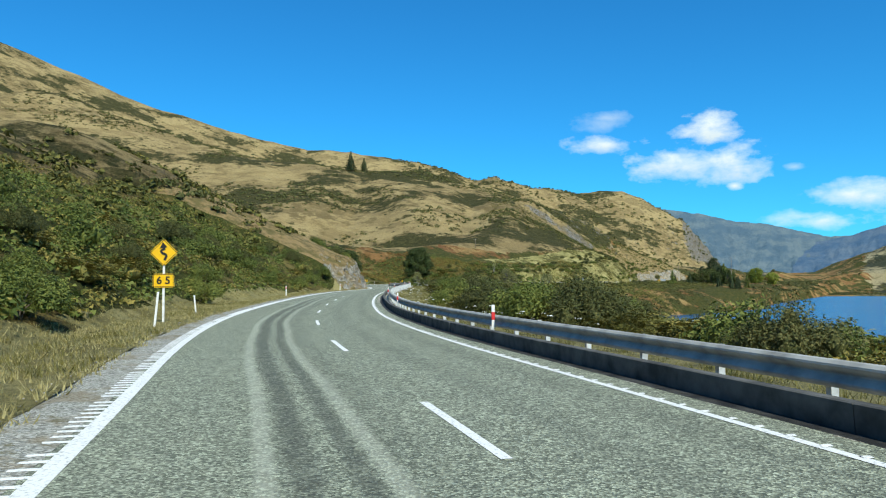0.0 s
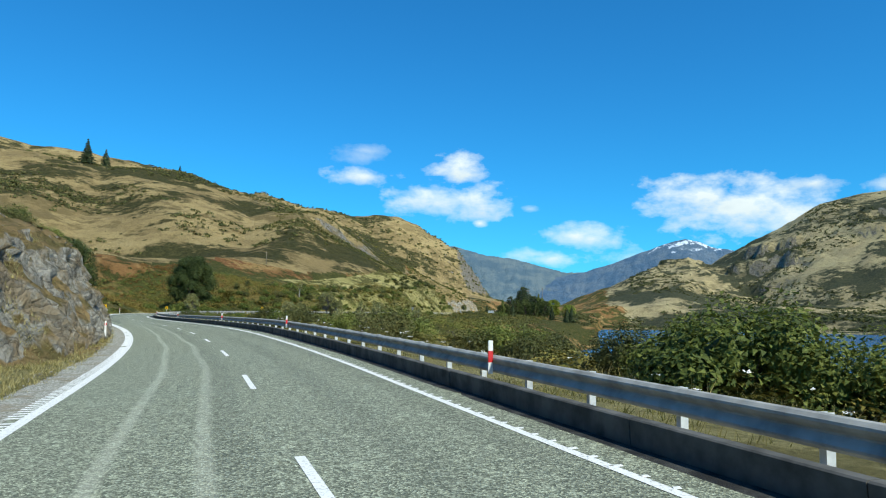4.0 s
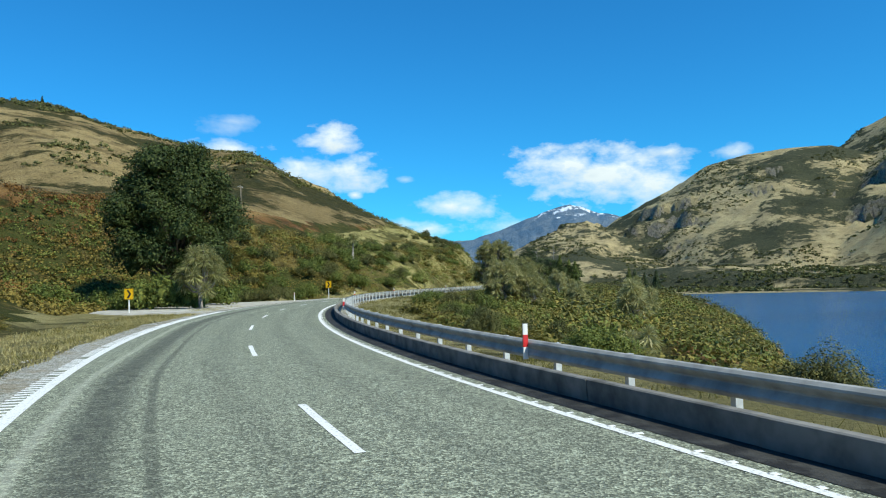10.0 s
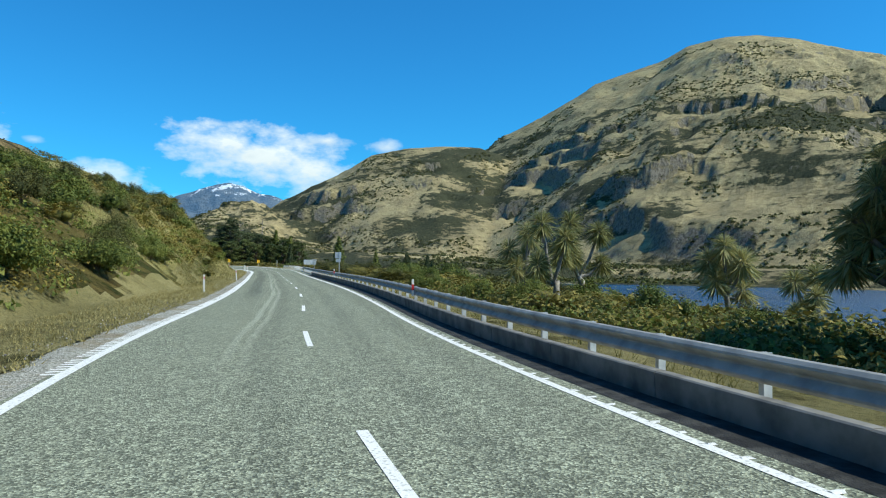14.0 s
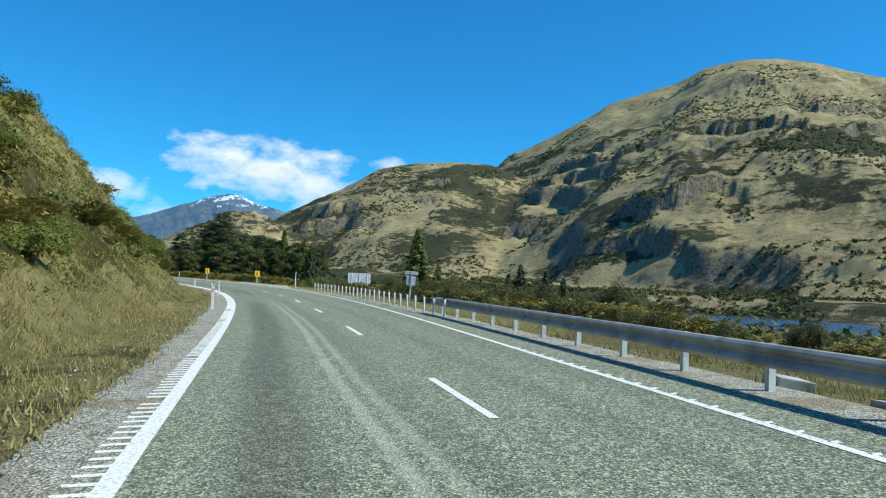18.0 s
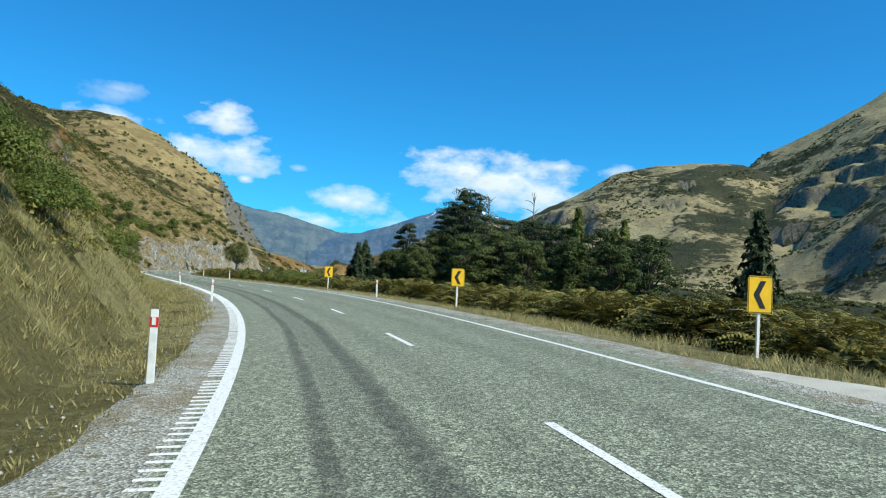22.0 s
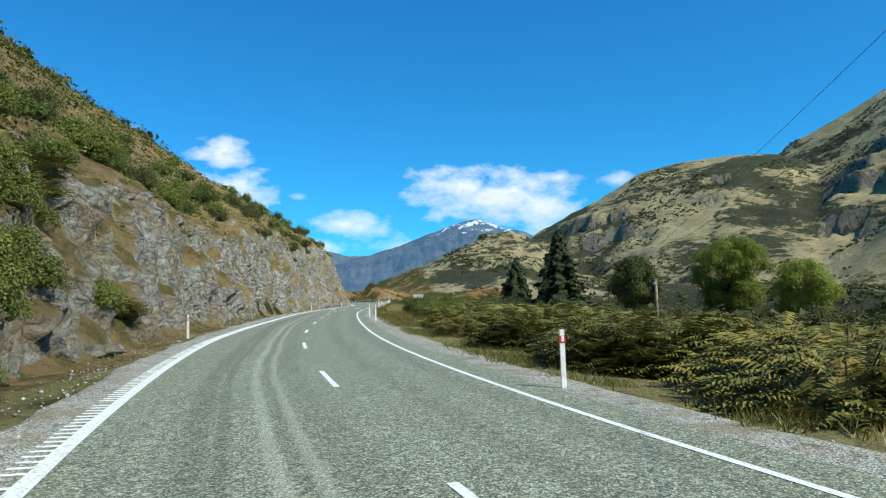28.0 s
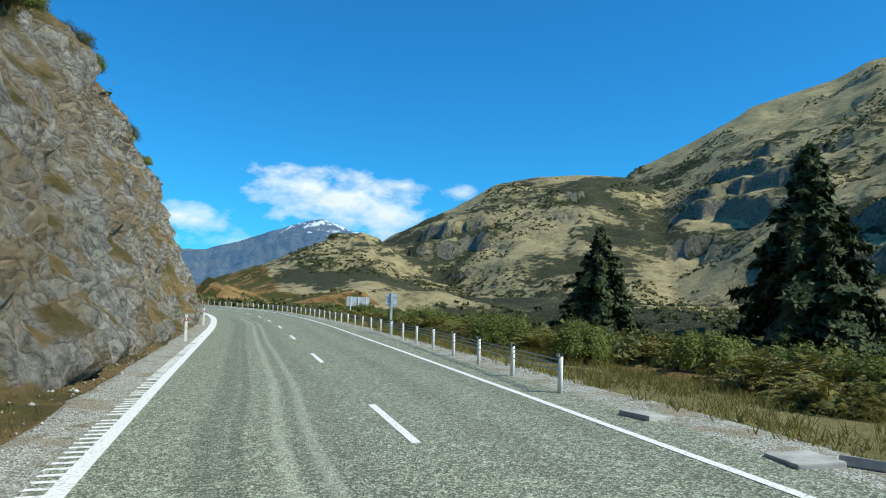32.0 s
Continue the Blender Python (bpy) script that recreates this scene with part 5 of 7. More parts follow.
def chevron_sign(s, u, right, w, h, base, turn=0.0, lean=0.0):
    root = empty("chevron_sign", stand(s, u, turn, lean), "yellow plate with one black chevron on a white post", "road sign", "chevron signs")
    sign_post(root, base + h * 0.9)
    plate("sign_plate", w, h, M_YELLOW, root, (0, 0, base + h / 2), "yellow plate")
    frame_border("border", w, h, 0.014, 0.014, M_BLACK, root, (0, -0.004, base + h / 2))
    chevron(root, 0, base + h / 2, h * 0.74, right)
    return root


chevron_sign(289.0, -11.0, True, 0.66, 0.76, 1.0, -8)
chevron_sign(326.5, -6.5, True, 0.75, 0.85, 1.35, 0)
chevron_sign(508.5, 8.0, False, 0.72, 0.86, 1.05, 6)
chevron_sign(527.3, 6.9, False, 0.70, 0.86, 1.05, 6)
chevron_sign(551.0, 6.4, False, 0.70, 0.86, 1.05, 8)

# long curve board: 65 and four chevrons
root = empty("curve_board", stand(234.3, -5.9, -8), "long yellow board with 65 and black chevrons on white posts", "road sign")
plate("board_plate", 3.0, 0.72, M_YELLOW, root, (0, 0, 1.38), "yellow board")
frame_border("border", 3.0, 0.72, 0.02, 0.02, M_BLACK, root, (0, -0.004, 1.38))
lettering("65", 0.46, M_BLACK, root, (-1.12, -0.008, 1.38), "black numerals 65")
for i in range(4):
    chevron(root, -0.55 + i * 0.56, 1.38, 0.56)
for x in (-1.0, -0.1, 0.95):
    part("post", box_bm(0.08, 0.05, 2.0, (x, 0.05, 0.72), 0.006), M_WHITE, root, "white post")


def sign_back(s, u, boards, h, label, turn=180.0, lean=0.0, posts=(0.0,)):
    """A sign seen from behind: bare aluminium sheets, rails and posts."""
    root = empty("road_sign", stand(s, u, turn, lean), label, "road sign")
    for x in posts:
        part("post", box_bm(0.085, 0.085, h + 0.4, (x, 0.06, h / 2 - 0.2), 0.008), M_ALU if len(posts) == 1 else M_WHITE, root, "square post")
    for x, z, w, hh in boards:
        b = plate("sign_sheet", w, hh, M_ALU, root, (x, 0, z), "bare aluminium back")
        for dz in (-0.3, 0.3):
            part("stiffener", box_bm(w * 0.92, 0.03, 0.04, (0, 0.028, dz * hh), 0.004), M_STEELPOST, b)
    return root


sign_back(402.0, 6.2, [(0.12, 2.35, 0.7, 0.7), (0.1, 1.75, 0.55, 0.35)], 2.75, "grey backs of two road signs on a post behind guardrail", 185)
sign_back(451.0, 7.6, [(0.0, 1.95, 0.9, 0.22), (0, 1.45, 0.62, 0.62)], 2.05, "grey backs of two road signs on a tilted timber post", 180, -3)
sign_back(487, 14.0, [(0, 1.75, 2.9, 1.15)], 2.2, "wide aluminium sign board seen from behind on three white posts", 188, 0, (-1.0, 0.0, 1.0))
sign_back(630.5, -5.95, [(0, 1.65, 0.5, 0.55)], 1.95, "back of a small road sign on a white post", 178, 1)
sign_back(760.6, 4.1, [(0, 1.45, 0.5, 0.55)], 1.75, "back of a road sign on a post behind the barrier", 182, 0)
sign_back(806, 12.0, [(0, 1.8, 2.7, 1.0)], 2.3, "wide aluminium sign board seen from behind on three posts", 190, 0, (-0.9, 0.0, 0.9))

root = empty("utility_cabinet", stand(601, -8.6, -10), "small grey steel utility box on the bank", "utility box")
part("body", box_bm(0.7, 0.4, 0.9, (0, 0, 0.4), 0.02), M_ALU, root)
part("door", box_bm(0.6, 0.02, 0.7, (0, -0.21, 0.42), 0.008), M_STEELPOST, root)
part("lid", box_bm(0.78, 0.5, 0.05, (0, 0, 0.87), 0.01), M_ALU, root)


# concrete slabs of the old barrier anchor, loose rocks
def slab(s, u, w, l, h, turn, tilt):
    root = tagged(part("concrete_slab", box_bm(w, l, h, (0, 0, h / 2 - 0.04), 0.02), M_SLAB), "broken concrete slab lying in the verge", "slab", "anchor slabs")
    root.matrix_basis = stand(s, u, turn, tilt)


slab(738.4, 3.3, 0.45, 0.6, 0.09, 12, 3)
slab(735.6, 3.4, 0.5, 0.6, 0.09, -8, -4)
slab(411.5, 4.9, 0.6, 1.4, 0.15, 9, 5)
slab(735.3, 3.9, 0.4, 0.45, 0.10, 30, 10)
slab(413.8, 4.7, 0.5, 0.7, 0.2, -20, 8)


def power_pole(x, y, h, lean=0.0, arms=True):
    z = ground_at(x, y)
    root = empty("power_pole", Matrix.Translation((x, y, z)) @ pose(0, 0, 0, 0, lean, 40), "weathered timber power pole with a cross-arm", "power pole")
    part("pole", tube_bm(0.15, 0.10, h + 0.5, (0, 0, -0.5), 12), M_WOOD, root, "", True)
    if arms:
        part("cross_arm", box_bm(1.9, 0.09, 0.11, (0, 0.12, h - 0.45), 0.01), M_WOOD, root)
        for dx in (-0.85, -0.3, 0.3, 0.85):
            part("insulator", tube_bm(0.05, 0.035, 0.16, (dx, 0.12, h - 0.39), 8), M_WHITE, root)
    return Vector((x, y, z + h))


power_pole(200.2, 612.0, 4.2)
power_pole(17.7, 399.3, 5.0)
power_pole(238, 745, 7.5, 2)
power_pole(70, 760, 7.5)


def cable(a, b, sag):
    pts = [a.lerp(b, i / 16) - Vector((0, 0, sag * 4 * (i / 16) * (1 - i / 16))) for i in range(17)]
    V, F = join_limbs([limb(pts, [0.008] * 17, 5)])
    return tagged(link_mesh("power_cable", V, F, M_BLACK), "thin black overhead power cable", "cable", "power cables")


cable(Vector((200.2, 611.9, 8.8)), Vector((142.7, 552.7, 15.2)), 0.1)
cable(Vector((200.8, 611.4, 8.7)), Vector((145.7, 550.7, 14.3)), 0.1)


# ---------------- plants ----------------
def unit(v):
    return v / np.maximum(np.linalg.norm(v, axis=-1, keepdims=True), 1e-6)


def leaves(P, N, size, aspect, rng, droop=0.0):
    """Leaf quads at points P that face roughly along N; sizes vary."""
    n = len(P)
    N = unit(N + rng.normal(0, 0.45, (n, 3)))
    A = unit(np.cross(N, rng.normal(0, 1, (n, 3))))
    A[:, 2] -= droop
    A = unit(A)
    B = unit(np.cross(N, A))
    s = size * rng.uniform(0.6, 1.35, (n, 1))
    a, b = A * s, B * s * aspect
    V = np.stack([P - b - a * 0.3, P + b - a * 0.3, P + a], 1)
    F = np.arange(n * 3).reshape(n, 3)
    return V.reshape(-1, 3), F


def blob(center, r, rng, seg=5, rings=3):
    """An uneven dark core that fills a clump."""
    th = np.linspace(0, 2 * np.pi, seg, endpoint=False)
    ph = np.linspace(0.15, np.pi - 0.15, rings)
    T, Ph = np.meshgrid(th, ph)
    rr = rng.uniform(0.75, 1.1, T.shape)
    V = np.stack([np.sin(Ph) * np.cos(T) * rr * r[0], np.sin(Ph) * np.sin(T) * rr * r[1], np.cos(Ph) * rr * r[2]], -1).reshape(-1, 3) + center
    i = np.arange(seg * rings).reshape(rings, seg)
    j = np.roll(i, -1, 1)
    return V, np.concatenate([np.stack([i[:-1], i[1:], j[1:]], -1).reshape(-1, 3), np.stack([i[:-1], j[1:], j[:-1]], -1).reshape(-1, 3)])


def merge(items):
    Vs, Fs, o = [], [], 0
    for V, F in items:
        Vs.append(V)
        Fs.append(F + o)
        o += len(V)
    return np.concatenate(Vs), np.concatenate(Fs)


def crown(lumps, per, size, aspect, rng, core=0.72, droop=0.0, up=0.3):
    """A crown of leafy lumps (x, y, z, rx, ry, rz), each a shell of leaves over a dark core."""
    items = []
    for x, y, z, rx, ry, rz in lumps:
        d = unit(rng.normal(0, 1, (per, 3)))
        d[:, 2] = np.where(d[:, 2] < -0.45, -d[:, 2], d[:, 2])
        k = 0.55 + 0.75 * rng.beta(2.2, 2.0, (per, 1))
        P = d * np.array([rx, ry, rz]) * k + np.array([x, y, z])
        items.append(leaves(P, d + np.array([0, 0, up]), size, aspect, rng, droop))
        if core:
            items.append(blob(np.array([x, y, z]), np.array([rx, ry, rz]) * core, rng))
    return merge(items)


def shrub_mesh(seed, r, h, per, n, size, aspect, droop=0.0):
    rng = np.random.default_rng(seed)
    L = []
    for i in range(n):
        a = rng.uniform(0, 2 * np.pi)
        q = r * math.sqrt(rng.uniform(0, 0.8))
        hh = h * (1 - 0.5 * (q / r) ** 2) * rng.uniform(0.7, 1.1)
        rr = r * rng.uniform(0.32, 0.52)
        L.append((q * math.cos(a), q * math.sin(a), hh * 0.55, rr, rr, hh * 0.48))
    return crown(L, per, size, aspect, rng, 0.55, droop)


def proto(name, V, F, mat):
    me_ob = link_mesh(name, V, F, mat)
    me = me_ob.data
    bpy.data.objects.remove(me_ob)
    return me


def fronds(rng, base, out, length, rise, drop, pairs, width):
    """Arching fern fronds from points: each a rachis with pairs of tapering leaflets."""
    n = len(base)
    f = np.linspace(0.12, 1.0, pairs)[None, :, None]
    ln = length * rng.uniform(0.7, 1.25, (n, 1, 1))
    up = np.array([0, 0, 1.0])
    P = base[:, None] + out[:, None] * ln * f + up * ln * (rise * f - drop * f * f)
    side = unit(np.cross(out, up) + rng.normal(0, 0.12, (n, 3)))[:, None]
    w = width * ln * (1.08 - f) ** 0.75
    tri = []
    for sg in (-1, 1):
        tip = P + side * sg * w + out[:, None] * ln * 0.07 - up * w * rng.uniform(0.1, 0.5, (n, pairs, 1))
        root = out[:, None] * ln * (0.42 / pairs)
        tri.append(np.stack([P - root, P + root, tip], 2))
    V = np.concatenate(tri, 1).reshape(-1, 3)
    return V, np.arange(len(V)).reshape(-1, 3)


def fern_mesh(seed, r, h, n, pairs, width):
    """A mound of bracken: fronds that arch out of an uneven dome over a dark core."""
    rng = np.random.default_rng(seed)
    a = rng.uniform(0, 2 * np.pi, n)
    q = r * 0.92 * np.sqrt(rng.uniform(0, 1, n))
    dome = h * (1 - 0.75 * (q / r) ** 2.2) * (0.78 + 0.3 * np.sin(a * 3 + seed) * (q / r))
    z = dome * rng.uniform(0.55, 0.95, n) - 0.1
    a2 = a + rng.normal(0, 0.7, n)
    out = unit(np.stack([np.cos(a2), np.sin(a2), rng.uniform(-0.2, 0.55, n)], -1))
    base = np.stack([q * np.cos(a) * 0.9, q * np.sin(a) * 0.9, z], -1)
    items = [fronds(rng, base, out, 0.62, 0.5, 0.62, pairs, width)]
    for i in range(7):
        b = i * 2.4
        qq = r * 0.42 * math.sqrt(i / 6)
        hh = h * (0.62 - 0.22 * i / 6)
        items.append(blob(np.array([qq * math.cos(b), qq * math.sin(b), hh * 0.42]), np.array([r * 0.34, r * 0.34, hh * 0.5]), rng, 7, 4))
    return merge(items)


def fern_set(name, seed, mat, r, h):
    near = [proto(name, *fern_mesh(seed + i, r, h, 330, 10, 0.30), mat) for i in range(4)]
    far = [proto(name, *fern_mesh(seed + 5 + i, r, h, 150, 5, 0.42), mat) for i in range(2)]
    return near, far


def shrub_set(name, seed, mat, r, h, leaf, aspect, droop, fine, lumps=9):
    """Four shapes of a shrub with small leaves, and two with coarser leaves for those further off."""
    near = [proto(name, *shrub_mesh(seed + i, r, h, fine, lumps, leaf, aspect, droop), mat) for i in range(4)]
    far = [proto(name, *shrub_mesh(seed + 5 + i, r, h, fine // 4, lumps, leaf * 1.6, aspect, droop), mat) for i in range(2)]
    return near, far


BRACKEN = fern_set("bracken_bush", 10, M_BRACKEN, 1.6, 1.45)
GREENS = shrub_set("green_shrub", 20, M_GREEN, 1.4, 1.8, 0.072, 0.42, 0.0, 820)
DARKS = shrub_set("dark_shrub", 30, M_MANUKA, 1.3, 1.9, 0.062, 0.34, 0.0, 900)
WILLOWS = shrub_set("willow_shrub", 50, M_WILLOW, 2.0, 2.5, 0.10, 0.20, 0.1, 1000, 11)
STEMS = []
for i in range(3):
    rng_ = np.random.default_rng(90 + i)
    arms = []
    for j in range(7):
        a_ = j * 0.9 + rng_.uniform(-0.3, 0.3)
        q_ = rng_.uniform(0.3, 0.8)
        arms.append(limb([(0, 0, -0.1), (q_ * 0.4 * math.cos(a_), q_ * 0.4 * math.sin(a_), 0.5), (q_ * math.cos(a_), q_ * math.sin(a_), rng_.uniform(0.8, 1.2))], [0.03, 0.02, 0.008], 4))
    STEMS.append(proto("stem", *join_limbs(arms), M_BARK))
SHRUB = {"bracken_bush": (BRACKEN, "olive-brown bracken bush with arching fronds", "bush"), "green_shrub": (GREENS, "dense green shrub with small leaves", "shrub"),
         "dark_shrub": (DARKS, "dark green small-leaved shrub", "shrub"), "willow_shrub": (WILLOWS, "bright yellow-green willow shrub above the lake", "shrub")}
rv = np.random.default_rng(7)
planted = {}


def plant(kind, x, y, scale, zscale=1.0, sink=0.15, z=None, off=20.0):
    """Notes a plant to be set out; off is its distance from the road."""
    if z is None:
        z = ground_at(x, y)
    m = Matrix.Translation((x, y, z - sink * scale)) @ pose(0, 0, 0, rv.uniform(-6, 6), rv.uniform(-6, 6), rv.uniform(0, 360)) @ Matrix.Diagonal((scale * rv.uniform(0.85, 1.15), scale * rv.uniform(0.85, 1.15), scale * zscale, 1))
    planted.setdefault(kind, []).append((off - scale, int(rv.integers(4)), m))


def set_out():
    """Sets out the noted plants: the 295 of a kind nearest to the road as things, the others in thickets."""
    for kind in sorted(planted):
        (near, far), label, cat = SHRUB[kind]
        items = []
        for i, (off, pick, m) in enumerate(sorted(planted[kind], key=lambda p: p[0])):
            if i < 295:
                ob = new(kind, near[pick])
                ob.matrix_basis = m
                stem = new("stem", STEMS[pick % 3])
                stem.parent = ob
                tagged(ob, label, cat, kind.replace("_", " ") + "s along the road")
            else:
                me = far[pick % 2]
                V = np.empty(len(me.vertices) * 3, np.float32)
                me.vertices.foreach_get("co", V)
                F = np.empty(len(me.loops), np.int32)
                me.loops.foreach_get("vertex_index", F)
                M = np.array(m)
                items.append((V.reshape(-1, 3) @ M[:3, :3].T + M[:3, 3], F.reshape(-1, 3)))
        if items:
            ob = link_mesh(kind, *merge(items), near[0].materials[0])
            tagged(ob, "dense thicket of " + label.split(" with ")[0] + " plants", "scrub", kind="stuff")


def scatter(kinds, s0, s1, u0, u1, count, lo, hi, zs=1.0):
    """Plants at random within a stretch of the roadside."""
    ss, uu_ = rv.uniform(s0, s1, count), rv.uniform(u0, u1, count)
    x, y, _ = on_road(ss, uu_)
    z = height(x, y)
    for i in range(count):
        if z[i] < LAKE_Z + 0.6:
            continue
        plant(kinds[rv.integers(len(kinds))], float(x[i]), float(y[i]), rv.uniform(lo, hi), zs, z=float(z[i]), off=abs(float(uu_[i])))


# lake side
B3 = ["bracken_bush", "bracken_bush", "bracken_bush", "green_shrub", "dark_shrub"]
scatter(B3, -20, 40, 10.0, 22, 60, 0.95, 1.4)
scatter(B3, 36, 66, 9.0, 19, 60, 1.1, 1.6)
scatter(["dark_shrub", "green_shrub", "bracken_bush", "bracken_bush"], 62, 84, 11, 18, 36, 1.0, 1.5)
scatter(B3, 84, 124, 9.0, 20, 70, 1.0, 1.4)
scatter(B3, 124, 172, 9.0, 20, 90, 0.95, 1.35)
scatter(["dark_shrub", "dark_shrub", "bracken_bush"], 158, 182, 8.5, 16, 26, 0.8, 1.2)
scatter(["dark_shrub", "green_shrub", "bracken_bush"], 184, 245, 7.5, 12, 60, 0.6, 0.95)
scatter(["willow_shrub"], 205, 222, 14, 24, 12, 1.2, 1.7)
scatter(["willow_shrub"], 222, 250, 10, 16, 12, 0.7, 1.0)
scatter(B3, 245, 300, 8.0, 24, 90, 0.5, 0.8)
scatter(B3, 290, 350, 8.0, 26, 120, 0.38, 0.6)
scatter(B3, 345, 384, 8.5, 24, 60, 0.55, 0.9)
scatter(["bracken_bush", "bracken_bush", "green_shrub"], 378, 400, 8.5, 15, 26, 1.0, 1.45)
scatter(["bracken_bush", "dark_shrub"], 400, 432, 9, 26, 40, 0.45, 0.7)
# field side
scatter(["bracken_bush", "bracken_bush", "dark_shrub"], 432, 478, 10, 18, 50, 0.9, 1.3)
scatter(["bracken_bush", "bracken_bush", "bracken_bush"], 509, 566, 9.6, 15, 110, 1.05, 1.5)
scatter(["dark_shrub", "green_shrub"], 509, 566, 11, 15, 20, 0.7, 1.0)
scatter(["bracken_bush", "green_shrub"], 478, 507, 13.5, 20, 26, 0.9, 1.3)
scatter(["bracken_bush", "green_shrub"], 566, 600, 10.0, 16, 34, 0.9, 1.2)
scatter(["bracken_bush", "bracken_bush", "bracken_bush"], 600, 668, 6.8, 12, 120, 1.1, 1.5)
scatter(["dark_shrub", "green_shrub"], 600, 668, 8.5, 12, 22, 0.6, 0.85)
scatter(["green_shrub", "bracken_bush", "green_shrub"], 612, 652, -14, -7.6, 50, 0.6, 1.0)
scatter(["bracken_bush", "bracken_bush", "dark_shrub"], 600, 690, 12, 24, 54, 0.8, 1.2)
scatter(["green_shrub", "dark_shrub", "green_shrub", "bracken_bush"], 662, 706, 7.6, 14, 60, 0.65, 1.0)
scatter(["bracken_bush", "green_shrub", "bracken_bush"], 731, 806, 8, 20, 60, 0.7, 1.1)
# hill side
scatter(["green_shrub", "green_shrub", "dark_shrub", "bracken_bush"], -10, 122, -20, -9.0, 90, 0.75, 1.2)
scatter(["green_shrub", "dark_shrub"], 160, 184, -16, -8, 20, 0.9, 1.4)
scatter(["green_shrub", "bracken_bush", "green_shrub", "dark_shrub"], 184, 268, -22, -9.5, 80, 0.75, 1.2)
scatter(["green_shrub", "green_shrub", "bracken_bush"], 300, 330, -24, -15, 22, 0.9, 1.3)
scatter(["bracken_bush", "green_shrub", "dark_shrub", "green_shrub"], 318, 385, -22, -10, 74, 0.8, 1.3)
scatter(["bracken_bush", "dark_shrub", "green_shrub"], 385, 440, -24, -12, 44, 0.7, 1.2)
scatter(["dark_shrub", "bracken_bush", "dark_shrub", "green_shrub"], 440, 560, -30, -15, 54, 0.8, 1.4)
scatter(["green_shrub", "dark_shrub", "bracken_bush"], 560, 645, -22, -9.5, 56, 0.7, 1.15)
scatter(["dark_shrub", "green_shrub"], 650, 790, -24, -12, 40, 0.7, 1.2)
scatter(["green_shrub", "bracken_bush"], 640, 658, -9.5, -7.2, 9, 0.6, 0.9)
scatter(["dark_shrub", "green_shrub", "dark_shrub"], 700, 812, -12, -8.3, 26, 0.5, 0.9)
scatter(["bracken_bush", "bracken_bush", "green_shrub"], 748, 802, 6.6, 11, 30, 0.65, 0.95)
scatter(["green_shrub"], 296, 322, -18, -13.5, 10, 0.8, 1.1)
scatter(["dark_shrub", "green_shrub"], 662, 706, -14, -9.8, 14, 0.8, 1.3)
scatter(["green_shrub", "bracken_bush", "green_shrub"], 632, 660, -10.5, -6.6, 24, 0.55, 0.85)
scatter(["green_shrub", "dark_shrub", "bracken_bush"], 706, 745, 12.5, 19, 22, 0.9, 1.3)
scatter(["green_shrub", "bracken_bush", "dark_shrub", "green_shrub"], 470, 585, -12.5, -8.2, 64, 0.45, 0.85)
scatter(["green_shrub", "bracken_bush", "bracken_bush"], 395, 470, -12.0, -7.8, 40, 0.4, 0.75)
for i in range(9):
    plant("green_shrub" if i % 3 else "dark_shrub", -10.3 + 4.6 * math.cos(i * 0.7), 307.3 + 4.6 * math.sin(i * 0.7), 0.9 + 0.05 * i)
for dx, dy, sc in ((0, 0, 1.7), (-1.6, 0.8, 1.5), (1.5, 0.5, 1.4), (-0.4, 2.0, 1.6)):
    plant("green_shrub", -13.0 + dx, 296.2 + dy, sc)
set_out()


# trees
def tree(name, label, x, y, h, spread, mat, bark, seed, per=520, size=0.22, lumps=16, base=0.22, z=None, flat=1.0):
    rng = np.random.default_rng(seed)
    z = ground_at(x, y) if z is None else z
    root = empty(name, Matrix.Translation((x, y, z)) @ pose(0, 0, 0, 0, 0, rng.uniform(0, 360)), label, "tree")
    limbs = [limb([(0, 0, -0.4), (0.06 * h * rng.uniform(-.3, .3), 0, h * 0.3), (0.05 * h * rng.uniform(-1, 1), 0.03 * h, h * 0.62)], [h * 0.03, h * 0.022, h * 0.01], 8)]
    L = []
    for i in range(lumps):
        a = i * 2.4 + rng.uniform(-0.4, 0.4)
        f = base + (0.93 - base) * ((i + 0.5) / lumps)
        q = spread * math.sqrt(max(0.05, 1 - (2 * (f - 0.46)) ** 2)) * math.sqrt(rng.uniform(0.15, 0.95)) * 0.86
        p = (q * math.cos(a), q * math.sin(a), h * f)
        rr = spread * rng.uniform(0.15, 0.31)
        L.append((*p, rr / math.sqrt(flat), rr / math.sqrt(flat), rr * flat * rng.uniform(0.8, 1.1)))
        b = h * f * 0.45
        limbs.append(limb([(0, 0, b), (p[0] * 0.5, p[1] * 0.5, b + (p[2] - b) * 0.6), p], [h * 0.012, h * 0.008, h * 0.003], 5))
    V, F = join_limbs(limbs)
    link_mesh("trunk", V, F, bark, root, "", True)
    V, F = crown(L, int(per * 1.5), size, 0.5, rng, 0.55)
    link_mesh("crown", V, F, mat, root)
    return root


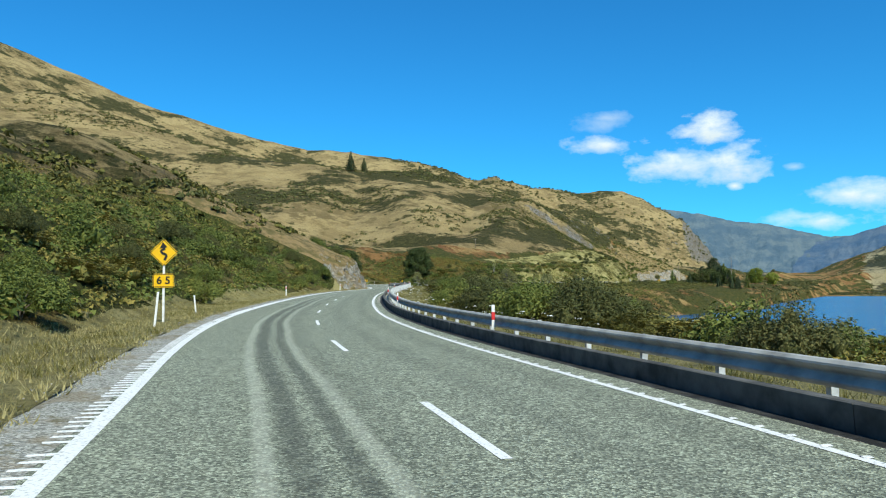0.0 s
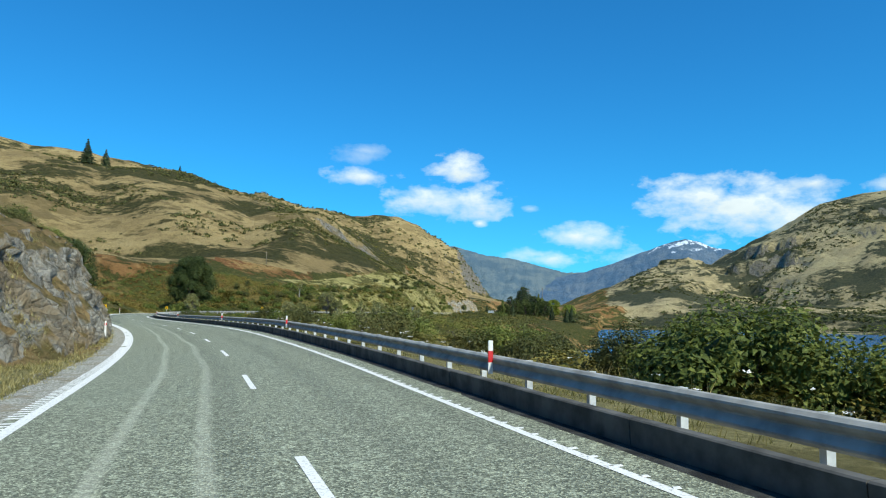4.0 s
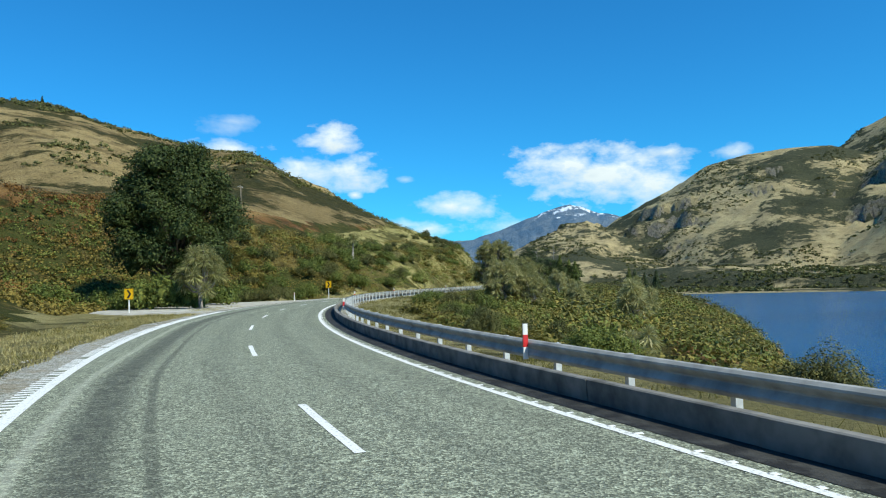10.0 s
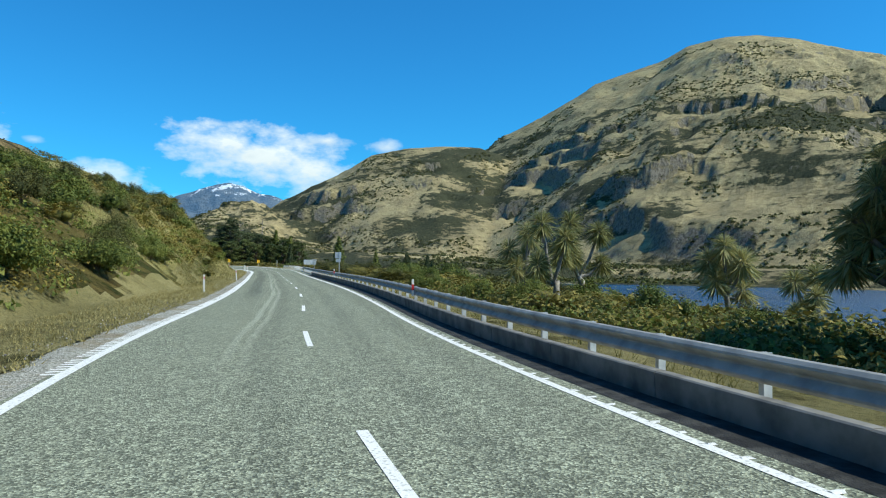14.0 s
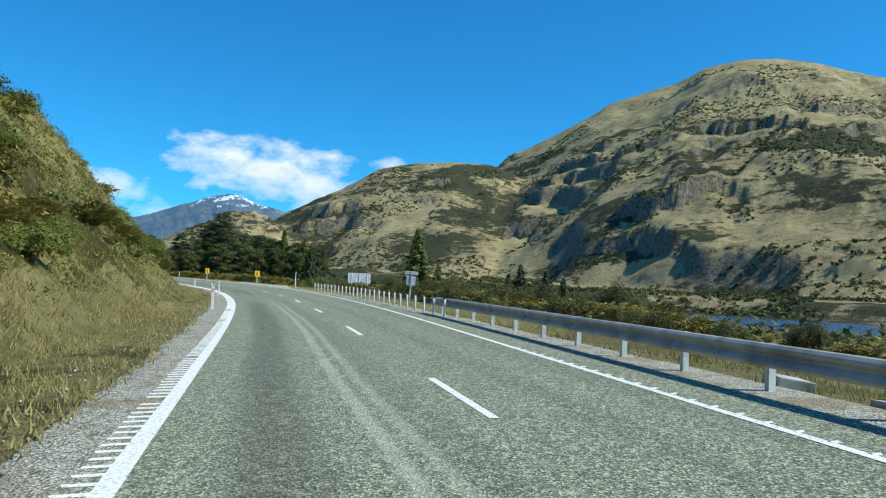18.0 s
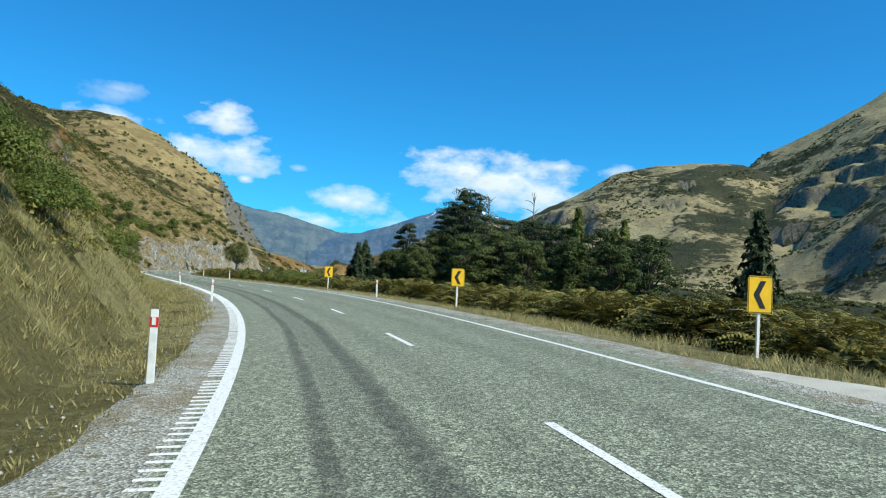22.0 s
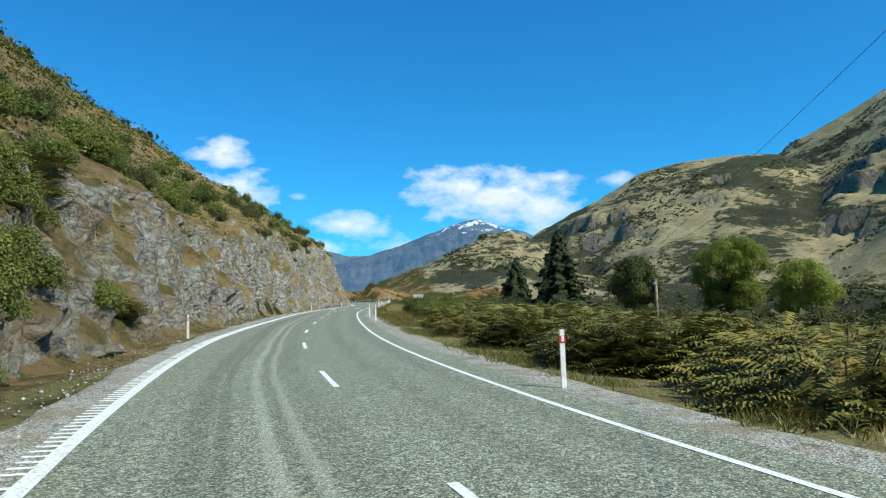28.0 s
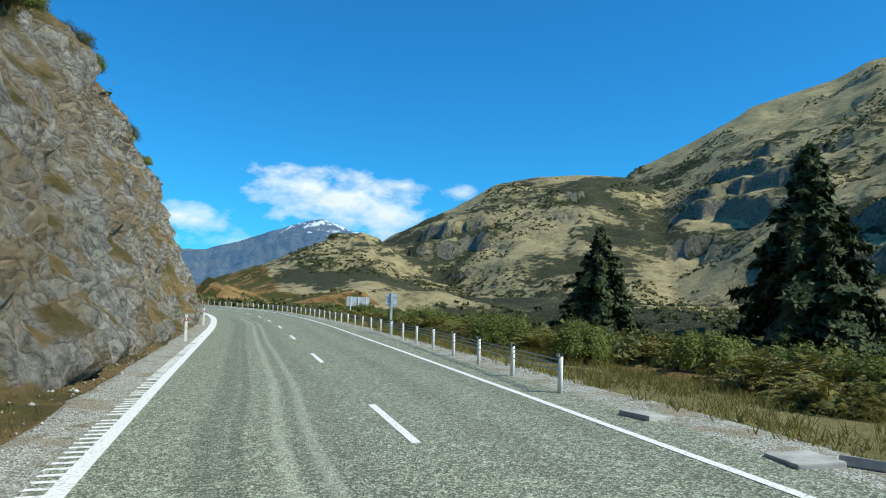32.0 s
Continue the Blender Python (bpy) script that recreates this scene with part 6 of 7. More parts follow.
def conifer(name, label, x, y, h, spread, seed, mat=None, tiers=15, density=1.0, z=None):
    rng = np.random.default_rng(seed)
    z = ground_at(x, y) if z is None else z
    root = empty(name, Matrix.Translation((x, y, z)) @ pose(0, 0, 0, 0, 0, rng.uniform(0, 360)), label, "tree")
    V, F = join_limbs([limb([(0, 0, -0.4), (0, 0, h * 0.5), (0, 0, h * 0.98)], [h * 0.022, h * 0.013, h * 0.003], 8)])
    link_mesh("trunk", V, F, M_BARK, root, "", True)
    items, limbs = [], []
    for t in range(tiers):
        f = (t + 0.5) / tiers
        zz_ = h * (0.08 + 0.9 * f)
        r = spread * (1 - f) ** 0.85 * rng.uniform(0.82, 1.12) + 0.12
        nb = 7 if f < 0.7 else 5
        for b in range(nb):
            a = b * 2 * np.pi / nb + t * 0.9 + rng.uniform(-0.25, 0.25)
            rr = r * rng.uniform(0.7, 1.12)
            m = int(max(10, 70 * rr / spread * density + 14))
            q = rng.uniform(0.06, 1.0, m) ** 0.65
            side = rng.normal(0, 0.16, m) * rr * (1.15 - q)
            px = np.cos(a) * q * rr - np.sin(a) * side
            py = np.sin(a) * q * rr + np.cos(a) * side
            pz = zz_ - 0.30 * rr * q ** 1.6 + 0.10 * rr * q ** 3 + rng.normal(0, 0.05 * h / tiers + 0.05, m)
            d = np.stack([np.cos(a) * np.ones(m), np.sin(a) * np.ones(m), 0.7 * np.ones(m)], -1)
            items.append(leaves(np.stack([px, py, pz], -1), d, 0.05 * h * 0.62 + 0.12, 0.34, rng, 0.25))
            limbs.append(limb([(0, 0, zz_), (math.cos(a) * rr * 0.8, math.sin(a) * rr * 0.8, zz_ - 0.22 * rr)], [h * 0.006, h * 0.002], 4))
    V, F = join_limbs(limbs)
    link_mesh("branch_frame", V, F, M_BARK, root)["kind"] = "stuff"
    link_mesh("crown", *merge(items), mat or M_PINE, root)
    return root


def sword_head(rng, c, r, n):
    """A tuft of long sword leaves."""
    d = unit(rng.normal(0, 1, (n, 3)) + np.array([0, 0, 0.35]))
    w = unit(np.cross(d, rng.normal(0, 1, (n, 3)))) * r * 0.022
    ln = r * rng.uniform(0.75, 1.1, (n, 1))
    mid = c + d * ln * 0.55 + np.array([0, 0, 0.06]) * r
    tip = c + d * ln - np.array([0, 0, 1.0]) * (ln * ln) * 0.16 / r
    base = np.repeat(c[None], n, 0)
    V = np.stack([base, mid - w, tip, mid + w], 1).reshape(-1, 3)
    return V, np.arange(n * 4).reshape(n, 4)


def cabbage_tree(x, y, h, heads, seed, spread=1.0, r=0.95, z=None, leafn=230, fork_at=0.27):
    rng = np.random.default_rng(seed)
    z = ground_at(x, y) if z is None else z
    root = empty("cabbage_tree", Matrix.Translation((x, y, z)) @ pose(0, 0, 0, 0, 0, rng.uniform(0, 360)), "cabbage tree with grey trunks and tufts of sword leaves", "tree", "cabbage trees")
    limbs, items = [], []
    fork = Vector((0.04 * h, 0, h * (fork_at + rng.uniform(-0.06, 0.06))))
    limbs.append(limb([(0, 0, -0.3), (0.0, 0.02 * h, h * 0.25), fork], [h * 0.034 + 0.05, h * 0.026 + 0.03, h * 0.022 + 0.03], 9))
    for i in range(heads):
        a = i * 2.4 + rng.uniform(-0.4, 0.4)
        f = (i + 0.5) / heads
        q = spread * h * 0.3 * (0.25 + 0.75 * math.sqrt(f)) * rng.uniform(0.7, 1.05)
        drop = 0.34 if fork_at > 0.35 else 0.62
        top = Vector((math.cos(a) * q, math.sin(a) * q, max(h * (0.94 - drop * f * rng.uniform(0.7, 1.15)), fork.z + 0.3)))
        midp = fork.lerp(top, 0.5) + Vector((0, 0, -0.06 * h))
        limbs.append(limb([fork, midp, top], [h * 0.016 + 0.03, h * 0.012 + 0.025, h * 0.009 + 0.02], 7))
        c = np.array(top)
        items.append(sword_head(rng, c, r * rng.uniform(0.85, 1.15), leafn))
        # skirt of dead leaves
        d = unit(rng.normal(0, 1, (70, 3)) * np.array([1, 1, 0.3]) - np.array([0, 0, 1.0]))
        P0 = np.repeat((c - np.array([0, 0, 0.1]))[None], 70, 0)
        w = unit(np.cross(d, rng.normal(0, 1, (70, 3)))) * 0.04
        V = np.stack([P0, P0 + d * r * 0.6 - w, P0 + d * r * 1.25, P0 + d * r * 0.6 + w], 1).reshape(-1, 3)
        items.append((V, np.arange(280).reshape(70, 4)))
    V, F = join_limbs(limbs)
    link_mesh("trunk", V, F, M_BARKG, root, "grey corky trunk", True)
    link_mesh("crown", *merge(items), M_CABB, root)
    return root


# lake side cabbage trees
cabbage_tree(12.9, 285.5, 4.0, 38, 1, 1.6, 0.55, leafn=150)
cabbage_tree(16.5, 288.5, 3.8, 34, 2, 1.5, 0.55, leafn=150)
cabbage_tree(14.6, 284.0, 3.1, 22, 3, 1.4, 0.52, leafn=150)
cabbage_tree(26.4, 308.2, 7.0, 64, 4, 1.35, 0.62, leafn=150)
cabbage_tree(27.8, 310.0, 5.6, 44, 5, 1.3, 0.6, leafn=150)
cabbage_tree(29.0, 306.6, 5.2, 40, 6, 1.3, 0.6, leafn=150)
cabbage_tree(25.2, 283.7, 3.6, 7, 7, 1.2, 1.0)
cabbage_tree(27.0, 286.0, 3.0, 5, 8, 1.2, 0.9)
cabbage_tree(56.3, 317.1, 4.2, 5, 9)
for i, (s_, u_, hh) in enumerate(((352, 12, 4.6), (356, 15, 5.0), (361, 13.5, 4.4), (349, 19, 4.0), (275, 20, 3.4), (262, 17, 2.6), (331, 23, 3.0), (318, 30, 4.2), (372, 19, 3.0))):
    x, y, _ = on_road(s_, u_)
    cabbage_tree(float(x), float(y), hh, 4 + i % 4, 60 + i, 1.0, 0.85)
# on the hill side
cabbage_tree(-10.2, 293.5, 5.0, 22, 11, 1.2, 0.7, leafn=170)
cabbage_tree(24.2, 348.3, 6.3, 1, 12, 0.3, 1.1, leafn=420)
cabbage_tree(132.5, 533.1, 2.8, 5, 13, 1.0, 0.9)
cabbage_tree(150, 640, 5.0, 4, 14, 0.9, 0.9)
cabbage_tree(151.5, 642, 4.0, 3, 15, 0.9, 0.8)
# beside the road
cabbage_tree(163.8, 563.6, 6.0, 15, 21, 1.1, 1.0, leafn=420, fork_at=0.42)

tree("broadleaf_tree", "large round dark green broadleaf tree on the bank", -10.3, 306.1, 15.4, 6.7, M_TREE, M_BARK, 5, 800, 0.17, 60, 0.24)
tree("broadleaf_tree", "dark overhanging tree beside the rock cutting", -25.8, 192.0, 9.6, 4.6, M_TREE, M_BARK, 6, 900, 0.13, 40, 0.06)
tree("broadleaf_tree", "dark small tree growing on the rock cutting", -22.0, 168.5, 6.0, 2.6, M_TREE, M_BARK, 7, 700, 0.18, 14, 0.15)
tree("willow_tree", "bright yellow-green bushy willow above the lake", 6.0, 211.0, 6.6, 5.0, M_WILLOW, M_BARK, 17, 420, 0.13, 44, 0.06)
tree("willow_tree", "bright yellow-green bushy willow above the lake", 1.5, 203.0, 5.6, 4.2, M_WILLOW, M_BARK, 18, 420, 0.13, 36, 0.06)
tree("willow_tree", "pale green bushy willow tree in the valley", 277.0, 654.0, 13.5, 7.5, M_WILLOW, M_BARK, 8, 520, 0.19, 60, 0.06)
tree("willow_tree", "pale green bushy willow tree in the valley", 288.0, 646.0, 10.5, 6.5, M_WILLOW, M_BARK, 19, 420, 0.19, 44, 0.06)
tree("broadleaf_tree", "dark green tree beyond the roadside scrub", 258.5, 660.5, 9.2, 5.2, M_TREE, M_BARK, 9, 420, 0.2, 34, 0.06)
BELT = (
    (198.3, 564.5, 15.8, 3.0, M_PINE, 0.6),
    (197.5, 552.4, 14.0, 4.0, M_TREE, 0.7),
    (201.8, 550.1, 22.1, 5.2, M_PINE, 0.5),
    (203.5, 556.6, 19.5, 5.0, M_PINE, 0.5),
    (200.7, 541.6, 16.5, 6.5, M_PINE, 0.42),
    (200.6, 534.6, 15.6, 6.0, M_PINE, 0.42),
    (199.4, 528.4, 14.9, 5.6, M_PINE, 0.45),
    (198.6, 523.1, 14.0, 5.0, M_TREE, 0.6),
    (197.2, 515.0, 13.0, 4.2, M_TREE, 0.7),
    (194.5, 504.2, 11.7, 4.0, M_TREE, 0.7),
    (194.8, 533.4, 13.3, 4.5, M_TREE, 0.5),
    (184.0, 547.6, 9.2, 3.2, M_TREE, 0.8),
    (186.1, 543.6, 10.0, 3.4, M_TREE, 0.8),
    (188.5, 533.8, 12.1, 4.4, M_TREE, 0.6),
    (189.6, 521.4, 11.1, 4.0, M_TREE, 0.7),
    (189.1, 512.4, 10.8, 3.6, M_TREE, 0.8),
    (187.5, 504.2, 10.1, 3.4, M_TREE, 0.8),
)
for i, (x, y, top, w, m, fl) in enumerate(BELT):
    tree("evergreen_tree", "dark evergreen tree with layered branches in the shelter belt", x, y, (top - ground_at(x, y)) * 1.02, w, m, M_BARK, 70 + i, 230, 0.19, 34 if top < 19 else 60, 0.08, None, fl)


def belt_conifer(x, y, top, w, seed):
    conifer("conifer_tree", "feathery green conifer in the shelter belt", x, y, top - ground_at(x, y), w, seed, M_PINE if seed == 113 else M_GREEN, 18, 1.3)


belt_conifer(197.7, 519.4, 16.5, 2.8, 110)
belt_conifer(194.5, 508.2, 13.9, 3.0, 111)
belt_conifer(196.9, 511.8, 13.1, 2.6, 112)
belt_conifer(166.2, 528.2, 9.0, 1.6, 113)
conifer("conifer_tree", "slender dark conifer in the field", 156.7, 467.9, 7.5, 1.9, 31)
conifer("conifer_tree", "slender young conifer with loose branches", 132.6, 426.3, 8.5, 2.2, 32, M_GREEN, 13, 0.7)
conifer("conifer_tree", "green young conifer beyond the scrub", 191.7, 465.4, 10.0, 2.6, 44, M_GREEN, 12, 0.6)
conifer("conifer_tree", "dark conical spruce beyond the roadside scrub", 257.5, 678.0, 15.6, 6.2, 35, None, 24, 2.8)
conifer("conifer_tree", "dark conical spruce beyond the roadside scrub", 265.5, 699.0, 11.0, 4.8, 36, None, 20, 2.6)
conifer("conifer_tree", "dark conifer on the lake headland", 172, 430, 8.0, 2.2, 37)
conifer("conifer_tree", "dark conifer on the lake headland", 166, 424, 6.5, 2.0, 38)
conifer("conifer_tree", "dark conifer on the lake headland", 160, 428, 7.2, 2.0, 39)
conifer("conifer_tree", "dark conifer in the field", 174.5, 438.4, 6.5, 2.0, 40)
conifer("conifer_tree", "dark pine on the hill's crest", -84, 671, 19.0, 6.0, 41, None, 13, 2.0)
conifer("conifer_tree", "dark pine on the hill's crest", -74, 690, 14.5, 5.0, 42, None, 12, 2.0)
conifer("conifer_tree", "small dark pine on the hill's crest", -22, 700, 6.0, 1.8, 43, None, 8)


def snag(x, y, h, seed):
    rng = np.random.default_rng(seed)
    z = ground_at(x, y)
    root = empty("dead_tree", Matrix.Translation((x, y, z)), "bare grey dead tree above the shelter belt", "tree")
    limbs = [limb([(0, 0, -0.3), (0.2, 0, h * 0.5), (0.5, 0.2, h)], [0.28, 0.2, 0.05], 7)]
    for i in range(14):
        f = rng.uniform(0.45, 0.97)
        a = rng.uniform(0, 6.28)
        b = Vector((0.4 * f, 0.15 * f, h * f))
        q = rng.uniform(1.0, 2.6)
        e = b + Vector((math.cos(a) * q, math.sin(a) * q, rng.uniform(0.5, 2.0)))
        limbs.append(limb([b, b.lerp(e, 0.5) + Vector((0, 0, 0.2)), e], [0.09, 0.06, 0.02], 5))
    V, F = join_limbs(limbs)
    link_mesh("trunk", V, F, M_BARKG, root)


snag(212.9, 544.8, 22.0 - ground_at(212.9, 544.8), 3)
snag(203.8, 547.0, 19.8 - ground_at(203.8, 547.0), 4)


# scrub on the hills: too many to count
def hill_scrub(name, label, mat, n, region, size, seed, keep, per=44, leaf=0.55, strip_of=None):
    """Low scrub over a region (x0, x1, y0, y1), or over a stretch of the roadside (s0, s1, u0, u1)."""
    rng = np.random.default_rng(seed)
    if strip_of:
        s, u = rng.uniform(strip_of[0], strip_of[1], n), rng.uniform(strip_of[2], strip_of[3], n)
        x, y, _ = on_road(s, u)
    else:
        x, y = rng.uniform(region[0], region[1], n * 6), rng.uniform(region[2], region[3], n * 6)
        s, u = near_road(x, y)
    ok = keep(x, y, s, u)
    x, y, s, u = x[ok][:n], y[ok][:n], s[ok][:n], u[ok][:n]
    z = height(x, y, s, u)
    ok = z > LAKE_Z + 0.8
    x, y, z = x[ok], y[ok], z[ok]
    r = size * rng.uniform(0.5, 1.5, len(x)) ** 1.4
    d = unit(rng.normal(0, 1, (len(x), per, 3)))
    d[..., 2] = np.abs(d[..., 2])
    P = np.stack([x, y, z], -1)[:, None] + d * r[:, None, None] * np.array([1.1, 1.1, 0.75]) * rng.uniform(0.35, 1.1, (len(x), per, 1))
    V, F = leaves(P.reshape(-1, 3), d.reshape(-1, 3) + np.array([0, 0, 0.3]), size * leaf, 0.6, rng)
    ob = link_mesh(name, V, F, mat)
    return tagged(ob, label, "scrub", kind="stuff")


def roadside_scrub(label, mat, n, s0, s1, u0, u1, size, seed, per=36, leaf=0.2, cut=-1.0):
    return hill_scrub("roadside_scrub", label, mat, n, None, size, seed, lambda x, y, s, u: fbm(x, y, 14, 3, seed) > cut, per, leaf, (s0, s1, u0, u1))


def patchy(x, y, size, seed, cut):
    return fbm(x, y, size, 4, seed) > cut


hill_scrub("hill_scrub", "scattered dark scrub over the tussock hill", M_MANUKA, 5200, (-260, 260, 120, 1000), 1.2, 5, lambda x, y, s, u: (u < -26) & (u > -330) & patchy(x, y, 70, 5, 0.12) & ((s < 300) | (s > 520) | (u < -120)), 22)
hill_scrub("hill_scrub", "scattered brown bracken over the lower hill", M_BRACKEN, 3200, (-160, 240, -20, 800), 1.0, 6, lambda x, y, s, u: (u < -18) & (u > -62) & patchy(x, y, 40, 9, -0.05) & ((s < 300) | (s > 520) | (u > -26)), 22)
roadside_scrub("low green scrub that covers the bank", M_GREEN, 1900, -20, 124, -34, -8.8, 0.8, 16)
roadside_scrub("low olive bracken that covers the bank", M_BRACKEN, 1500, -20, 124, -40, -8.8, 0.75, 17, cut=-0.1)
roadside_scrub("green scrub that covers the bank", M_GREEN, 1500, 173, 262, -36, -9.0, 0.8, 18)
roadside_scrub("olive bracken that covers the bank", M_BRACKEN, 1300, 173, 262, -46, -9.0, 0.8, 19, cut=-0.1)
roadside_scrub("rusty fern on the slope behind the driveway", M_RUST, 1500, 205, 335, -46, -24, 0.9, 20, cut=-0.1)
roadside_scrub("golden bracken on the slope behind the driveway", M_GOLD, 1500, 290, 350, -34, -16, 0.85, 21)
roadside_scrub("green scrub on the slope behind the driveway", M_GREEN, 700, 296, 345, -40, -16, 0.85, 22)
roadside_scrub("green and olive scrub on the bank", M_GREEN, 800, 326, 440, -22, -9.5, 0.7, 23, cut=0.0)
roadside_scrub("golden bracken on the bank", M_GOLD, 2600, 326, 440, -29, -9.6, 0.75, 24, 36, 0.15, -0.15)
roadside_scrub("dark scrub on the upper bank", M_MANUKA, 1100, 385, 560, -38, -14, 0.9, 25, cut=0.0)
roadside_scrub("brown bracken on the upper bank", M_BRACKEN, 1300, 430, 600, -40, -12, 0.75, 26, cut=0.0)
roadside_scrub("low olive scrub among the grass of the bank", M_BRACKEN, 1500, 395, 560, -17, -7.5, 0.5, 71, 32, 0.16, 0.05)
roadside_scrub("low green scrub among the grass of the bank", M_GREEN, 700, 395, 560, -17, -8.0, 0.5, 72, 32, 0.16, 0.12)
roadside_scrub("low olive bracken behind the guardrail", M_BRACKEN, 1500, 255, 380, 8.5, 18, 0.7, 73, 36, 0.16)
roadside_scrub("low green scrub behind the guardrail", M_GREEN, 900, 255, 380, 8.5, 18, 0.65, 74, 36, 0.16, -0.1)
roadside_scrub("green scrub that covers the bank", M_GREEN, 1400, 552, 645, -34, -9.5, 0.8, 27)
roadside_scrub("olive scrub over the hillside", M_MANUKA, 1500, 500, 800, -120, -30, 1.1, 35, 26, 0.34, 0.0)
roadside_scrub("brown bracken over the hillside", M_BRACKEN, 1900, 500, 800, -110, -26, 1.0, 36, 26, 0.34, -0.2)
roadside_scrub("green and olive scrub over the slope above the rock face", M_GREEN, 1100, 600, 790, -46, -9.5, 0.75, 61, 30, 0.22, -0.15)
roadside_scrub("olive bracken over the slope above the rock face", M_BRACKEN, 1500, 590, 800, -44, -9, 0.7, 62, 30, 0.24, -0.3)
roadside_scrub("dark scrub on top of the rock face", M_MANUKA, 700, 640, 810, -40, -11, 0.8, 28, cut=0.0)
roadside_scrub("brown bracken on the ledges of the rock face", M_BRACKEN, 900, 640, 810, -34, -8, 0.6, 29, cut=0.0)
roadside_scrub("bracken and scrub between road and lake", M_BRACKEN, 3000, -30, 430, 15, 42, 1.0, 30)
roadside_scrub("dark green scrub between road and lake", M_GREEN, 2000, -30, 430, 15, 42, 1.0, 31, cut=-0.05)
roadside_scrub("dark scrub between road and lake", M_MANUKA, 1400, -30, 430, 15, 42, 1.0, 32, cut=0.05)
roadside_scrub("green scrub on the slope above the lake", M_GREEN, 1000, 122, 188, 15, 48, 1.15, 41)
roadside_scrub("olive bracken on the slope above the lake", M_BRACKEN, 700, 122, 188, 15, 48, 1.1, 42)
roadside_scrub("bracken and scrub beside the field", M_BRACKEN, 2400, 430, 830, 9.5, 40, 1.0, 33)
roadside_scrub("dark scrub beside the field", M_MANUKA, 2200, 430, 830, 9.0, 40, 1.0, 34, cut=-0.05)
roadside_scrub("olive bracken on the slope down to the lake", M_BRACKEN, 2600, 90, 400, 18, 75, 1.2, 51, 40, 0.2)
roadside_scrub("green scrub on the slope down to the lake", M_GREEN, 1600, 90, 400, 18, 75, 1.2, 52, 40, 0.2, -0.1)
roadside_scrub("dark scrub on the headland", M_MANUKA, 900, 280, 440, 20, 70, 1.4, 53, 40, 0.2, 0.0)
hill_scrub("hill_scrub", "dark scrub along the crest and flanks of the hill", M_MANUKA, 5200, (-520, 160, 420, 1000), 1.5, 55, lambda x, y, s, u: (u < -70) & patchy(x, y, 55, 57, 0.08), 18)
hill_scrub("field_scrub", "scrub and bushes in the valley", M_MANUKA, 2800, (140, 560, 420, 1000), 1.5, 9, lambda x, y, s, u: (u > 30) & (u < 330) & ((s > 500) | (u > 90)) & patchy(x, y, 60, 15, -0.05), 26)
hill_scrub("far_scrub", "dark scrub on the hill across the lake", M_MANUKA, 9000, (560, 2600, 250, 2300), 3.4, 10, lambda x, y, s, u: (u > 200) & patchy(x, y, 170, 17, 0.04), 12, 0.8)
hill_scrub("far_scrub", "dark scrub on the rocky knob", M_MANUKA, 3600, (-80, 700, 850, 1700), 2.0, 11, lambda x, y, s, u: patchy(x, y, 90, 19, -0.02), 14, 0.8)


# grass on the verges
def grass(name, label, mat, n, s0, s1, u0, u1, h, seed, cut=-0.2, wide=1.0):
    rng = np.random.default_rng(seed)
    m = n // 9
    s = rng.uniform(s0, s1, m)
    u = rng.uniform(u0, u1, m)
    x, y, _ = on_road(s, u)
    ok = fbm(x, y, 2.2, 3, seed) > cut
    s, u = np.repeat(s[ok], 9), np.repeat(u[ok], 9)
    s, u = s + rng.normal(0, 0.09, len(s)), u + rng.normal(0, 0.09, len(s))
    x, y, z0 = on_road(s, u)
    z = verge_z(s, u, x, y, z0) - 0.03
    P = np.stack([x, y, z], -1)
    k = len(P)
    hh = h * rng.uniform(0.3, 1.0, (k, 1)) * (0.75 + 0.5 * np.clip(fbm(x, y, 3.0, 3, seed + 40), -0.6, 1))[:, None]
    lean = rng.normal(0, 0.5, (k, 3)) * hh
    lean[:, 2] = 0
    w = unit(np.stack([rng.normal(0, 1, k), rng.normal(0, 1, k), np.zeros(k)], -1)) * rng.uniform(0.005, 0.011, (k, 1)) * (1 + h) * wide
    top = P + lean + np.array([0, 0, 1]) * hh
    V = np.stack([P - w, P + w, top], 1).reshape(-1, 3)
    ob = link_mesh(name, V, np.arange(k * 3).reshape(k, 3), mat)
    return tagged(ob, label, "grass", kind="stuff")


grass("verge_grass", "dry grass and weeds on the verge", M_GRASS, 120000, -20, 294, -8.6, -4.3, 0.24, 1, -0.5, 1.5)
grass("verge_grass", "olive grass and weeds on the verge", M_GGRASS, 60000, -20, 294, -8.6, -4.5, 0.28, 21, -0.15, 1.4)
grass("verge_grass", "dry grass and weeds on the verge", M_GRASS, 120000, 318, 640, -8.0, -4.35, 0.24, 2, -0.5, 1.5)
grass("verge_grass", "sparse grass at the foot of the rock", M_GGRASS, 16000, 630, 790, -6.4, -4.7, 0.25, 3, 0.0)
grass("verge_grass", "dry grass behind the guardrail", M_GGRASS, 80000, -20, 430, 4.2, 8.5, 0.34, 4, -0.1)
grass("verge_grass", "tall dry grass between road and scrub", M_GRASS, 80000, 425, 640, 4.8, 9.5, 0.42, 5)
grass("verge_grass", "green and dry grass between road and scrub", M_GGRASS, 110000, 600, 800, 4.0, 8.5, 0.42, 6)
grass("bank_grass", "pale tussock on the steep bank", M_GRASS, 210000, 375, 600, -22, -6.2, 0.42, 7, -0.35, 1.1)
grass("bank_grass", "olive tussock on the steep bank", M_GGRASS, 130000, 375, 600, -20, -6.2, 0.40, 17, -0.2, 1.1)
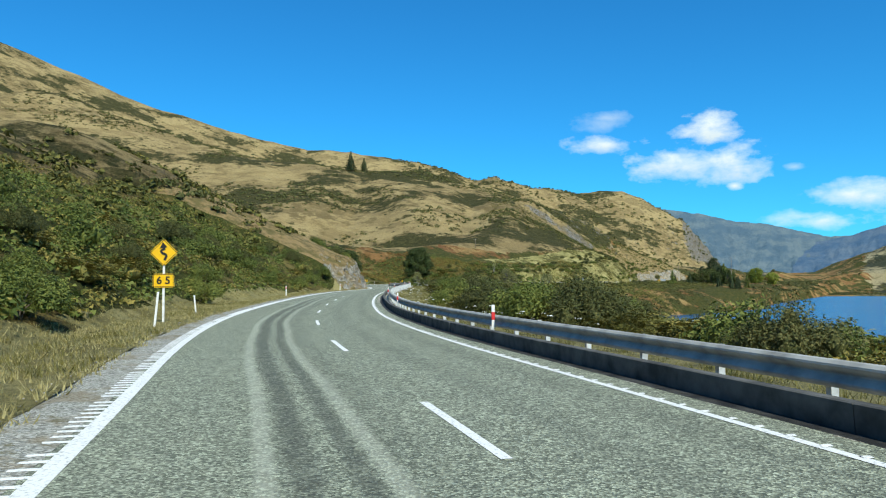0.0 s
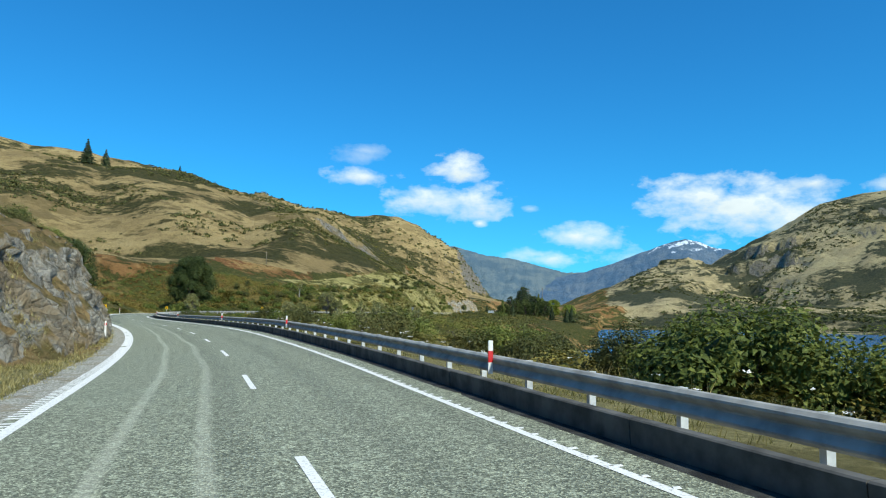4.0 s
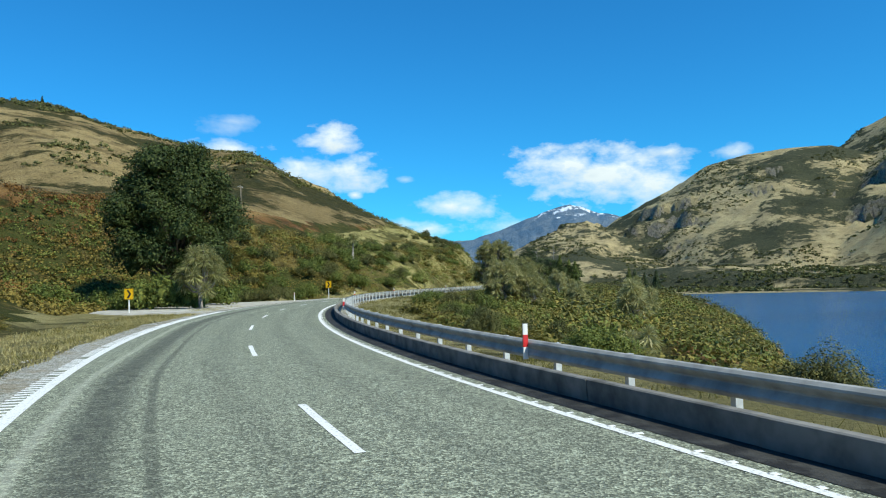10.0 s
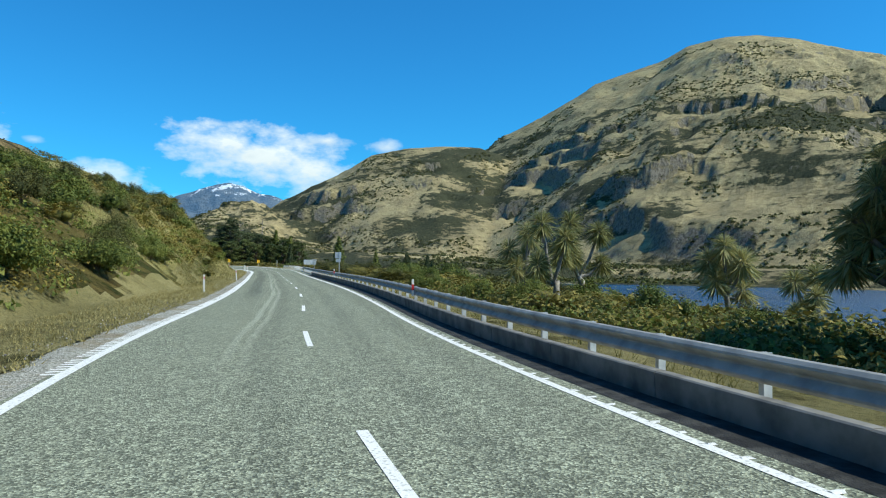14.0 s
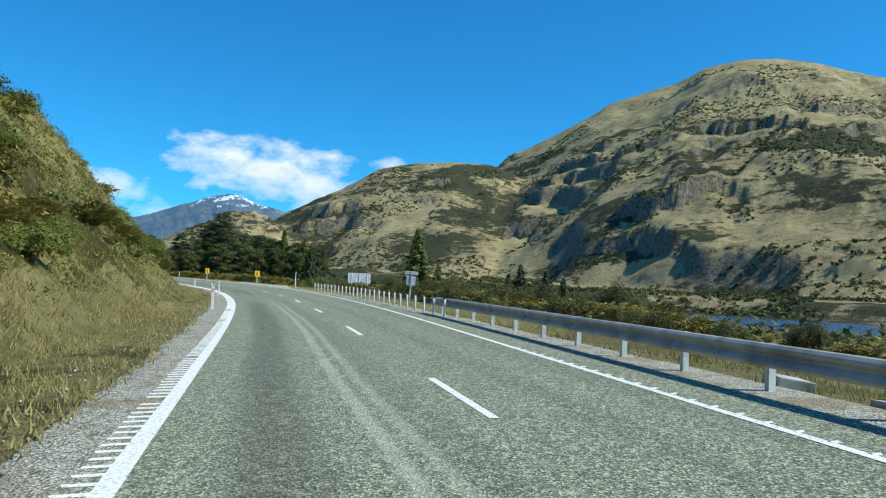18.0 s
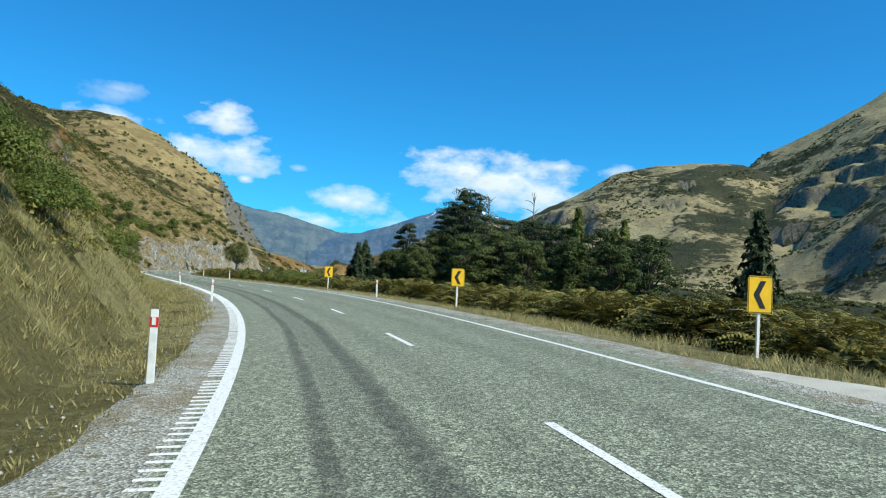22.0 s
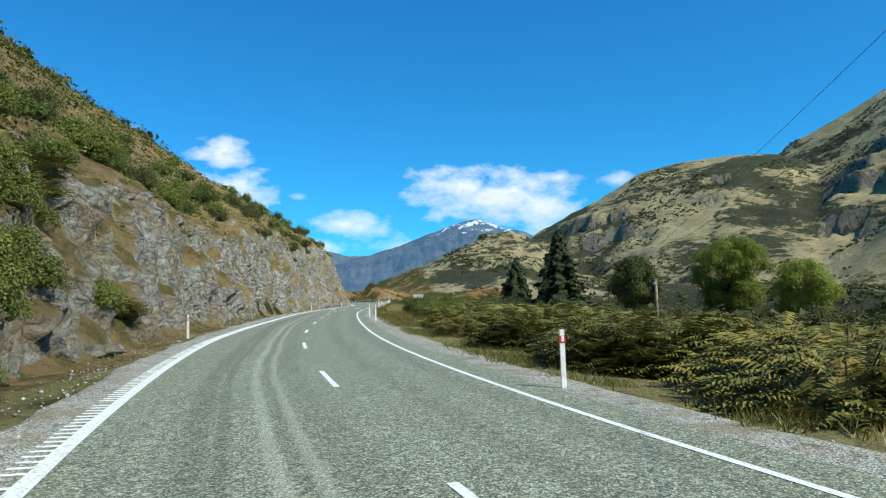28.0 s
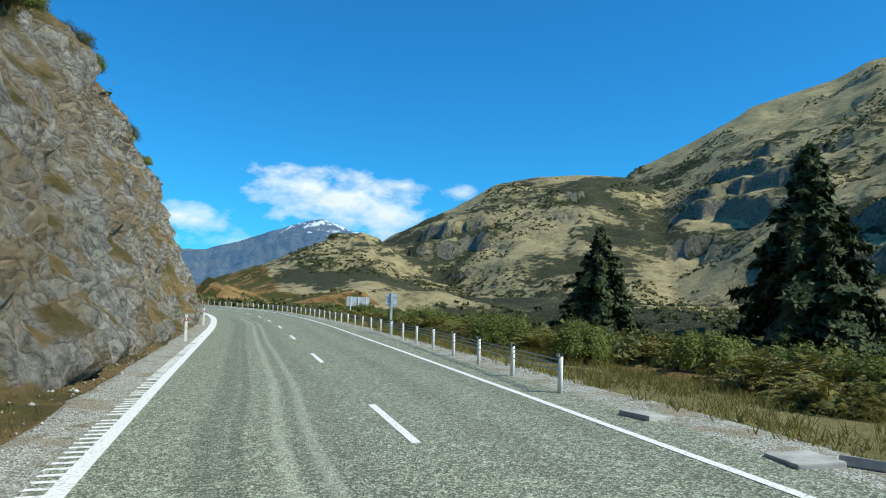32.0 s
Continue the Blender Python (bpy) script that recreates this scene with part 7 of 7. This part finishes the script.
grass("bank_grass", "dry grass on top of the rock face", M_GRASS, 60000, 636, 810, -26, -7.5, 0.5, 8, -0.2, 1.5)
grass("bank_grass", "tall dry grass in the lakeside verge", M_GRASS, 9000, 108, 142, 7.5, 12, 0.8, 9, -0.2)
grass("bank_grass", "tall straw-coloured grass clump in the verge", M_GRASS, 26000, 703, 729, 5.4, 12, 0.85, 10, 0.0)


def stones(label, n, s0, s1, u0, u1, lo, hi, seed):
    """Loose angular stones along the road's edge, too many to count."""
    rng = np.random.default_rng(seed)
    s, u = rng.uniform(s0, s1, n), u0 + (u1 - u0) * rng.beta(1.4, 1.4, n)
    x, y, z0 = on_road(s, u)
    z = verge_z(s, u, x, y, z0) + 0.02
    r = lo + (hi - lo) * rng.beta(1.0, 5.0, n)
    d = unit(np.array([(1, 0, 0), (0, 1, 0), (-1, 0, 0), (0, -1, 0), (0.2, 0.1, 0.8), (0, 0, -0.5)], float))
    V = np.stack([x, y, z], -1)[:, None] + d[None] * r[:, None, None] * rng.uniform(0.55, 1.3, (n, 6, 1)) * np.array([1, 1, 0.75])
    f = np.array([(0, 1, 4), (1, 2, 4), (2, 3, 4), (3, 0, 4), (1, 0, 5), (2, 1, 5), (3, 2, 5), (0, 3, 5)])
    F = (np.arange(n) * 6)[:, None, None] + f[None]
    return tagged(link_mesh("loose_stones", V.reshape(-1, 3), F.reshape(-1, 3), M_STONE), label, "stones", kind="stuff")


stones("loose grey stones on the gravel shoulder", 2600, -20, 262, -5.0, -4.0, 0.012, 0.05, 1)
stones("loose grey stones and rubble on the shoulder", 4200, 318, 640, -5.4, -4.0, 0.012, 0.06, 2)
stones("loose stones fallen from the rock face", 2200, 630, 800, -6.0, -4.0, 0.015, 0.11, 3)
stones("loose gravel beyond the edge line", 2600, 420, 800, 3.3, 4.6, 0.01, 0.05, 4)


def wild_flowers(label, n, s0, s1, u0, u1, seed):
    """Flat heads of small white flowers on thin stalks among the grass."""
    rng = np.random.default_rng(seed)
    s, u = rng.uniform(s0, s1, n), rng.uniform(u0, u1, n)
    x, y, z0 = on_road(s, u)
    z = verge_z(s, u, x, y, z0)
    top = np.stack([x, y, z + rng.uniform(0.25, 0.75, n)], -1)
    P = (top[:, None] + rng.normal(0, 1, (n, 9, 3)) * np.array([0.045, 0.045, 0.008])).reshape(-1, 3)
    V, F = leaves(P, np.tile(np.array([[0.0, -0.3, 1.0]]), (len(P), 1)), 0.026, 0.8, rng)
    foot = np.stack([x, y, z], -1)
    side = np.array([0.004, 0.003, 0])
    W = np.stack([foot - side, foot + side, top], 1).reshape(-1, 3)
    ob = tagged(new("wild_flowers"), label, "flowers", kind="stuff")
    link_mesh("flower_heads", V, F, M_WHITE, ob)["kind"] = "stuff"
    link_mesh("stalks", W, np.arange(len(W)).reshape(-1, 3), M_GGRASS, ob)["kind"] = "stuff"


wild_flowers("clusters of small white wild flowers in the verge", 260, 214, 246, -9.2, -5.4, 1)
wild_flowers("a few white wild flowers behind the guardrail", 160, 20, 150, 5.0, 9.0, 2)
